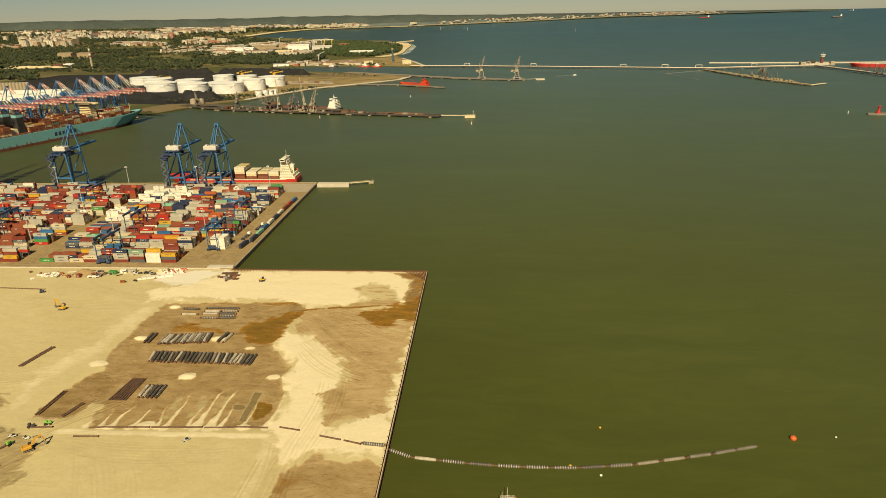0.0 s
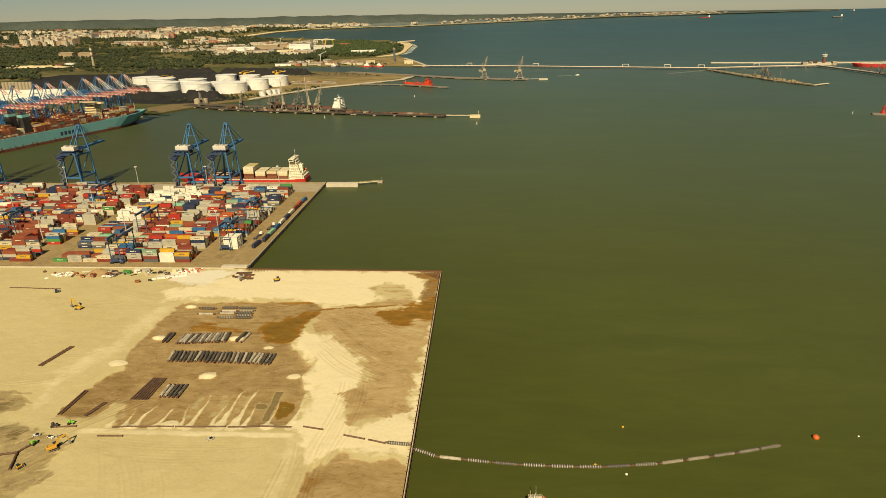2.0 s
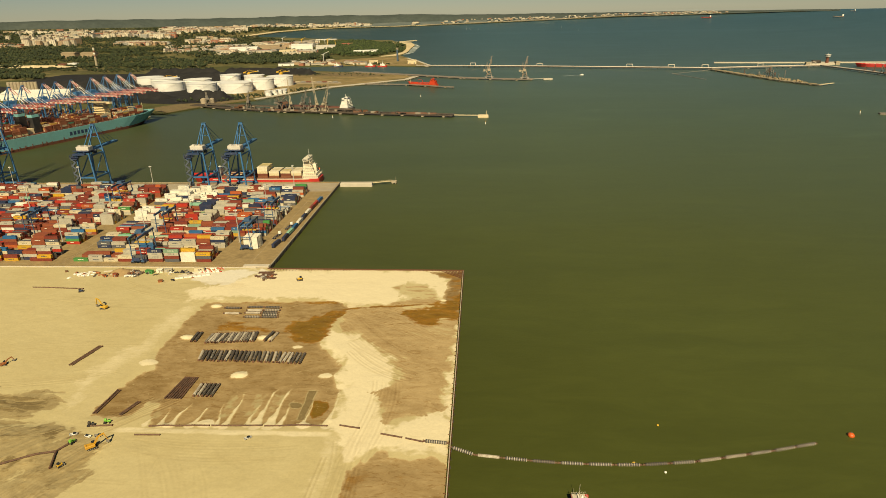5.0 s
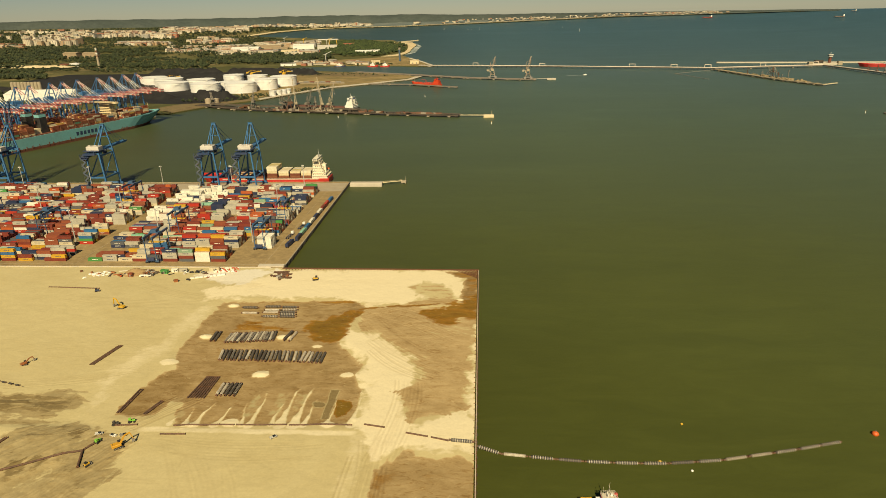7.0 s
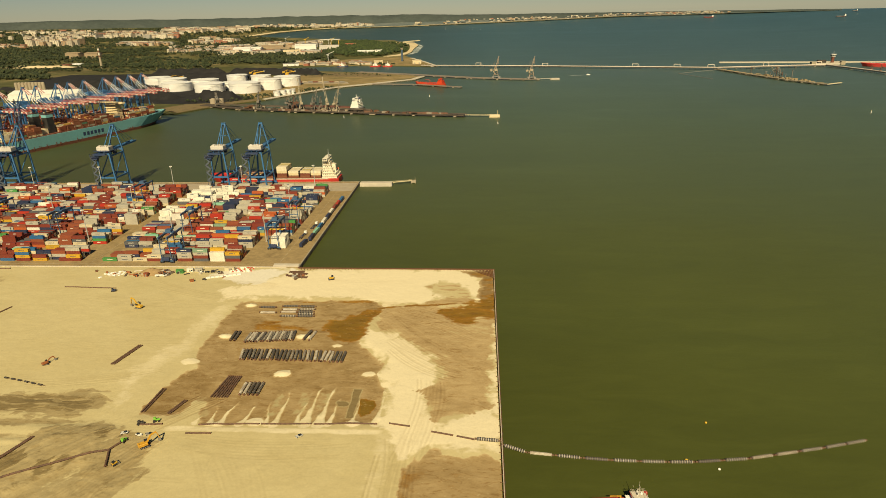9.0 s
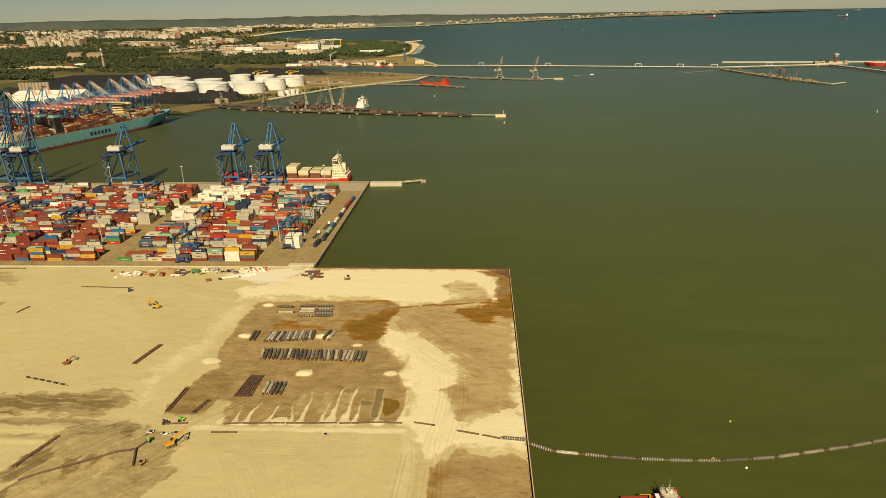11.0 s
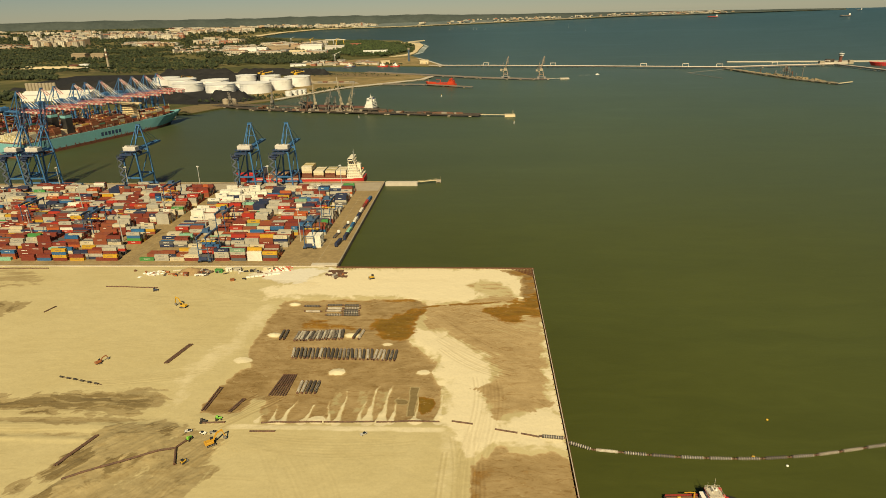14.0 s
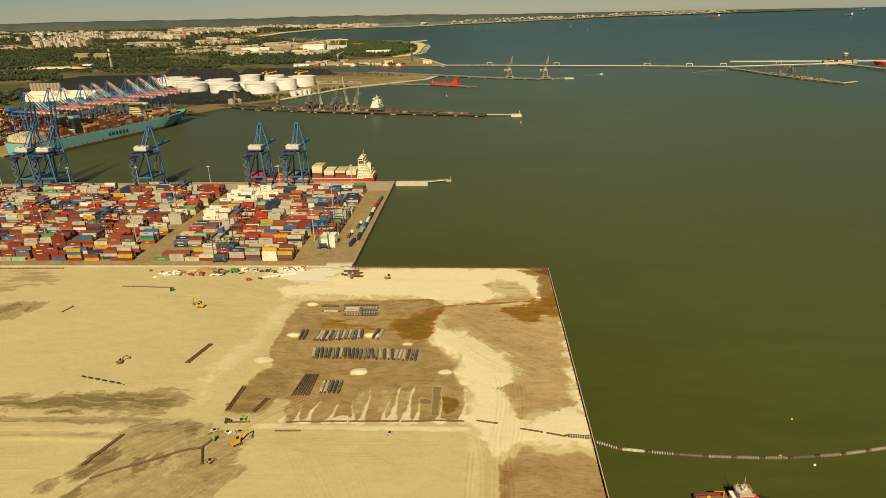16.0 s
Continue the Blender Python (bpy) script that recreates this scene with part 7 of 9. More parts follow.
land("surf", M_SURF, [(-372, 2640), (-346, 2690), (-332, 2840), (-344, 3100), (-352, 3400), (-405, 3700), (-452, 3850), (-394, 3512), (-380, 3100), (-364, 2832), (-368, 2700)], "white surf breaking along the spit", "water", z=0.35, skirt=0.3, sub=40)
groyne = Shape()
groyne.beam(far(-640, 3800, 2.0), far(-455, 4230, 2.0), 14, 4)
solo("groyne", groyne, M_BEACH, "thin pale groyne running out from the spit", "groyne", kind="structure")
land("far_coast", M_FARCOAST, [(-1900, 8850), (-1267, 9110), (-780, 9500), (440, 10980), (1612, 12820), (3213, 15330), (4772, 16180), (7752, 18550), (12775, 23830), (13400, 29000), (-1900, 29000)], "wooded coast across the bay, tinted with haze", "ground", z=9.0, skirt=2.0)
land("meadow", M_DRYGRASS, [(-600, 2030), (-490, 2035), (-330, 1990), (-188, 1932), (-245, 2180), (-315, 2385), (-450, 2470), (-640, 2330)], "dry brown grass on the point", "ground", z=2.9, skirt=2.0)
M_RUBBLE = ground_material("stony_brown_ground", [(0.10, 0.075, 0.035), (0.20, 0.145, 0.07), (0.13, 0.11, 0.05)], 0.05)
land("works_ground", M_DRYGRASS, [(-560, 1060), (-474, 1160), (-410, 1275), (-330, 1350), (-212, 1470), (-190, 1545), (-255, 1610), (-420, 1720), (-640, 1740), (-700, 1250)], "dry brown works ground by the tanks", "ground", z=2.8, skirt=2.0)
land("bank_stones", M_PALE, [(-524, 1036), (-470, 1150), (-406, 1268), (-323, 1342), (-205, 1465), (-184, 1549), (-205, 1545), (-222, 1468), (-340, 1356), (-424, 1278), (-486, 1158), (-536, 1050)],
     "pale stone bank along the shore", "shore", z=3.3, skirt=4.5)
land("bank_stones", M_PALE, [(-185, 1925), (-172, 1950), (-240, 2180), (-310, 2390), (-322, 2386), (-252, 2178), (-186, 1955), (-198, 1930)], "pale stone revetment round the point", "shore", z=3.6, skirt=4.5)
land("shore_rubble", M_RUBBLE, [(-648, 840), (-618, 912), (-590, 964), (-526, 1036), (-560, 1046), (-630, 985), (-690, 975), (-720, 900)], "brown stony shore with rubble and weeds", "shore", z=3.0, skirt=4.0)
land("bare_ground", M_RUBBLE, [(-600, 1740), (-420, 1700), (-300, 1610), (-330, 1560), (-560, 1600), (-660, 1660)], "bare brown trampled ground on the works", "ground", z=3.05, skirt=2.0)
land("coal_yard", M_COAL, [(-1190, 1180), (-1050, 1060), (-700, 975), (-600, 985), (-560, 1050), (-640, 1150), (-700, 1400), (-720, 1660), (-1100, 1780), (-1500, 1800), (-1500, 1560)], "black coal storage yard", "ground", z=2.9, skirt=2.0)
land("verge", M_PASTURE, [(-2600, 1990), (-1700, 1880), (-940, 1790), (-1000, 1960), (-1700, 2060), (-2700, 2210)], "strip of dry grass and tracks behind the coal yard", "ground", z=2.8, skirt=2.0)
land("rail_yard", M_CONC, [(-750, 1410), (-390, 1372), (-405, 1420), (-760, 1470)], "pale gravel rail sidings by the tanks", "ground", z=3.1, skirt=2.0)
train = thing("freight_train", (0, 0, 0), "row of brown and grey freight wagons on the sidings", "train")
for i in range(21):
    x, y = -742 + i * 16.4, 1436 - i * 1.9
    part("wagon", Shape().box(-7, -1.4, 0.9, 7, 1.4, 4.0, c=0.15).box(-5.5, -1.0, 0, -3.5, 1.0, 0.9).box(3.5, -1.0, 0, 5.5, 1.0, 0.9), (M_BOOT, M_CONC, M_STEEL)[i % 3], train, at=pose(x, y, 3.2, 0, 0, -6.6))


# wooded hills behind the coast
def hills():
    s = Shape()
    n = 120
    pts, seed = [], 5
    line = [(-30000, 9000), (-16000, 11000), (-9000, 12500), (-5200, 12000), (-3400, 11200), (-2000, 11600), (-200, 12500), (1680, 13300), (3280, 15600), (4850, 16550), (7830, 18950), (12790, 23980)]
    seg = []
    for (ax, ay), (bx, by) in zip(line[:-1], line[1:]):
        for i in range(14):
            u = i / 14
            seg.append((ax + (bx - ax) * u, ay + (by - ay) * u))
    seg.append(line[-1])
    X = np.array([p[0] for p in seg])
    Y = np.array([p[1] for p in seg])
    hn = vnoise(X, Y * 0.3, 1700, 41, 5, 0.55)
    rows = []
    for k, (push, up) in enumerate(((0.0, 0.0), (0.06, 0.35), (0.13, 0.62), (0.2, 0.8), (0.34, 1.0), (0.6, 0.9))):
        row = []
        for i, (x, y) in enumerate(seg):
            dx, dy = x - EYE[0], y - EYE[1]
            f = min(1.0, max(0.0, (4500 - x) / 7000)) * 0.75 + 0.25
            f *= min(1.0, max(0.12, (13300 - x) / 4000))
            hh = (138 + 34 * hn[i]) * f * up + (7 * math.sin(i * 1.7 + k * 2.1) + 7 * math.sin(i * 0.63 + k)) * f * up
            row.append(far(x + dx * push, y + dy * push, 4 + hh + min(0.0, rise(x + dx * push, y + dy * push) if x > 4500 else 0.0)))
        rows.append(row)
    m = len(seg)
    for r_ in rows:
        s.v.extend(r_)
    for k in range(len(rows) - 1):
        for i in range(m - 1):
            s.f.append((k * m + i, k * m + i + 1, (k + 1) * m + i + 1, (k + 1) * m + i))
            s.m.append(0)
    solo("wooded_hills", s, M_HILL, "low dark wooded hills behind the coast", "hills", kind="structure", smooth=True)


hills()

# ---- oil storage tanks ----
M_TANK = paint("white_tank_paint", (0.80, 0.775, 0.71), 0.5, var=0.18, scale=0.25, dirt=(0.45, 0.38, 0.28))


def tank(x, y, r_, h):
    t = thing("storage_tank", fpose(x, y, 2.9), "large white steel oil storage tank with wind girders", "tank", "storage tanks")
    s = Shape()
    s.tube((0, 0, 0), (0, 0, h), r_, n=40)
    s.tube((0, 0, h), (0, 0, h + r_ * 0.06), r_, r_ * 0.1, n=40)
    part("shell", s, M_TANK, t)
    for k in (0.22, 0.4, 0.58, 0.76, 0.985):
        s = Shape()
        s.tube((0, 0, h * k), (0, 0, h * k + 0.45), r_ + (0.9 if k > 0.7 else 0.35), n=40)
        part("wind_girder", s, M_TANK, t)
    s = Shape()
    for i in range(22):
        a0 = -1.9 + i * 0.06
        s.beam(((r_ + 0.6) * math.cos(a0), (r_ + 0.6) * math.sin(a0), h * i / 22), ((r_ + 0.6) * math.cos(a0 + 0.06), (r_ + 0.6) * math.sin(a0 + 0.06), h * (i + 1) / 22), 1.0, 0.5)
    part("stair", s, M_TANK, t)


for x, y, r_, h in ((-919, 1391, 40, 20), (-844, 1262, 40, 21), (-794, 1330, 38, 22), (-737, 1225, 39, 21.5), (-700, 1290, 26, 18), (-766, 1502, 31, 18), (-631, 1199, 40.5, 25), (-681, 1474, 30, 18), (-583, 1263, 30, 27), (-561, 1348, 36.5, 26),
                    (-990, 1440, 38, 20), (-517, 1106, 8, 12), (-507, 1126, 6.8, 11.5), (-498, 1138, 6.8, 11.5), (-490, 1150, 6.8, 11.5)):
    tank(x, y, r_, h)
M_OCHRETANK = paint("weathered_buff_tank_paint", (0.42, 0.34, 0.23), 0.6, var=0.3, scale=0.4)
for x, y, r_, h, m in ((-1722, 2200, 22, 14, M_TANK), (-1768, 2195, 20, 12, M_BOOT), (-626, 976, 7, 11, M_OCHRETANK), (-607, 975, 7, 11, M_OCHRETANK)):
    solo("round_tank", Shape().tube((0, 0, 0), (0, 0, h), r_, n=28).tube((0, 0, h), (0, 0, h + 2), r_, r_ * 0.2, n=28), m, "single round storage tank", "tank", at=fpose(x, y, 2.4))


# coal heaps with slumped crests
def heap(x, y, L, W, H, yaw, mat=None, seed=1, name="coal_heap", label="long black coal heap with a slumped crest", cat="heap"):
    s, r = Shape(), random.Random(seed)
    n, m = 22, 9
    for i in range(n + 1):
        u = i / n
        f = min(1, u / 0.12, (1 - u) / 0.12) if L > 60 else math.sin(math.pi * u) ** 0.8
        hh = H * f * (0.8 + 0.3 * r.random())
        for j in range(m + 1):
            v = j / m * 2 - 1
            zz = hh * max(0, 1 - abs(v)) ** 0.9
            s.v.append(((u - 0.5) * L, v * W / 2 * (0.85 + 0.2 * r.random()), zz))
    for i in range(n):
        for j in range(m):
            a = i * (m + 1) + j
            s.f.append((a, a + m + 1, a + m + 2, a + 1))
            s.m.append(0)
    solo(name, s, mat or M_COAL, label, cat, at=fpose(x, y, 2.8, yaw) if mat is None or x < -400 else pose(x, y, sand_z(x, y) - 0.1, 0, 0, yaw), smooth=True)


for i, (x, y, L, W, H, yaw) in enumerate(((-650, 1066, 110, 60, 21, -16), (-860, 1110, 220, 60, 18, -18), (-930, 1030, 200, 50, 16, -12), (-880, 1560, 330, 90, 22, -12), (-760, 1720, 260, 80, 24, -10), (-1150, 1400, 300, 90, 20, -8),
                                          (-1250, 1250, 260, 70, 18, -8), (-620, 1700, 160, 60, 20, -20), (-1010, 1700, 300, 80, 26, -8))):
    heap(x, y, L, W, H, yaw, seed=i + 2)
for x, y, yaw in ((-760, 1640, 20), (-650, 1640, -15), (-970, 1500, 10)):
    t = thing("bucket_wheel_reclaimer", pose(x, y, 3, 0, 0, yaw) @ Matrix.Scale(0.68, 4), "yellow coal stacker reclaimer with a long boom", "reclaimer", "reclaimers")
    part("portal", Shape().box(-7, -6, 0, 7, 6, 14, c=0.5), M_YELLOW, t)
    part("boom", Shape().beam((-4, 0, 15), (46, 0, 22), 2.4, 3.2), M_YELLOW, t)
    part("counterweight", Shape().box(-24, -4, 14, -12, 4, 20, c=0.5).beam((-20, 0, 18), (0, 0, 26), 1.6).beam((0, 0, 14), (0, 0, 28), 1.6).beam((0, 0, 28), (40, 0, 22), 0.7), M_YELLOW, t)
    part("bucket_wheel", Shape().tube((46, -1, 22), (46, 1, 22), 4.5, n=14), M_STEEL, t)

# ---- woods: crowns as lumpy clusters of small leaf clumps ----
M_LEAF = islands("tree_crowns", [(3, (0.016, 0.024, 0.007)), (3, (0.025, 0.036, 0.010)), (3, (0.036, 0.048, 0.013)), (2, (0.054, 0.062, 0.020))], 0.9)
# crowns brightened in colour to look sunlit on the spit
M_SUNLEAF = islands("sunlit_green_crowns", [(3, (0.028, 0.044, 0.010)), (3, (0.041, 0.061, 0.013)), (2, (0.057, 0.078, 0.018)), (1, (0.024, 0.034, 0.010))], 0.9)
ICO = [(0, 0, 1), (0.894, 0, 0.447), (0.276, 0.851, 0.447), (-0.724, 0.526, 0.447), (-0.724, -0.526, 0.447), (0.276, -0.851, 0.447), (0.724, 0.526, -0.447), (-0.276, 0.851, -0.447), (-0.894, 0, -0.447), (-0.276, -0.851, -0.447), (0.724, -0.526, -0.447)]
ICOF = [(0, 1, 2), (0, 2, 3), (0, 3, 4), (0, 4, 5), (0, 5, 1), (1, 6, 2), (2, 7, 3), (3, 8, 4), (4, 9, 5), (5, 10, 1), (6, 7, 2), (7, 8, 3), (8, 9, 4), (9, 10, 5), (10, 6, 1)]


def woods(name, poly, count, size, seed, label, leaf=None):
    s, r = Shape(), random.Random(seed)
    P = np.array([(p[0], p[1]) for p in poly])
    x0, y0, x1, y1 = P[:, 0].min(), P[:, 1].min(), P[:, 0].max(), P[:, 1].max()
    rs = np.random.RandomState(seed)
    xs, ys = rs.uniform(x0, x1, count * 4), rs.uniform(y0, y1, count * 4)
    ok = (poly_dist(xs, ys, poly) > 0) & (vnoise(xs, ys, 230, seed, 4) > -0.35)
    xs, ys = xs[ok][:count], ys[ok][:count]
    for x, y in zip(xs, ys):
        k = shrink(x, y)
        c = far(x, y, 2.0)
        big = size * r.uniform(0.7, 1.35)
        for j in range(4):
            rr = big * r.uniform(0.22, 0.46)
            ox, oy, oz = r.uniform(-0.5, 0.5) * big, r.uniform(-0.5, 0.5) * big, big * r.uniform(0.45, 0.95)
            vs = [(c[0] + k * (ox + rr * a * r.uniform(0.75, 1.2)), c[1] + k * (oy + rr * b * r.uniform(0.75, 1.2)), c[2] + k * (oz + rr * d * r.uniform(0.7, 1.15))) for a, b, d in ICO]
            s.add(vs, ICOF)
    solo(name, s, leaf or M_LEAF, label, "trees", kind="stuff")


woods("wood", [(-2680, 2330), (-1040, 2130), (-900, 2220), (-640, 2330), (-800, 2960), (-1500, 3380), (-4220, 4170), (-4000, 3000)], 5200, 11, 3, "dense dark green woods behind the port")
woods("wood", [(-770, 2690), (-480, 2580), (-430, 2840), (-460, 3080), (-530, 3400), (-620, 3700), (-700, 4000), (-900, 4250), (-1050, 4100), (-900, 3300)], 2000, 12, 4, "green wood on the spit", M_SUNLEAF)
woods("wood", [(-4050, 3990), (-1320, 3210), (-1150, 3900), (-2100, 5550), (-2300, 5750), (-7750, 8150)], 3600, 13, 5, "scattered woods among the town")
woods("wood", [(-1940, 1700), (-1460, 1630), (-1640, 1880), (-2190, 1960)], 420, 11, 6, "row of trees beyond the coal yard")
woods("wood", [(-2370, 2210), (-1100, 2020), (-1000, 2080), (-1100, 2180), (-2520, 2360)], 800, 10, 9, "trees along the railway")
woods("wood", [(-880, 2080), (-660, 2060), (-640, 2330), (-820, 2960), (-1140, 3060), (-1050, 2300)], 1100, 11, 10, "wood beside the port channel")
woods("wood", [(-5600, 6600), (-2600, 5900), (-2560, 7200), (-2450, 8400), (-2300, 8800), (-4500, 11000), (-12000, 12300)], 2600, 20, 7, "far woods along the bay")
woods("wood", [(-1500, 1015), (-1050, 1020), (-1100, 1070), (-1500, 1300)], 260, 12, 8, "trees along the terminal fence")
woods("wood", [(-640, 2560), (-500, 2540), (-425, 2640), (-398, 2840), (-410, 3090), (-450, 3460), (-515, 3740), (-600, 3900), (-760, 3700), (-800, 2900)], 1000, 10, 24, "bright green wood behind the beach", M_SUNLEAF)
woods("wood", [(-720, 1010), (-610, 985), (-545, 1060), (-480, 1150), (-410, 1270), (-440, 1290), (-560, 1120), (-700, 1050)], 130, 5, 25, "low scrub along the stony shore")
woods("wood", [(-640, 1700), (-420, 1690), (-250, 1590), (-300, 1560), (-640, 1640)], 60, 4, 26, "low scrub on the works ground")
woods("wood", [(-2600, 2000), (-1700, 1890), (-960, 1800), (-1000, 1950), (-1700, 2050), (-2650, 2190)], 620, 8, 27, "scattered bushes on the verge")
woods("wood", [(-560, 2040), (-330, 1998), (-360, 2080), (-560, 2120)], 40, 6, 14, "low bushes on the point")

# ---- town ----
M_TOWN = islands("town_walls", [(5, (0.56, 0.49, 0.36)), (4, (0.66, 0.59, 0.45)), (3, (0.44, 0.38, 0.28)), (3, (0.42, 0.29, 0.17)), (2, (0.34, 0.33, 0.29)), (1, (0.36, 0.14, 0.08))], 0.85)
M_LOGGIA = islands("shaded_loggias", [(3, (0.30, 0.26, 0.20)), (2, (0.20, 0.18, 0.15)), (2, (0.40, 0.33, 0.22))], 0.8)
M_ROOFS = islands("town_roofs", [(3, (0.30, 0.145, 0.085)), (3, (0.27, 0.24, 0.20)), (4, (0.50, 0.47, 0.41))], 0.85)


def block(s, g, x, y, L, W, H, yaw, storeys, rr, lift=0.0):
    """A building with window bands in s and roof in g."""
    k = shrink(x, y)
    c = Vector(far(x, y, 2.0 + lift))
    R = Matrix.Translation(c) @ pose(0, 0, 0, 0, 0, yaw)

    def put(sh, x0, y0, z0, x1, y1, z1, mi=0):
        vs = [tuple(R @ (Vector(p) * k)) for p in ((x0, y0, z0), (x1, y0, z0), (x1, y1, z0), (x0, y1, z0), (x0, y0, z1), (x1, y0, z1), (x1, y1, z1), (x0, y1, z1))]
        sh.add(vs, [(0, 3, 2, 1), (4, 5, 6, 7), (0, 1, 5, 4), (1, 2, 6, 5), (2, 3, 7, 6), (3, 0, 4, 7)], mi)

    put(s, -L / 2, -W / 2, 0, L / 2, W / 2, H)
    if storeys > 3:
        n = max(2, int(L / 16))
        for i in range(n):
            a = -L / 2 + (i + 0.28) * L / n
            put(g, a, -W / 2 - 0.25, 3, a + L / n * 0.22, -W / 2 + 0.1, H - 2, 1)
    put(g, -L / 2 - 0.5, -W / 2 - 0.5, H, L / 2 + 0.5, W / 2 + 0.5, H + 1.2)


TOWN = thing("distant_town", (0, 0, 0), "pale apartment blocks and red-roofed houses of a distant town", "town", kind="stuff")
r = random.Random(77)
s, g = Shape(), Shape()


def scatter(n, poly, Lr, Wr, Hr, sd, lift=0.0):
    P = np.array(poly)
    rs = np.random.RandomState(sd)
    xs, ys = rs.uniform(P[:, 0].min(), P[:, 0].max(), n * 5), rs.uniform(P[:, 1].min(), P[:, 1].max(), n * 5)
    ok = (poly_dist(xs, ys, poly) > 0) & (vnoise(xs, ys, 420, sd, 3) > -0.15)
    for x, y in list(zip(xs[ok], ys[ok]))[:n]:
        H = r.uniform(*Hr)
        block(s, g, x, y, r.uniform(*Lr), r.uniform(*Wr), H, r.choice((-12, -12, 5, 78, 30)), int(H / 3), r, r.uniform(0, lift))


scatter(420, [(-6100, 6440), (-3420, 5370), (-5520, 9040), (-11320, 12450)], (40, 150), (16, 28), (18, 46), 11)
scatter(60, [(-3450, 4320), (-2930, 4150), (-3670, 5350), (-4370, 5620)], (28, 70), (16, 24), (34, 56), 12)
scatter(240, [(-3700, 5860), (-2830, 5480), (-3950, 7890), (-5300, 8660)], (40, 130), (16, 28), (16, 42), 13)
scatter(40, [(-2810, 4270), (-2220, 4070), (-2410, 4470), (-3070, 4710)], (70, 150), (14, 22), (16, 22), 20)
scatter(190, [(-4160, 8010), (-2900, 7290), (-3780, 9700), (-5590, 10980)], (80, 280), (20, 34), (20, 46), 21)
scatter(80, [(-2410, 4380), (-1760, 4150), (-2080, 5050), (-2900, 5390)], (40, 120), (14, 26), (14, 32), 22)
scatter(90, [(-1780, 3130), (-1410, 3030), (-1690, 3750), (-2140, 3900)], (18, 40), (10, 16), (9, 15), 23)
scatter(150, [(-1370, 2840), (-830, 2700), (-1170, 4110), (-1980, 4400)], (25, 100), (14, 40), (8, 22), 14)
scatter(40, [(-4190, 4240), (-3170, 3940), (-3670, 4640), (-4900, 5060)], (50, 130), (14, 26), (9, 18), 24)
scatter(240, [(-2400, 9100), (-1300, 9450), (-900, 9800), (-2400, 11000), (-4200, 10300)], (24, 110), (20, 40), (8, 30), 16, 30)
scatter(260, [(-600, 9900), (300, 10850), (1500, 12700), (2600, 14500), (1800, 14500), (-300, 11600)], (20, 60), (20, 40), (8, 20), 17, 50)
scatter(420, [(2500, 14400), (3250, 15300), (4800, 16250), (6600, 17700), (6500, 18300), (4700, 16900), (3100, 16000)], (22, 75), (24, 50), (8, 26), 18, 60)
scatter(46, [(-800, 2030), (-560, 2035), (-440, 2060), (-500, 2200), (-900, 2300)], (16, 50), (10, 22), (5, 10), 19)
part("blocks", s, M_TOWN, TOWN)
part("roofs_and_windows", g, [M_ROOFS, M_LOGGIA], TOWN)
M_REDHALL = paint("faded_red_cladding", (0.34, 0.11, 0.06), 0.7, var=0.3, scale=0.2)
M_OCHRE = paint("weathered_ochre_cladding", (0.36, 0.265, 0.155), 0.75, var=0.3, scale=0.1)
shed(-2112, 2790, 78, 40, 26, -6, M_OCHRE, M_OCHRE, label="huge ochre boiler hall of a power station")
shed(-1992, 2762, 74, 40, 26, -6, M_OCHRE, M_OCHRE, label="huge ochre boiler hall of a power station")
shed(-1290, 3060, 150, 60, 22, 4, M_WHITE, M_WHITE)
shed(-985, 2860, 90, 40, 16, 8, M_CREAM, M_CREAM)
shed(-560, 2740, 120, 40, 14, 10, M_WHITE, M_WHITE)
shed(-760, 2060, 60, 24, 9, 20, M_WHITE, M_STEEL)
shed(-420, 2110, 34, 24, 9, 12, M_CREAM, M_CREAM)
shed(-262, 2070, 34, 22, 12, 12, M_CREAM, M_CREAM)
ch = thing("chimney", fpose(-1562, 2106, 2.2), "tall pale power-station chimney with red bands", "chimney")
part("shaft", Shape().tube((0, 0, 0), (0, 0, 80), 5.0, 3.4, n=16), M_CONC, ch)
for k in range(4):
    z = 45 + k * 9
    part("painted_band", Shape().tube((0, 0, z), (0, 0, z + 4.5), 5.0 - 1.6 * z / 80 + 0.15, 5.0 - 1.6 * (z + 4.5) / 80 + 0.15, n=16), M_WHITE if k % 2 else M_BOOT, ch)
heap(-1930, 2190, 420, 60, 10, -4, M_BEACH, 30, "sand_heap", "long pale heap of stored bulk material", "heap")
M_SLATE = paint("slate_blue_cladding", (0.05, 0.09, 0.14), 0.5, var=0.2, scale=0.3)
tw2 = thing("control_tower", fpose(-335, 2205, 2.8), "slim blue-grey port control tower on the point", "tower")
part("shaft", Shape().box(-3.6, -3.6, 0, 3.6, 3.6, 46, c=0.6), M_SLATE, tw2)
part("lookout", Shape().tube((0, 0, 46), (0, 0, 53), 4.6, 6.5, n=10), M_CONC, tw2)

# vessels far out in the bay
for x, y, L, D, hm in ((4150, 11700, 170, 10, M_RED), (5600, 10100, 150, 9, M_STEEL), (9800, 17500, 130, 9, M_STEEL)):
    k = shrink(x, y)
    m = Matrix.Translation(far(x, y, 0)) @ pose(0, 0, 0, 0, 0, 86) @ Matrix.Scale(k, 4)
    t = thing("cargo_ship", (0, 0, 0), "cargo ship at anchor far out in the bay", "ship", "ships at anchor")
    t.matrix_basis = m
    ship_hull(t, L, 30, D, hm, M_BOOT, 2.0)
    part("accommodation", Shape().box(-13, L * 0.06, D, 13, L * 0.06 + 20, D + 26, c=0.5), M_WHITE, t)
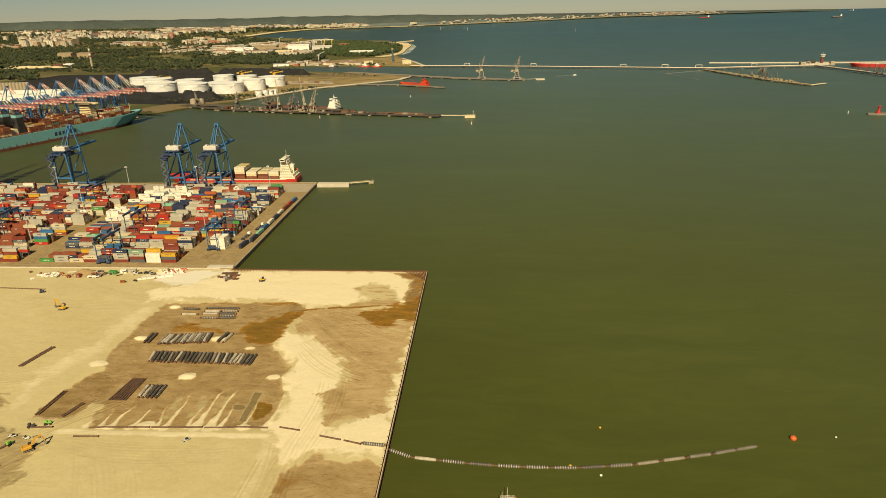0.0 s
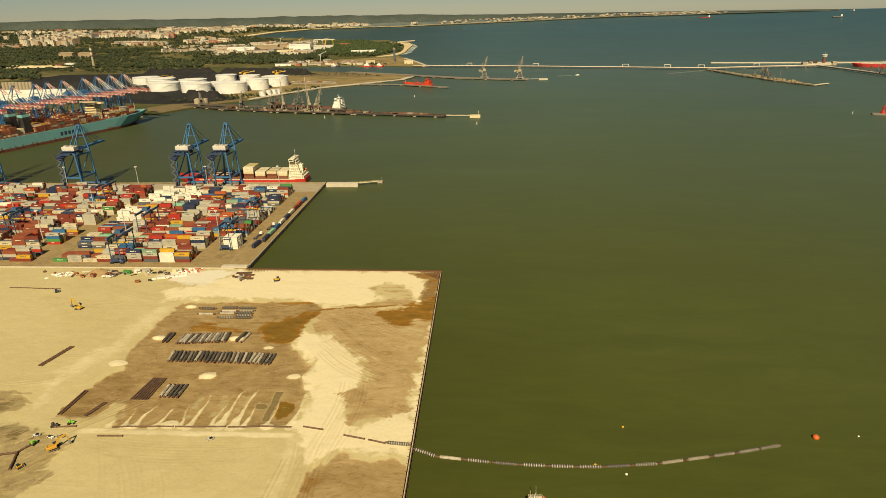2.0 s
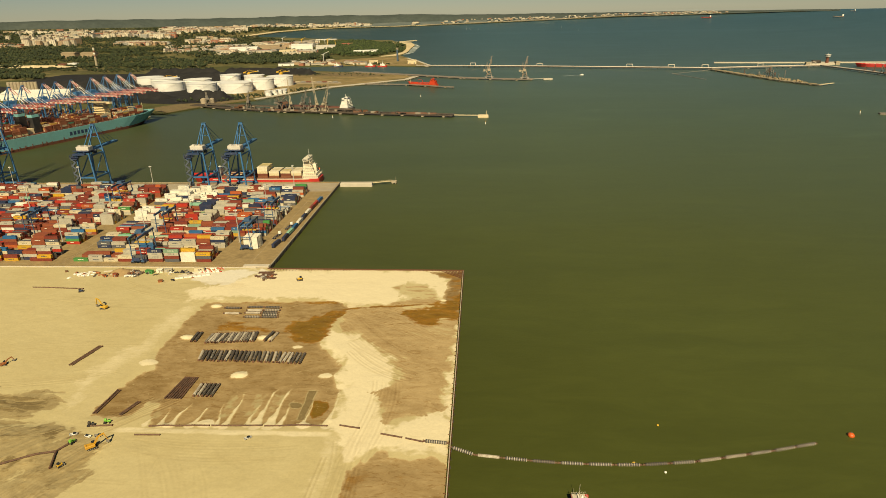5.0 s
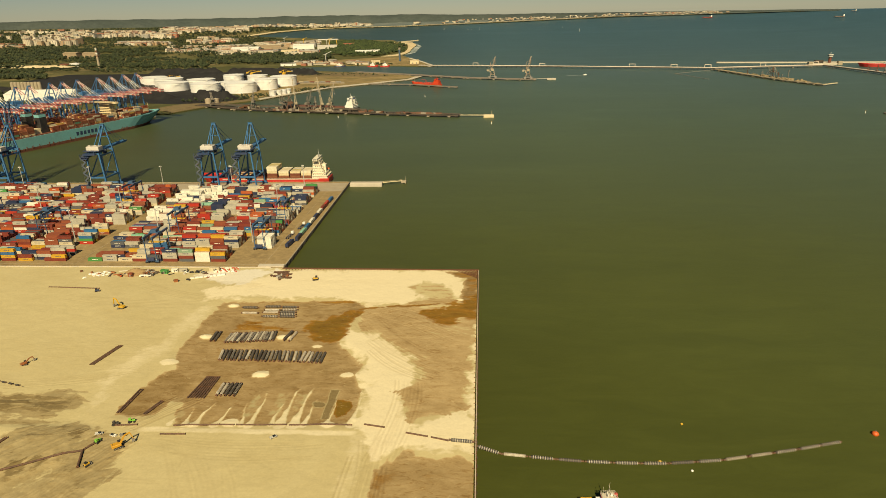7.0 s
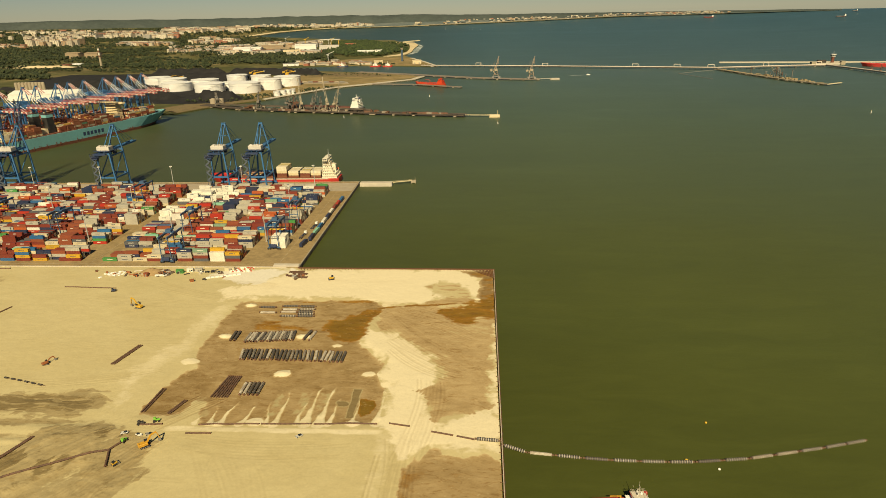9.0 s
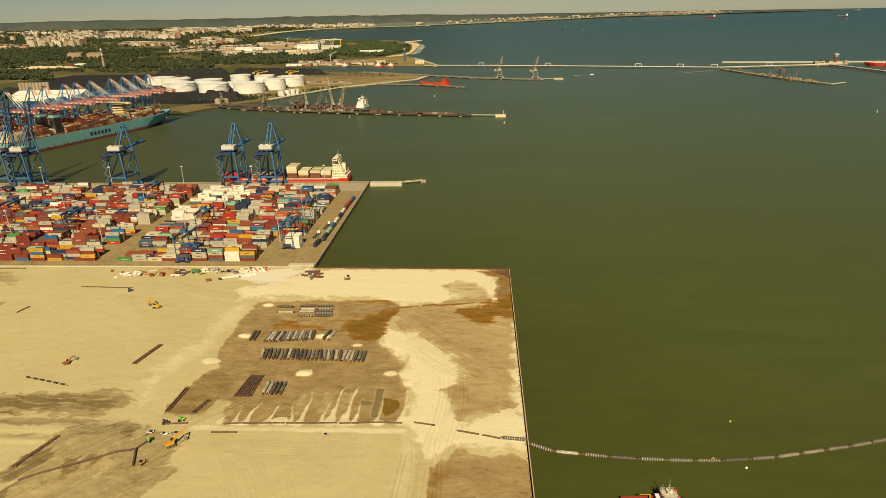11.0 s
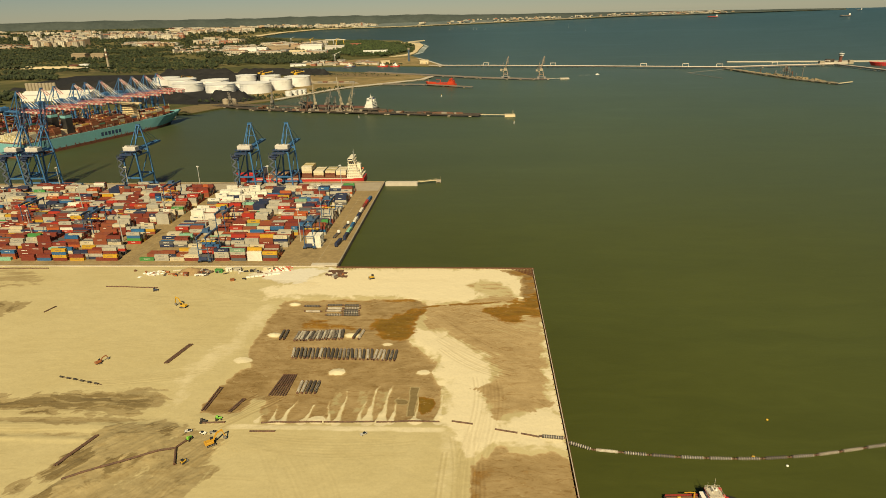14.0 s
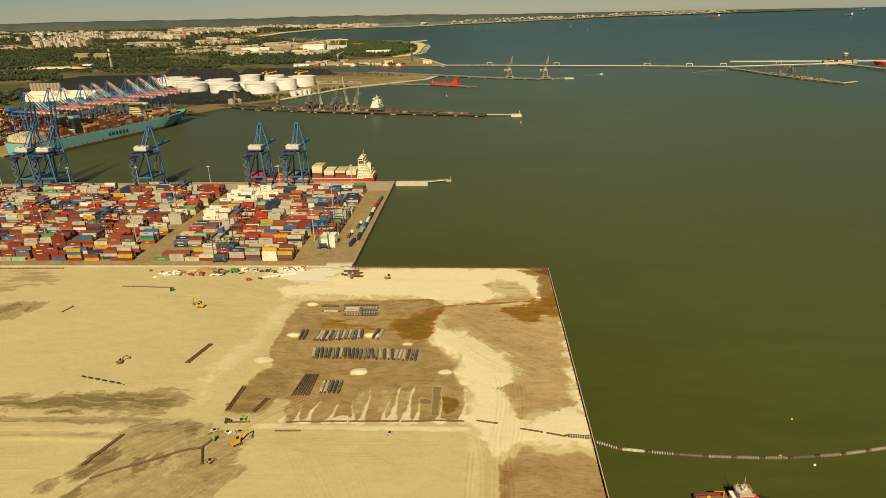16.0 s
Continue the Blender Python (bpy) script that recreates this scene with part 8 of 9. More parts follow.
for x, y in ((-150, 6900), (-110, 6750), (-420, 7000), (900, 6900), (900, 5650), (-20, 6600)):
    k = shrink(x, y)
    m = Matrix.Translation(far(x, y, 0)) @ Matrix.Scale(k, 4)
    t = thing("sailing_boat", (0, 0, 0), "small white sailing boat out in the bay", "boat", "sailing boats")
    t.matrix_basis = m
    part("hull", Shape().prism([(-2, -7), (2, -7), (2.4, 0), (0, 8), (-2.4, 0)], 0, 2), M_WHITE, t)
    part("mainsail", Shape().prism([(-0.2, -6), (0.2, -6), (0.2, 0.4), (-0.2, 0.4)], 3, 26, inset=0.85), M_WHITE, t)
    part("mast", Shape().tube((0, 0, 0), (0, 0, 28), 0.3, n=6), M_GALV, t)

gc = thing("shipyard_gantry", fpose(-930, 3480, 2.2, 12), "big white shipyard gantry crane with a yellow leg", "gantry crane")
part("girder", Shape().box(-62, -3, 42, 62, 3, 47, c=0.8), M_HOUSE, gc, "pale box girder")
for a_ in (-8, 8):
    part("yellow_leg", Shape().beam((52, a_, 0), (50, a_ * 0.3, 42), 3.0), M_YELLOW, gc, "yellow leg")
    part("white_leg", Shape().beam((-6, a_, 0), (10, a_ * 0.3, 42), 2.6), M_HOUSE, gc)
part("trolley", Shape().box(14, -4, 47, 24, 4, 51, c=0.8), M_HOUSE, gc)
for x, y, L_, W_, H_, m_ in ((-1010, 3220, 120, 50, 26, M_WHITE), (-1120, 3120, 90, 40, 18, M_OCHRE), (-880, 3240, 110, 46, 18, M_HOUSE), (-1240, 3330, 130, 46, 20, M_OCHRE), (-820, 3560, 70, 30, 14, M_REDHALL), (-1060, 3520, 90, 36, 20, M_STEEL)):
    shed(x, y, L_, W_, H_, 8, m_, m_, label="shipyard hall with a low pitched roof")
for x, y, H, m_ in ((-1130, 3650, 60, M_YELLOW), (-960, 3560, 55, M_GALV), (-905, 3400, 66, M_YELLOW), (-1330, 3900, 60, M_GALV), (-640, 2190, 48, M_GALV), (-1240, 2960, 50, M_GALV)):
    t = thing("tower_crane", (0, 0, 0), "slim jib crane at the shipyard", "crane", "shipyard cranes")
    t.matrix_basis = fpose(x, y, 2.2)
    part("mast", Shape().beam((0, 0, 0), (0, 0, H * 0.72), 2.6), m_, t)
    part("jib", Shape().beam((-8, 0, H * 0.72 - 3), (26, 0, H * 0.72 + 11), 1.6, 1.9), m_, t)
    part("cabin", Shape().box(-3, -2.5, H * 0.72 - 5, 4, 2.5, H * 0.72 - 1, c=0.4), m_, t)
for x, y, L, m_ in ((-560, 1985, 42, M_NAVY), (-430, 1975, 40, M_RED), (-380, 1960, 36, M_RED)):
    bulk_ship(pose(x, y, 0, 0, 0, -80), L, 10, 4, m_, M_WHITE, "small tug moored along the port channel", 10, hold=False, hgt=8)

M_FOAM = ground_material("sea_foam", [(0.12, 0.15, 0.12), (0.42, 0.44, 0.40), (0.62, 0.62, 0.56)], 0.12, 0.7)
for x, y in ((-277.6, 766.9), (20.2, 678.5), (707.2, 754.8), (-133.2, 1068.9)):
    t = thing("channel_buoy", pose(x, y, 0), "small white channel buoy afloat", "buoy", "channel buoys")
    part("float_body", Shape().tube((0, 0, -0.4), (0, 0, 0.9), 1.5, 1.2, n=12), M_STEEL, t)
    part("lattice", Shape().tube((0, 0, 0.9), (0, 0, 4.6), 0.7, 0.35, n=8), M_WHITE, t)
    part("topmark", Shape().tube((0, 0, 4.6), (0, 0, 5.6), 0.5, 0.5, n=8), M_YELLOW, t)
ml = thing("motor_launch", pose(318, 1545, 0, 0, 0, -75), "small white motor launch leaving a foam wake", "boat")
part("hull", Shape().prism([(-2, -6), (2, -6), (2.2, 1), (0, 7), (-2.2, 1)], -0.3, 1.8), M_WHITE, ml)
part("cuddy", Shape().box(-1.4, -2, 1.8, 1.4, 2.5, 3.4, c=0.3), M_WHITE, ml)
part("wake", Shape().add([(-1.2, -8, 0.06), (1.2, -8, 0.06), (3.4, -60, 0.05), (-3.4, -60, 0.05)], [(0, 1, 2, 3)]), M_FOAM, ml, "thin white wake")
# ---- construction site on the sand ----
M_DARKPIPE = paint("dark_float_plastic", (0.038, 0.035, 0.030), 0.6, var=0.35, scale=1.5)
M_PALEPIPE = paint("pale_float_plastic", (0.54, 0.48, 0.36), 0.6, var=0.75, scale=1.6, dirt=(0.20, 0.13, 0.08))
M_MUDPIPE = paint("muddy_float_plastic", (0.15, 0.12, 0.085), 0.7, var=0.35, scale=1.5)
M_FLANGE = paint("rusty_flange", (0.17, 0.075, 0.038), 0.7, var=0.3, scale=2.0)
M_RUSTPIPE = paint("rusty_pipe_steel", (0.185, 0.100, 0.058), 0.8, var=0.8, scale=2.2, dirt=(0.045, 0.032, 0.024))
M_LIME = paint("lime_green_paint", (0.20, 0.50, 0.05), 0.5, var=0.2, scale=1.5)


def float_section(body, band, label, length=12.0):
    """One length of floating dredge pipe: ribbed float collars round a steel pipe with flanged ends; long axis x."""
    t = thing("dredge_pipe_section", (0, 0, 0), label, "dredge pipe", "dredge pipe sections")
    part("pipe", Shape().tube((-length / 2, 0, 0.85), (length / 2, 0, 0.85), 0.42, n=10), M_RUSTPIPE, t)
    s, n = Shape(), 9
    a0, a1 = -length / 2 + 1.1, length / 2 - 1.1
    st = (a1 - a0) / n
    prof = [(a0, 0.45)]
    for i in range(n):
        u0 = a0 + st * i
        prof += [(u0 + 0.02, 0.80), (u0 + st * 0.66, 0.80), (u0 + st * 0.69, 0.86), (u0 + st * 0.97, 0.86)]
    prof.append((a1, 0.45))
    s.loft([[(u, r_ * math.cos(k * math.pi / 6), 0.85 + r_ * math.sin(k * math.pi / 6)) for k in range(12)] for u, r_ in prof])
    s.m = [0 if (q // 12) == 0 or ((q // 12) - 1) % 4 < 2 or q // 12 >= len(prof) - 1 else 1 for q in range(len(s.f))]
    part("ribbed_float", s, [body, band], t)
    for sx in (-1, 1):
        part("flange", Shape().tube((sx * (length / 2 - 0.15), 0, 0.85), (sx * length / 2, 0, 0.85), 0.62, n=12), M_FLANGE, t, "rusty orange flange")
    return t


KINDS = [float_section(M_DARKPIPE, M_MUDPIPE, "dark muddy floating dredge pipe section lying on sand"),
         float_section(M_PALEPIPE, M_PALEPIPE, "pale sun-bleached dredge pipe section lying on sand"),
         float_section(M_DARKPIPE, M_PALEPIPE, "black and white banded dredge pipe section on sand"),
         float_section(M_MUDPIPE, M_PALEPIPE, "mud-coated dredge pipe section lying on wet sand")]
used = [False] * 4
rs = random.Random(12)


def lay_section(kind, x, y, yaw, z=None):
    z = sand_z(x, y) - 0.06 if z is None else z
    m = pose(x, y, z, 0, 0, yaw)
    if not used[kind]:
        KINDS[kind].matrix_basis, used[kind] = m, True
        return KINDS[kind]
    return copy_thing(KINDS[kind], m)


for i in range(27):                                     # long row across the pit
    lay_section(rs.choices((0, 1, 2, 3), (4, 3, 2, 3))[0], -151.0 + i * 2.36, -130.0 - 0.06 * i + rs.uniform(-0.4, 0.4), (98 if i < 21 else 89) + rs.uniform(-4, 4))
for i in range(16):                                     # second row, leaning
    lay_section(rs.choices((0, 1, 2, 3), (2, 5, 2, 3))[0], -154.5 + i * 1.88, -109.9 + i * 0.2 + rs.uniform(-0.4, 0.4), 85 + i * 0.75 + rs.uniform(-3, 3))
for x in (-164.5, -162.0):
    lay_section(0, x, -108.2, 92)
lay_section(0, -117.4, -107, 78)
lay_section(1, -114.4, -107, 82)
for x, y, k in ((-155.5, -67.8, 0), (-153.0, -75.8, 1), (-140.0, -66.0, 0), (-128.2, -66.3, 0), (-139.0, -71.0, 1), (-139.0, -74.6, 1), (-127.5, -70.3, 3), (-127.5, -74.0, 0), (-137.5, -80.6, 2), (-126.0, -80.4, 0), (-126.8, -77.2, 2)):
    lay_section(k, x, y, rs.uniform(-2, 2))
for i in range(5):
    lay_section((1, 1, 0, 0, 2)[i], -137.2 + i * 2.35, -165.6, 91)


def steel_pipe(x0, y0, x1, y1, r_=0.42, lift=0.0, label="long rusty steel pipe lying on the sand", group="steel pipes", dia=None):
    L = math.hypot(x1 - x0, y1 - y0)
    t = thing("steel_pipe", (0, 0, 0), label, "pipe", group)
    n = max(1, int(L / 7))
    at_ = lambda u: sand_z(x0 + (x1 - x0) * u, y0 + (y1 - y0) * u)
    lie = [max(at_(min(1, max(0, (i + o) / n))) for o in (-0.4, -0.2, 0, 0.2, 0.4)) + r_ * (0.9 if n < 4 else 0.45) + lift for i in range(n + 1)]
    side = [0.0] + [rs.uniform(-0.35, 0.35) if L > 30 and group == "steel pipes" else 0.0 for _ in range(n - 1)] + [0.0]
    nx_, ny_ = -(y1 - y0) / L, (x1 - x0) / L
    for i in range(n):
        a, b = i / n, (i + 1) / n
        p = (x0 + (x1 - x0) * a + nx_ * side[i], y0 + (y1 - y0) * a + ny_ * side[i], lie[i])
        q = (x0 + (x1 - x0) * b + nx_ * side[i + 1], y0 + (y1 - y0) * b + ny_ * side[i + 1], lie[i + 1])
        part("pipe_length", Shape().tube(p, q, r_, n=10), M_RUSTPIPE, t)
        part("flange", Shape().tube(q, tuple(q[k] + (p[k] - q[k]) * 0.015 for k in range(3)), r_ * 1.25, n=10), M_RUST, t)
    return t


for i in range(7):                                      # stack of long pipes
    steel_pipe(-151.8 + i * 1.45, -173.6, -149.6 + i * 1.15, -153.4, 0.45, label="long rusty steel pipe in a neat row", group="row of steel pipes")
for i in range(3):
    steel_pipe(-223.4 + i * 1.0, -143.8, -218.2 + i * 1.0, -122.0, 0.4)
for x0, y0, x1, y1 in ((-340, -80, -337.5, -71), (-320.7, -37, -280, -39), (-182.1, -188, -181.0, -167), (-180.9, -187.6, -179.6, -167), (-168, -188.4, -164.6, -176.5), (-166.9, -188.8, -163.4, -176.9),
                       (-231.2, -231.6, -224.4, -210.5), (-230.1, -231.2, -223.5, -210.3), (-221.0, -241.5, -181.6, -217.5), (-181.4, -217.0, -178.5, -211.0), (-181.6, -217.5, -176.8, -229.0),
                       (-151.2, -204.4, -138.8, -204.0), (-178.5, -198.6, -166.0, -197.6), (-148, -197.2, -118, -195.8), (-117, -195.9, -92, -194.9), (-91, -195.0, -60, -193.9), (-54, -193.9, -43.8, -195.9),
                       (-33, -199.5, -22.5, -202.0), (-20.8, -202.4, -12.5, -204.6)):
    steel_pipe(x0, y0, x1, y1, 0.5 if x0 in (-221.0, -231.2, -230.1, -181.4, -181.6) else 0.42)
for i in range(6):                                      # string of pipe stubs
    x, y = -275 + i * 4.8, -159.6 - i * 1.25
    t = thing("pipe_stub", pose(x, y, sand_z(x, y), 0, 0, -15), "short black pipe stub in a line on sand", "pipe", "pipe stubs")
    part("stub", Shape().tube((-1.1, 0, 0.55), (1.1, 0, 0.55), 0.55, n=10), M_DARKPIPE, t)
    part("link", Shape().tube((1.1, 0, 0.4), (3.9, 0, 0.35), 0.14, n=6), M_RUSTPIPE, t)

# floating line: shore end, curve over the wall, then section after section on the water
FLOATLINE = [(-12.0, -204.9), (0.0, -206.2), (3.5, -206.6), (10.8, -209.0), (23.8, -210.6), (44.2, -212.9), (66.6, -213.6), (84.0, -213.3), (108.9, -210.4), (132.4, -205.0), (148.4, -201.2), (167.8, -195.8)]


def along(u):
    for (ax, ay), (bx, by) in zip(FLOATLINE[:-1], FLOATLINE[1:]):
        L = math.hypot(bx - ax, by - ay)
        if u <= L:
            return ax + (bx - ax) * u / L, ay + (by - ay) * u / L
        u -= L
    return FLOATLINE[-1]


u = 0.0
i = 0
while u < 178:
    (x0, y0), (x1, y1) = along(u), along(u + 11.6)
    xm, ym = (x0 + x1) / 2, (y0 + y1) / 2
    yaw = math.degrees(math.atan2(y1 - y0, x1 - x0))
    k = (2, 2, 1, 2, 0, 2, 2, 2, 0, 2, 3, 3, 2, 2, 2, 2)[i % 16]
    ob = lay_section(k, xm, ym, yaw, z=3.2 if xm < -2 else (1.5 if xm < 6 else -0.72))
    if 1.0 < xm < 12 or -3 < xm <= 1.0:
        ob.matrix_basis = pose(xm, ym, 2.6 if xm < 1 else 0.3, 0, 14 if xm < 1 else 9, yaw)
    tagged(ob, "banded floating dredge pipe section riding on the water" if xm > 2 else "banded dredge pipe section leading to the water")
    u += 12.4
    i += 1
for x, y, r_, m_, lab in ((100.2, -184.4, 0.6, M_YELLOW, "small yellow marker buoy"), (187.8, -189.4, 1.5, M_ORANGE, "large orange mooring buoy"), (95, -217.5, 0.6, M_WHITE, "small white float"), (82.5, -212.2, 0.8, M_YELLOW, "small yellow float on the pipe line"),
                          (208, -187.5, 0.45, M_WHITE, "tiny white float")):
    t = thing("buoy", pose(x, y, 0), lab + " floating on the water", "buoy")
    s = Shape()
    rings = []
    for k in range(9):
        a = -math.pi / 2 + math.pi * (k + 0.5) / 9
        rings.append([(r_ * math.cos(a) * math.cos(b * math.pi / 8), r_ * math.cos(a) * math.sin(b * math.pi / 8), 0.35 * r_ + r_ * 0.85 * math.sin(a)) for b in range(16)])
    s.loft(rings)
    part("float_body", s, m_, t, smooth=True)
    part("lifting_eye", Shape().tube((0, 0, r_ * 1.15), (0, 0, r_ * 1.5), 0.12 * r_, n=6), M_STEEL, t)


# ---- plant ----
def excavator(m, body_mat, label, reach=1.0, slew=0.0):
    t = thing("excavator", m, label, "excavator", "excavators")
    for sy in (-1, 1):
        s = Shape()
        prof = [(-2.3, 0.35), (-2.0, 0.0), (2.0, 0.0), (2.3, 0.35), (2.3, 0.7), (2.0, 1.0), (-2.0, 1.0), (-2.3, 0.7)]
        s.loft([[(x, sy * 1.35 - 0.35, z) for x, z in prof], [(x, sy * 1.35 + 0.35, z) for x, z in prof]])
        tr_ = part("track", s, M_TYRE, t, "black crawler track")
        s = Shape()
        for k in range(5):
            s.tube((-1.7 + k * 0.85, sy * 1.35 - 0.4, 0.5), (-1.7 + k * 0.85, sy * 1.35 + 0.4, 0.5), 0.3, n=8)
        part("rollers", s, M_STEEL, tr_)
    up = part("house", Shape().box(-2.9, -1.45, 1.15, 1.5, 1.45, 2.5, c=0.2).box(-3.1, -1.35, 1.3, -2.2, 1.35, 2.75, c=0.2), body_mat, t, at=pose(0, 0, 0, 0, 0, slew))
    part("cab", Shape().box(0.1, 0.45, 2.5, 1.75, 1.4, 3.5, c=0.15), M_GLASS, up, "dark glazed cab")
    part("turntable", Shape().tube((0, 0, 0.95), (0, 0, 1.2), 1.1, n=14), M_STEEL, up)
    part("boom", Shape().beam((1.2, -0.2, 2.1), (3.6, -0.2, 5.6 * reach), 0.55, 0.85).beam((3.5, -0.2, 5.6 * reach), (6.4, -0.2, 6.2 * reach), 0.5, 0.7), body_mat, up)
    part("stick", Shape().beam((6.2, -0.2, 6.4 * reach), (7.3, -0.2, 2.2), 0.42, 0.6), body_mat, up)
    part("cylinder", Shape().tube((2.0, -0.2, 2.9), (3.9, -0.2, 5.2 * reach), 0.14, n=8), M_STEEL, up)
    part("bucket", Shape().prism([(6.5, -0.9), (7.9, -0.9), (7.9, 0.5), (6.5, 0.5)], 0.7, 2.1, inset=0.2), M_STEEL, up)
    return t


def on_sand(x, y, yaw, k=1.0):
    return pose(x, y, sand_z(x, y) - 0.03, 0, 0, yaw) @ Matrix.Scale(k, 4)


M_RUSTPLANT = paint("dull_orange_plant_paint", (0.34, 0.11, 0.03), 0.55, var=0.4, scale=1.5)
M_AMBER = paint("amber_plant_paint", (0.60, 0.31, 0.022), 0.5, var=0.3, scale=1.5)
excavator(on_sand(-245.5, -70.9, 0, 0.95), M_YELLOW, "yellow tracked excavator with raised boom on sand", 1.15, 160)
excavator(on_sand(-262.0, -144.6, 20, 0.72), M_RUSTPLANT, "orange tracked excavator with folded boom on sand", 0.72, 40)
excavator(on_sand(-166.0, -214.6, 36, 0.92), M_AMBER, "large yellow tracked excavator working by the pipes", 1.0, 5)


def dozer(m, label, mat):
    t = thing("bulldozer", m, label, "bulldozer", "bulldozers")
    for sy in (-1, 1):
        prof = [(-1.9, 0.3), (-1.6, 0.0), (1.6, 0.0), (1.9, 0.3), (1.6, 1.0), (-1.6, 1.0)]
        part("track", Shape().loft([[(x, sy * 1.15 - 0.3, z) for x, z in prof], [(x, sy * 1.15 + 0.3, z) for x, z in prof]]), M_TYRE, t)
    part("hull", Shape().box(-1.6, -0.8, 0.6, 1.7, 0.8, 1.9, c=0.15), mat, t)
    part("cab", Shape().box(-1.4, -0.75, 1.9, 0.2, 0.75, 3.1, c=0.12), M_GLASS, t)
    part("blade", Shape().box(2.1, -1.9, 0.1, 2.4, 1.9, 1.3, c=0.05).beam((0.5, -1.6, 0.6), (2.2, -1.6, 0.6), 0.2).beam((0.5, 1.6, 0.6), (2.2, 1.6, 0.6), 0.2), M_STEEL, t)
    return t


dozer(on_sand(-122.0, -20.6, 200, 1.05), "small yellow bulldozer on the sand by the wall", M_YELLOW)
dozer(on_sand(-173.4, -227.2, 60, 0.7), "yellow bulldozer beside a dark fill heap", M_YELLOW)
dozer(on_sand(-279.0, -44.0, 20, 0.8), "small dark bulldozer at a pipe end", M_NAVY)


def pickup(m, mat, label, name="pickup_truck"):
    t = thing(name, m, label, "vehicle", "site vehicles")
    part("chassis", Shape().box(-2.5, -0.9, 0.45, 2.5, 0.9, 1.05, c=0.1), mat, t)
    part("cab", Shape().box(-0.4, -0.85, 1.05, 1.5, 0.85, 1.85, c=0.25), M_GLASS, t)
    part("bed", Shape().box(-2.5, -0.88, 1.05, -0.5, -0.78, 1.45).box(-2.5, 0.78, 1.05, -0.5, 0.88, 1.45).box(-2.5, -0.78, 1.05, -2.4, 0.78, 1.45), mat, t)
    for sx in (-1.6, 1.6):
        for sy in (-0.9, 0.9):
            part("wheel", Shape().tube((sx, sy - 0.12, 0.4), (sx, sy + 0.12, 0.4), 0.4, n=12), M_TYRE, t)
    return t


for x, y, yaw, mt, lab in ((-181.1, -205.2, 20, M_GALV, "dusty pale pickup parked on sand by the works"), (-173.5, -206.2, 160, M_WHITE, "white pickup parked on sand beside the excavator"), (-168.5, -205.6, 10, M_STEEL, "grey pickup parked on the sand"),
                           (-95.5, -205.0, 40, M_GALV, "pale grey pickup crossing the bare sand"), (-227.5, -8, 5, M_WHITE, "white van parked by the kerb"), (-223.5, -8, 5, M_BLACK, "black car parked by the kerb"), (-219.0, -8, 5, M_BLACK, "black car parked by the kerb"),
                           (-214.5, -8, 5, M_STEEL, "grey car parked by the kerb"), (-219.8, -22.4, -20, M_DARKPIPE, "dark site truck on the sand")):
    pickup(on_sand(x, y, yaw, 0.7), mt, lab)


def tractor(m, mat, label):
    t = thing("tractor", m, label, "tractor", "tractors")
    part("bonnet", Shape().box(0.1, -0.45, 0.9, 2.2, 0.45, 1.7, c=0.12), mat, t)
    part("cab", Shape().box(-1.3, -0.7, 1.2, 0.1, 0.7, 2.9, c=0.12), mat, t)
    for sx, rr in ((-0.9, 0.85), (1.6, 0.5)):
        for sy in (-0.95, 0.95):
            part("wheel", Shape().tube((sx, sy - 0.25, rr), (sx, sy + 0.25, rr), rr, n=14), M_TYRE, t)
    return t


tractor(on_sand(-170.3, -195.3, 20, 0.85), M_LIME, "lime green tractor standing by a pipe")
tractor(on_sand(-178.0, -211.4, 80, 0.85), M_LIME, "green tractor beside the dark fill")
tractor(on_sand(-177.0, -197.9, 10, 0.85), M_DARKPIPE, "small dark tractor at the end of a pipe")

M_GRAVEL = ground_material("brown_gravel", [(0.30, 0.195, 0.085), (0.38, 0.255, 0.12)], 0.2)
M_BARRIER = paint("faded_red_plastic", (0.46, 0.055, 0.03), 0.6, var=0.3, scale=1.0)
steel_pipe(-449.9, -2.5, -389.3, -2.4, 0.5, label="long dark pipe lying along the kerb")
# site compound along the kerb
for x, y, L, c, lab in ((-244.9, -9.0, 6, "green", "green site container by the kerb"), (-237.8, -6.3, 5, "white", "white site cabin by the kerb"), (-231.0, -6.0, 6, "grey", "grey site cabin by the kerb"), (-207.0, -3.6, 8, "cream", "cream site office by the kerb"),
                        (-268.5, -16.0, 3.2, "brown", "brown site container by the kerb")):
    t = thing("site_cabin", on_sand(x, y, rs.uniform(-12, 12)), lab, "cabin", "site cabins")
    part("walls", Shape().box(-L / 2, -1.25, 0, L / 2, 1.25, 2.7, c=0.05), CMAT[c], t)
    part("roof", Shape().box(-L / 2 - 0.1, -1.35, 2.7, L / 2 + 0.1, 1.35, 2.85), CMAT[c], t)
    part("door", Shape().box(-0.5, -1.3, 0.1, 0.5, -1.24, 2.1), M_STEEL, t)
    part("window", Shape().box(1.0, -1.3, 1.1, 2.2, -1.24, 2.0), M_GLASS, t)
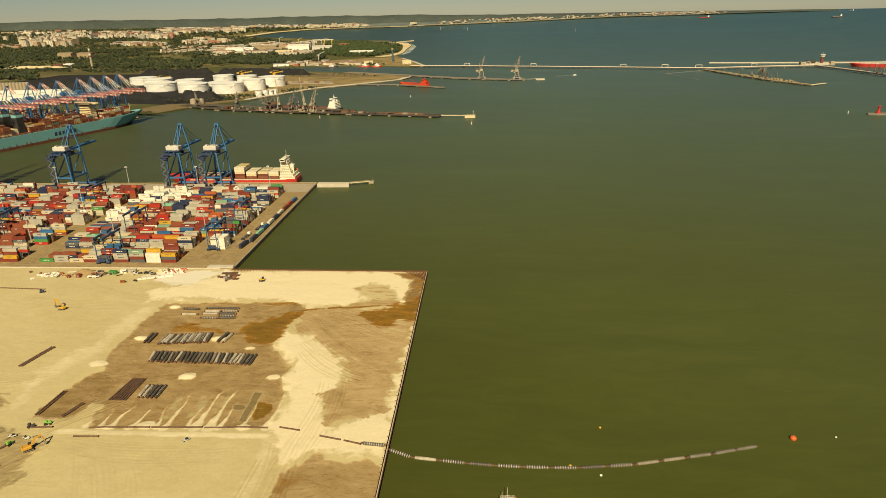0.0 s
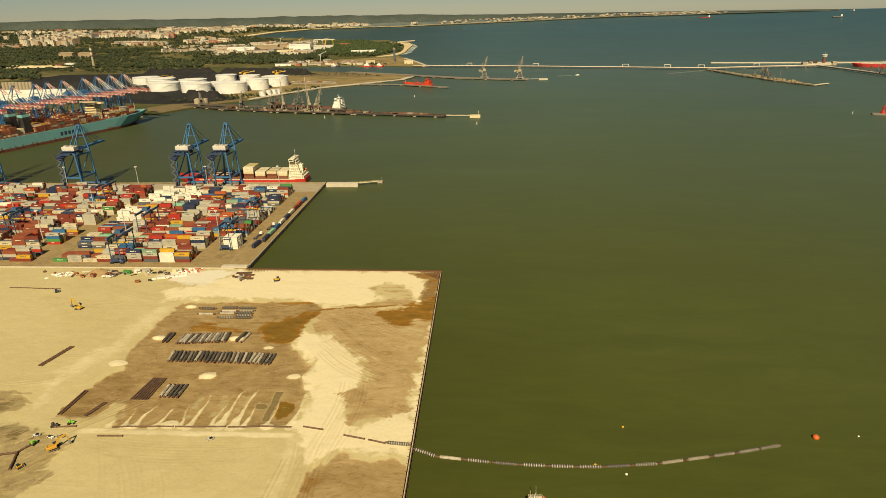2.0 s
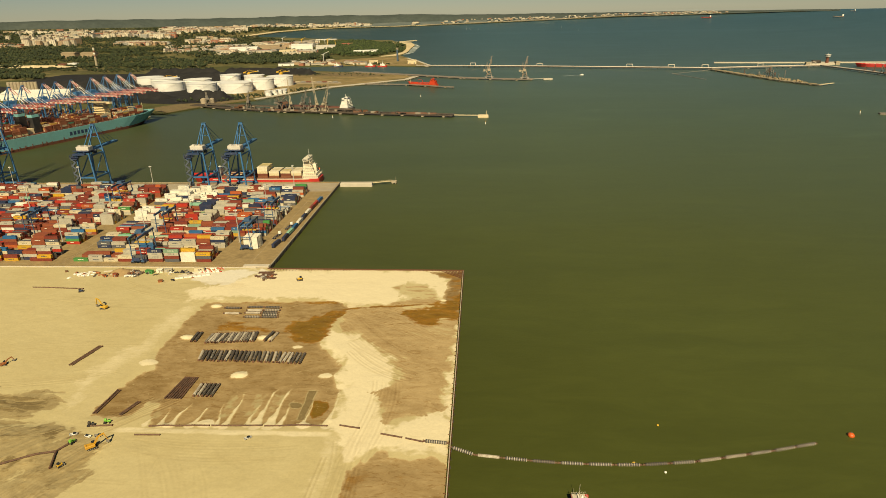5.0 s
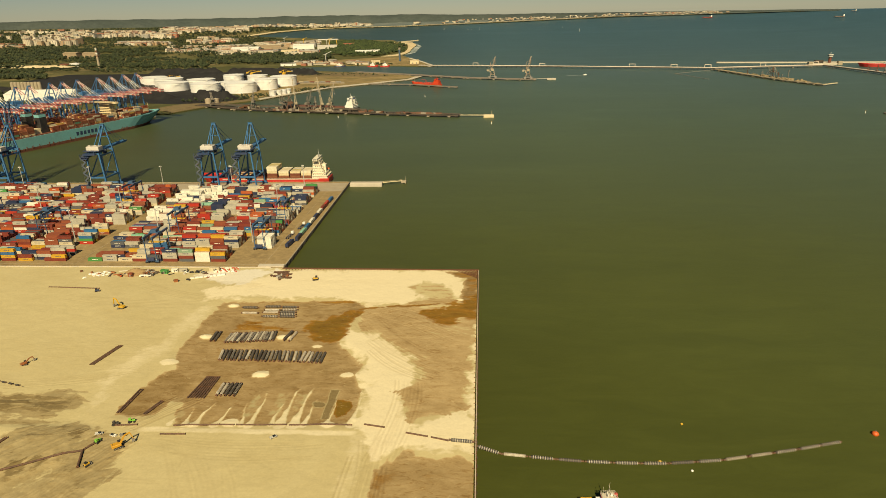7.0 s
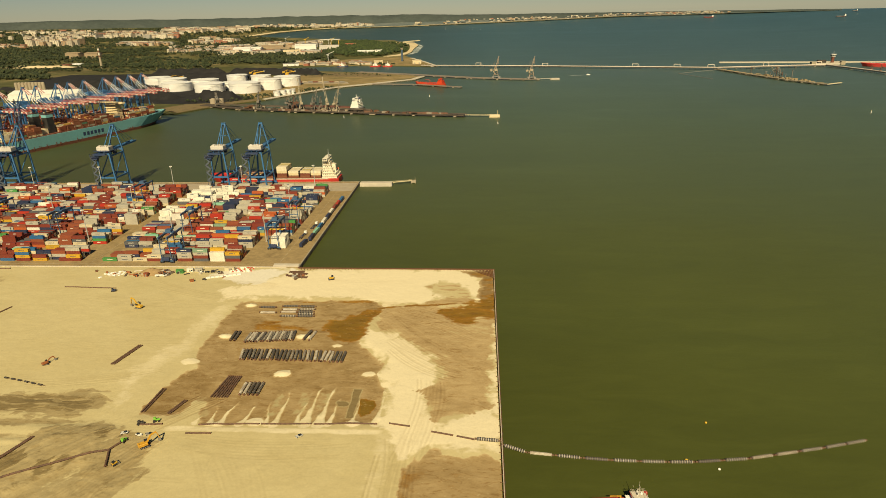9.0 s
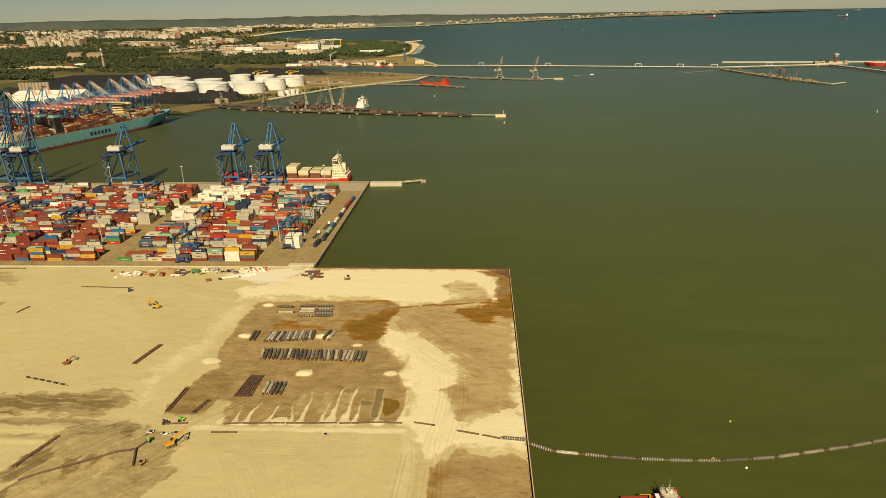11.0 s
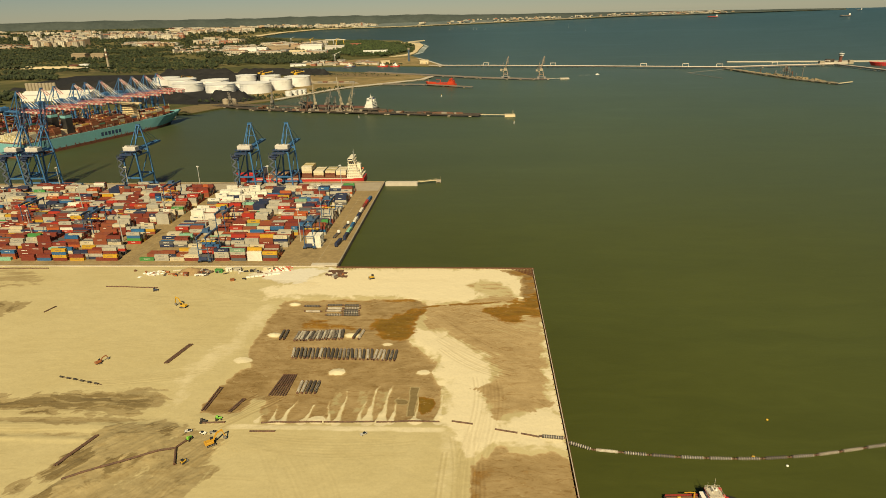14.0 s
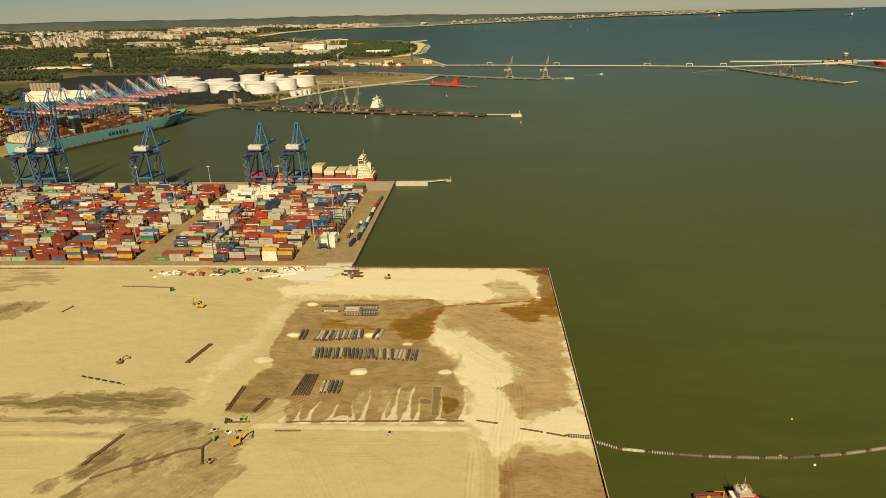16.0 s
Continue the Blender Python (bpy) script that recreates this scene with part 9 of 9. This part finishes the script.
for i in range(40):
    col, row = i % 10, i // 10
    x, y = -205 + col * 1.75 + rs.uniform(-0.35, 0.35), -7.6 + row * 2.3 + col * 0.22 + rs.uniform(-0.5, 0.5)
    red = (col + row + (rs.random() < 0.25)) % 2
    if rs.random() < 0.12:
        continue
    t = thing("road_barrier", on_sand(x, y, rs.uniform(-35, 35)), "red plastic road barrier by the compound" if red else "white plastic road barrier by the compound", "barrier", "road barriers")
    part("block", Shape().loft([[(-0.6, -0.3, 0), (-0.6, 0.3, 0), (-0.6, 0.1, 0.9), (-0.6, -0.1, 0.9)], [(0.6, -0.3, 0), (0.6, 0.3, 0), (0.6, 0.1, 0.9), (0.6, -0.1, 0.9)]]), M_BARRIER if red else M_WHITE, t)
for i in range(96):                                      # clutter: pallets, timber, steel, drums
    x = rs.choice((rs.gauss(-257, 3.2), rs.gauss(-150.7, 2.6), rs.gauss(-256, 4.5), rs.uniform(-315, -205)))
    y = rs.uniform(-15, -5) if x < -200 else rs.uniform(-20, -12)
    k = rs.randrange(4)
    m_ = rs.choice((M_RUSTPIPE, M_RUST, M_RUSTPLANT, M_STEEL, M_PALE, M_DARKPIPE, M_MUDPIPE))
    if k == 0:
        s = Shape()
        for j in range(5):
            s.box(-2.2, -0.6 + j * 0.26, 0.05 + 0.25 * (j % 2), 2.2, -0.42 + j * 0.26, 0.28 + 0.25 * (j % 2))
        solo("timber_stack", s, m_, "small stack of building timber on sand", "timber", "site stores", at=on_sand(x, y, rs.uniform(0, 180)))
    elif k == 1:
        s = Shape()
        for j in range(4):
            s.tube((-3.2, -0.7 + j * 0.45, 0.2), (3.2, -0.7 + j * 0.45, 0.2), 0.2, n=8)
        solo("pipe_stack", s, m_, "short steel pipes stacked on the sand", "pipes", "site stores", at=on_sand(x, y, rs.uniform(0, 180)))
    elif k == 2:
        solo("steel_tank", Shape().tube((-1.4, 0, 0.8), (1.4, 0, 0.8), 0.8, n=12).box(-1.1, -0.7, 0, -0.8, 0.7, 0.4).box(0.8, -0.7, 0, 1.1, 0.7, 0.4), m_, "small steel tank on the sand", "tank", "site stores", at=on_sand(x, y, rs.uniform(0, 180)))
    else:
        solo("pallet_load", Shape().box(-0.9, -0.7, 0.15, 0.9, 0.7, 1.3, c=0.08).box(-1.0, -0.8, 0, 1.0, -0.6, 0.15).box(-1.0, 0.6, 0, 1.0, 0.8, 0.15), m_, "wrapped load on a pallet", "pallet", "site stores", at=on_sand(x, y, rs.uniform(0, 180)))
for x0, y0, x1, y1 in ((-219.7, -19.7, -195.4, -11.3), (-262, -15.4, -253, -14.6)):
    n = int(math.hypot(x1 - x0, y1 - y0) / 3)
    for i in range(n):
        u = (i + 0.5) / n
        t = solo("concrete_block", Shape().box(-1.45, -0.9, 0, 1.45, 0.9, 1.0, c=0.08), M_WHITE, "whitewashed concrete block in a row on sand", "block", "concrete blocks", at=on_sand(x0 + (x1 - x0) * u, y0 + (y1 - y0) * u, math.degrees(math.atan2(y1 - y0, x1 - x0))))
for x, y, yw in ((-152.5, -6.5, 4), (-149.0, -10.0, -8), (-151.0, -13.5, 10), (-147.5, -17.0, -3)):
    for k in range(5):                                   # steel piles stacked by the quay corner
        s = Shape()
        for zz in (0.02, 0.46):
            s.box(-6, k * 0.62 - 1.5, zz, 6, k * 0.62 - 1.0, zz + 0.06)
        s.box(-6, k * 0.62 - 1.28, 0.08, 6, k * 0.62 - 1.22, 0.46)
        solo("steel_pile", s, M_RUST if k % 2 else M_RUSTPIPE, "rusty steel bearing pile stacked on the sand", "pile", "steel piles", at=on_sand(x, y, yw))
heap(-268.0, -9.0, 19, 15, 4.2, 5, M_GRAVEL, 61, "gravel_heap", "brown gravel heap by the kerb", "heap")
for i in range(40):                                      # crumpled white liner by the kerb
    x, y = -297.5 + rs.gauss(0, 3.4), -12.5 + rs.gauss(0, 2.4)
    s = Shape()
    a = [rs.uniform(0.3, 0.9) for _ in range(6)]
    s.prism([(a[k] * math.cos(k * 1.047) * 2.4, a[k] * math.sin(k * 1.047) * 1.7) for k in range(6)], 0, rs.uniform(0.4, 1.1), inset=0.5)
    solo("bulk_bag", s, M_PALE if i % 3 == 0 else M_WHITE, "crumpled white bulk bag on the sand", "bag", "bulk bags", at=on_sand(x, y, rs.uniform(0, 180)))


dozer(on_sand(-276.1, -16.4, 100, 0.7), "small orange roller beside the gravel heap", M_ORANGE)
skip = thing("waste_skip", on_sand(-228.0, -25.6, 20), "rusty orange waste skip on the sand", "skip")
part("body", Shape().prism([(-1.3, -0.9), (1.3, -0.9), (1.3, 0.9), (-1.3, 0.9)], 0.1, 1.7, inset=-0.25), M_RUSTPLANT, skip)
part("rim", Shape().box(-1.7, -1.2, 1.65, 1.7, -1.05, 1.8).box(-1.7, 1.05, 1.65, 1.7, 1.2, 1.8).box(-1.7, -1.05, 1.65, -1.55, 1.05, 1.8).box(1.55, -1.05, 1.65, 1.7, 1.05, 1.8), M_RUST, skip)


# ---- trailers and tractors along the east quay edge ----
def trailer(m, load, label):
    t = thing("road_trailer", m, label, "trailer", "trailers on the quay")
    part("chassis", Shape().box(-6.2, -1.2, 0.95, 6.2, -0.8, 1.35).box(-6.2, 0.8, 0.95, 6.2, 1.2, 1.35).box(-6.0, -0.8, 1.05, -5.6, 0.8, 1.3).box(5.5, -0.8, 1.05, 5.9, 0.8, 1.3).box(-0.3, -0.8, 1.05, 0.3, 0.8, 1.3), M_NAVY, t)
    for sx in (-5.2, -4.0, 4.4):
        part("wheel", Shape().tube((sx, -1.2, 0.5), (sx, -0.7, 0.5), 0.5, n=10), M_TYRE, t)
        part("wheel", Shape().tube((sx, 0.7, 0.5), (sx, 1.2, 0.5), 0.5, n=10), M_TYRE, t)
    part("tractor_cab", Shape().box(6.4, -1.2, 0.7, 8.6, 1.2, 3.2, c=0.2), load or M_WHITE, t)
    if load:
        part("load", Shape().box(-6.1, -1.22, 1.38, 6.1, 1.22, 3.9, c=0.06), load, t, "box load")
    return t


for x, y, yaw, load, lab in ((-158.5, 186, 88, CMAT["blue"], "blue box trailer parked on the quay edge"), (-159.2, 172, 90, CMAT["red"], "red box trailer parked on the quay edge"), (-159.4, 158, 90, CMAT["maroon"], "maroon box trailer parked on the quay edge"),
                             (-159.6, 143, 90, CMAT["white"], "white box trailer parked on the quay edge"), (-159.4, 128, 90, CMAT["navy"], "navy trailer parked on the quay edge"), (-159.8, 113, 90, CMAT["white"], "white tank trailer on the quay edge"),
                             (-159.8, 97, 90, CMAT["blue"], "blue box trailer parked on the quay edge"), (-160.0, 83, 88, CMAT["mint"], "mint green box trailer on the quay edge"), (-160.2, 68, 90, CMAT["navy"], "navy trailer parked on the quay edge"),
                             (-166.5, 100, 84, None, "empty blue trailer parked on the quay"), (-170.0, 74, 84, None, "empty blue trailer parked on the quay"), (-163.5, 52, 84, CMAT["navy"], "navy box trailer parked on the quay")):
    trailer(pose(x, y, 3.03, 0, 0, yaw), load, lab)

# ---- workboat moored off the wall ----
tb = thing("workboat", pose(50.6, -243.0, 0, 0, 0, 4), "red and white workboat with a black deck afloat", "boat")
hl = Shape()
hr = []
for k in range(13):
    u_ = k / 12
    x = -15 + 30 * u_
    b_ = 4.4 * (1 if u_ < 0.7 else max(0.08, 1 - ((u_ - 0.7) / 0.3) ** 2))
    zz = 2.0 + 1.2 * max(0, (u_ - 0.6) / 0.4) ** 1.5
    hr.append([(x, -b_ * 0.8, -1.5), (x, -b_, zz), (x, b_, zz), (x, b_ * 0.8, -1.5)])
hl.loft(hr)
M_DULLRED = paint("scuffed_dark_red_paint", (0.30, 0.035, 0.025), 0.6, var=0.45, scale=1.2, dirt=(0.08, 0.05, 0.035))
M_DECKRUST = paint("worn_orange_brown_deck", (0.24, 0.11, 0.045), 0.8, var=0.4, scale=1.2)
part("hull", hl, M_BLACK, tb)
part("deck", Shape().box(-14.2, -3.7, 2.02, 8.5, 3.7, 2.12), M_DECKRUST, tb, "worn orange-brown deck")
for sy in (-1, 1):
    s = Shape()
    s.beam((-14.6, sy * 4.2, 2.5), (5.8, sy * 4.2, 2.5), 0.16, 0.9)
    part("bulwark", s, M_DULLRED, tb, "dull red bulwark")
wh = part("deckhouse", Shape().box(-1.0, -3.0, 2.1, 7.4, 3.0, 4.7, c=0.25).box(-1.3, -3.3, 4.7, 7.8, 3.3, 4.9, c=0.05), M_WHITE, tb, "white deckhouse")
part("wheelhouse", Shape().box(1.0, -2.5, 4.9, 5.8, 2.5, 7.1, c=0.4), M_WHITE, wh)
for sy in (-2.0, -1.0, 0.0, 1.0, 2.0):
    part("window", Shape().box(0.93, sy - 0.36, 5.7, 1.03, sy + 0.36, 6.7), M_GLASS, wh)
for sy in (-1, 1):
    for k in range(4):
        part("window", Shape().box(1.5 + k * 1.05, sy * 2.49 - 0.05, 5.7, 2.2 + k * 1.05, sy * 2.49 + 0.05, 6.7), M_GLASS, wh)
part("roof", Shape().box(0.4, -2.9, 7.1, 6.4, 2.9, 7.3, c=0.06), M_PALE, wh, "pale wheelhouse roof")
part("roof_band", Shape().box(0.3, -3.0, 6.85, 6.5, 3.0, 7.08, c=0.05), M_RED, wh, "red eaves band")
s = Shape()
for k in range(7):
    for sy in (-2.8, 2.8):
        s.beam((0.5 + k * 0.97, sy, 7.3), (0.5 + k * 0.97, sy, 8.3), 0.07)
for sy in (-2.8, 2.8):
    for z_ in (7.8, 8.3):
        s.beam((0.5, sy, z_), (6.3, sy, z_), 0.07)
for z_ in (7.8, 8.3):
    s.beam((0.5, -2.8, z_), (0.5, 2.8, z_), 0.07).beam((6.3, -2.8, z_), (6.3, 2.8, z_), 0.07)
part("top_rail", s, M_PALE, wh)
part("mast", Shape().tube((3, 0, 7.3), (3, 0, 14.8), 0.16, 0.06, n=6).beam((3, -1.8, 10.4), (3, 1.8, 10.4), 0.12).beam((3, -1.1, 12.4), (3, 1.1, 12.4), 0.1).beam((3, 0, 11.5), (1.8, 0, 9.4), 0.1), M_PALE, wh)
part("aerial", Shape().tube((1.2, 1.9, 7.3), (1.2, 1.9, 11.0), 0.06, n=6), M_PALE, wh)
part("aerial", Shape().tube((5.2, -2.0, 7.3), (5.2, -2.0, 10.2), 0.06, n=6), M_PALE, wh)
part("radar", Shape().box(2.4, -1.3, 9.0, 2.75, 1.3, 9.25).tube((2.6, 0, 7.3), (2.6, 0, 9.0), 0.15, n=6), M_WHITE, wh)
part("radar_dome", Shape().tube((4.6, 1.2, 7.3), (4.6, 1.2, 8.1), 0.55, 0.3, n=12), M_WHITE, wh)
part("searchlight", Shape().tube((0.9, -1.6, 7.7), (0.5, -1.6, 7.7), 0.28, n=10), M_STEEL, wh)
part("funnel", Shape().box(5.9, -2.6, 4.9, 7.2, -1.4, 7.6, c=0.2), M_RED, wh, "red exhaust casing")
part("funnel", Shape().box(5.9, 1.4, 4.9, 7.2, 2.6, 7.6, c=0.2), M_RED, wh, "red exhaust casing")
part("deck_crane", Shape().tube((-3.2, 2.6, 2.1), (-3.2, 2.6, 5.2), 0.32, n=8).beam((-3.2, 2.6, 5.1), (-7.6, 2.4, 5.4), 0.26, 0.3), M_AMBER, tb, "yellow folding deck crane")
for a_, b_, L_, W_, H_, m_ in ((-13.0, 1.6, 1.4, 1.2, 0.9, M_RED), (-11.4, -1.8, 1.8, 1.0, 0.8, M_RED), (-11.2, 0.4, 1.0, 1.0, 1.1, M_WHITE), (-9.2, 2.8, 1.6, 0.8, 0.7, M_YELLOW), (-8.4, -2.6, 1.2, 1.0, 0.9, M_WHITE), (-7.0, 0.2, 2.2, 1.0, 0.7, M_YELLOW), (-5.6, -1.6, 1.6, 1.2, 1.0, M_RED),
                               (-4.4, 0.6, 1.0, 0.9, 1.2, M_PALE), (-2.6, -2.4, 1.4, 1.0, 1.0, M_RED), (-2.4, 0.4, 1.2, 1.0, 0.8, M_ORANGE), (9.6, 1.4, 1.8, 1.0, 1.1, M_RED), (10.4, -1.2, 2.2, 1.2, 0.9, M_RED), (12.0, 0.4, 1.0, 0.8, 0.8, M_PALE)):
    part("deck_gear", Shape().box(a_ - L_ / 2, b_ - W_ / 2, 2.12, a_ + L_ / 2, b_ + W_ / 2, 2.12 + H_, c=0.14), m_, tb)
for sx in (-15, 15):
    part("tyre_fender", Shape().tube((sx * 0.6, -4.6, 1.2), (sx * 0.6, -4.1, 1.2), 0.6, n=12), M_TYRE, tb)
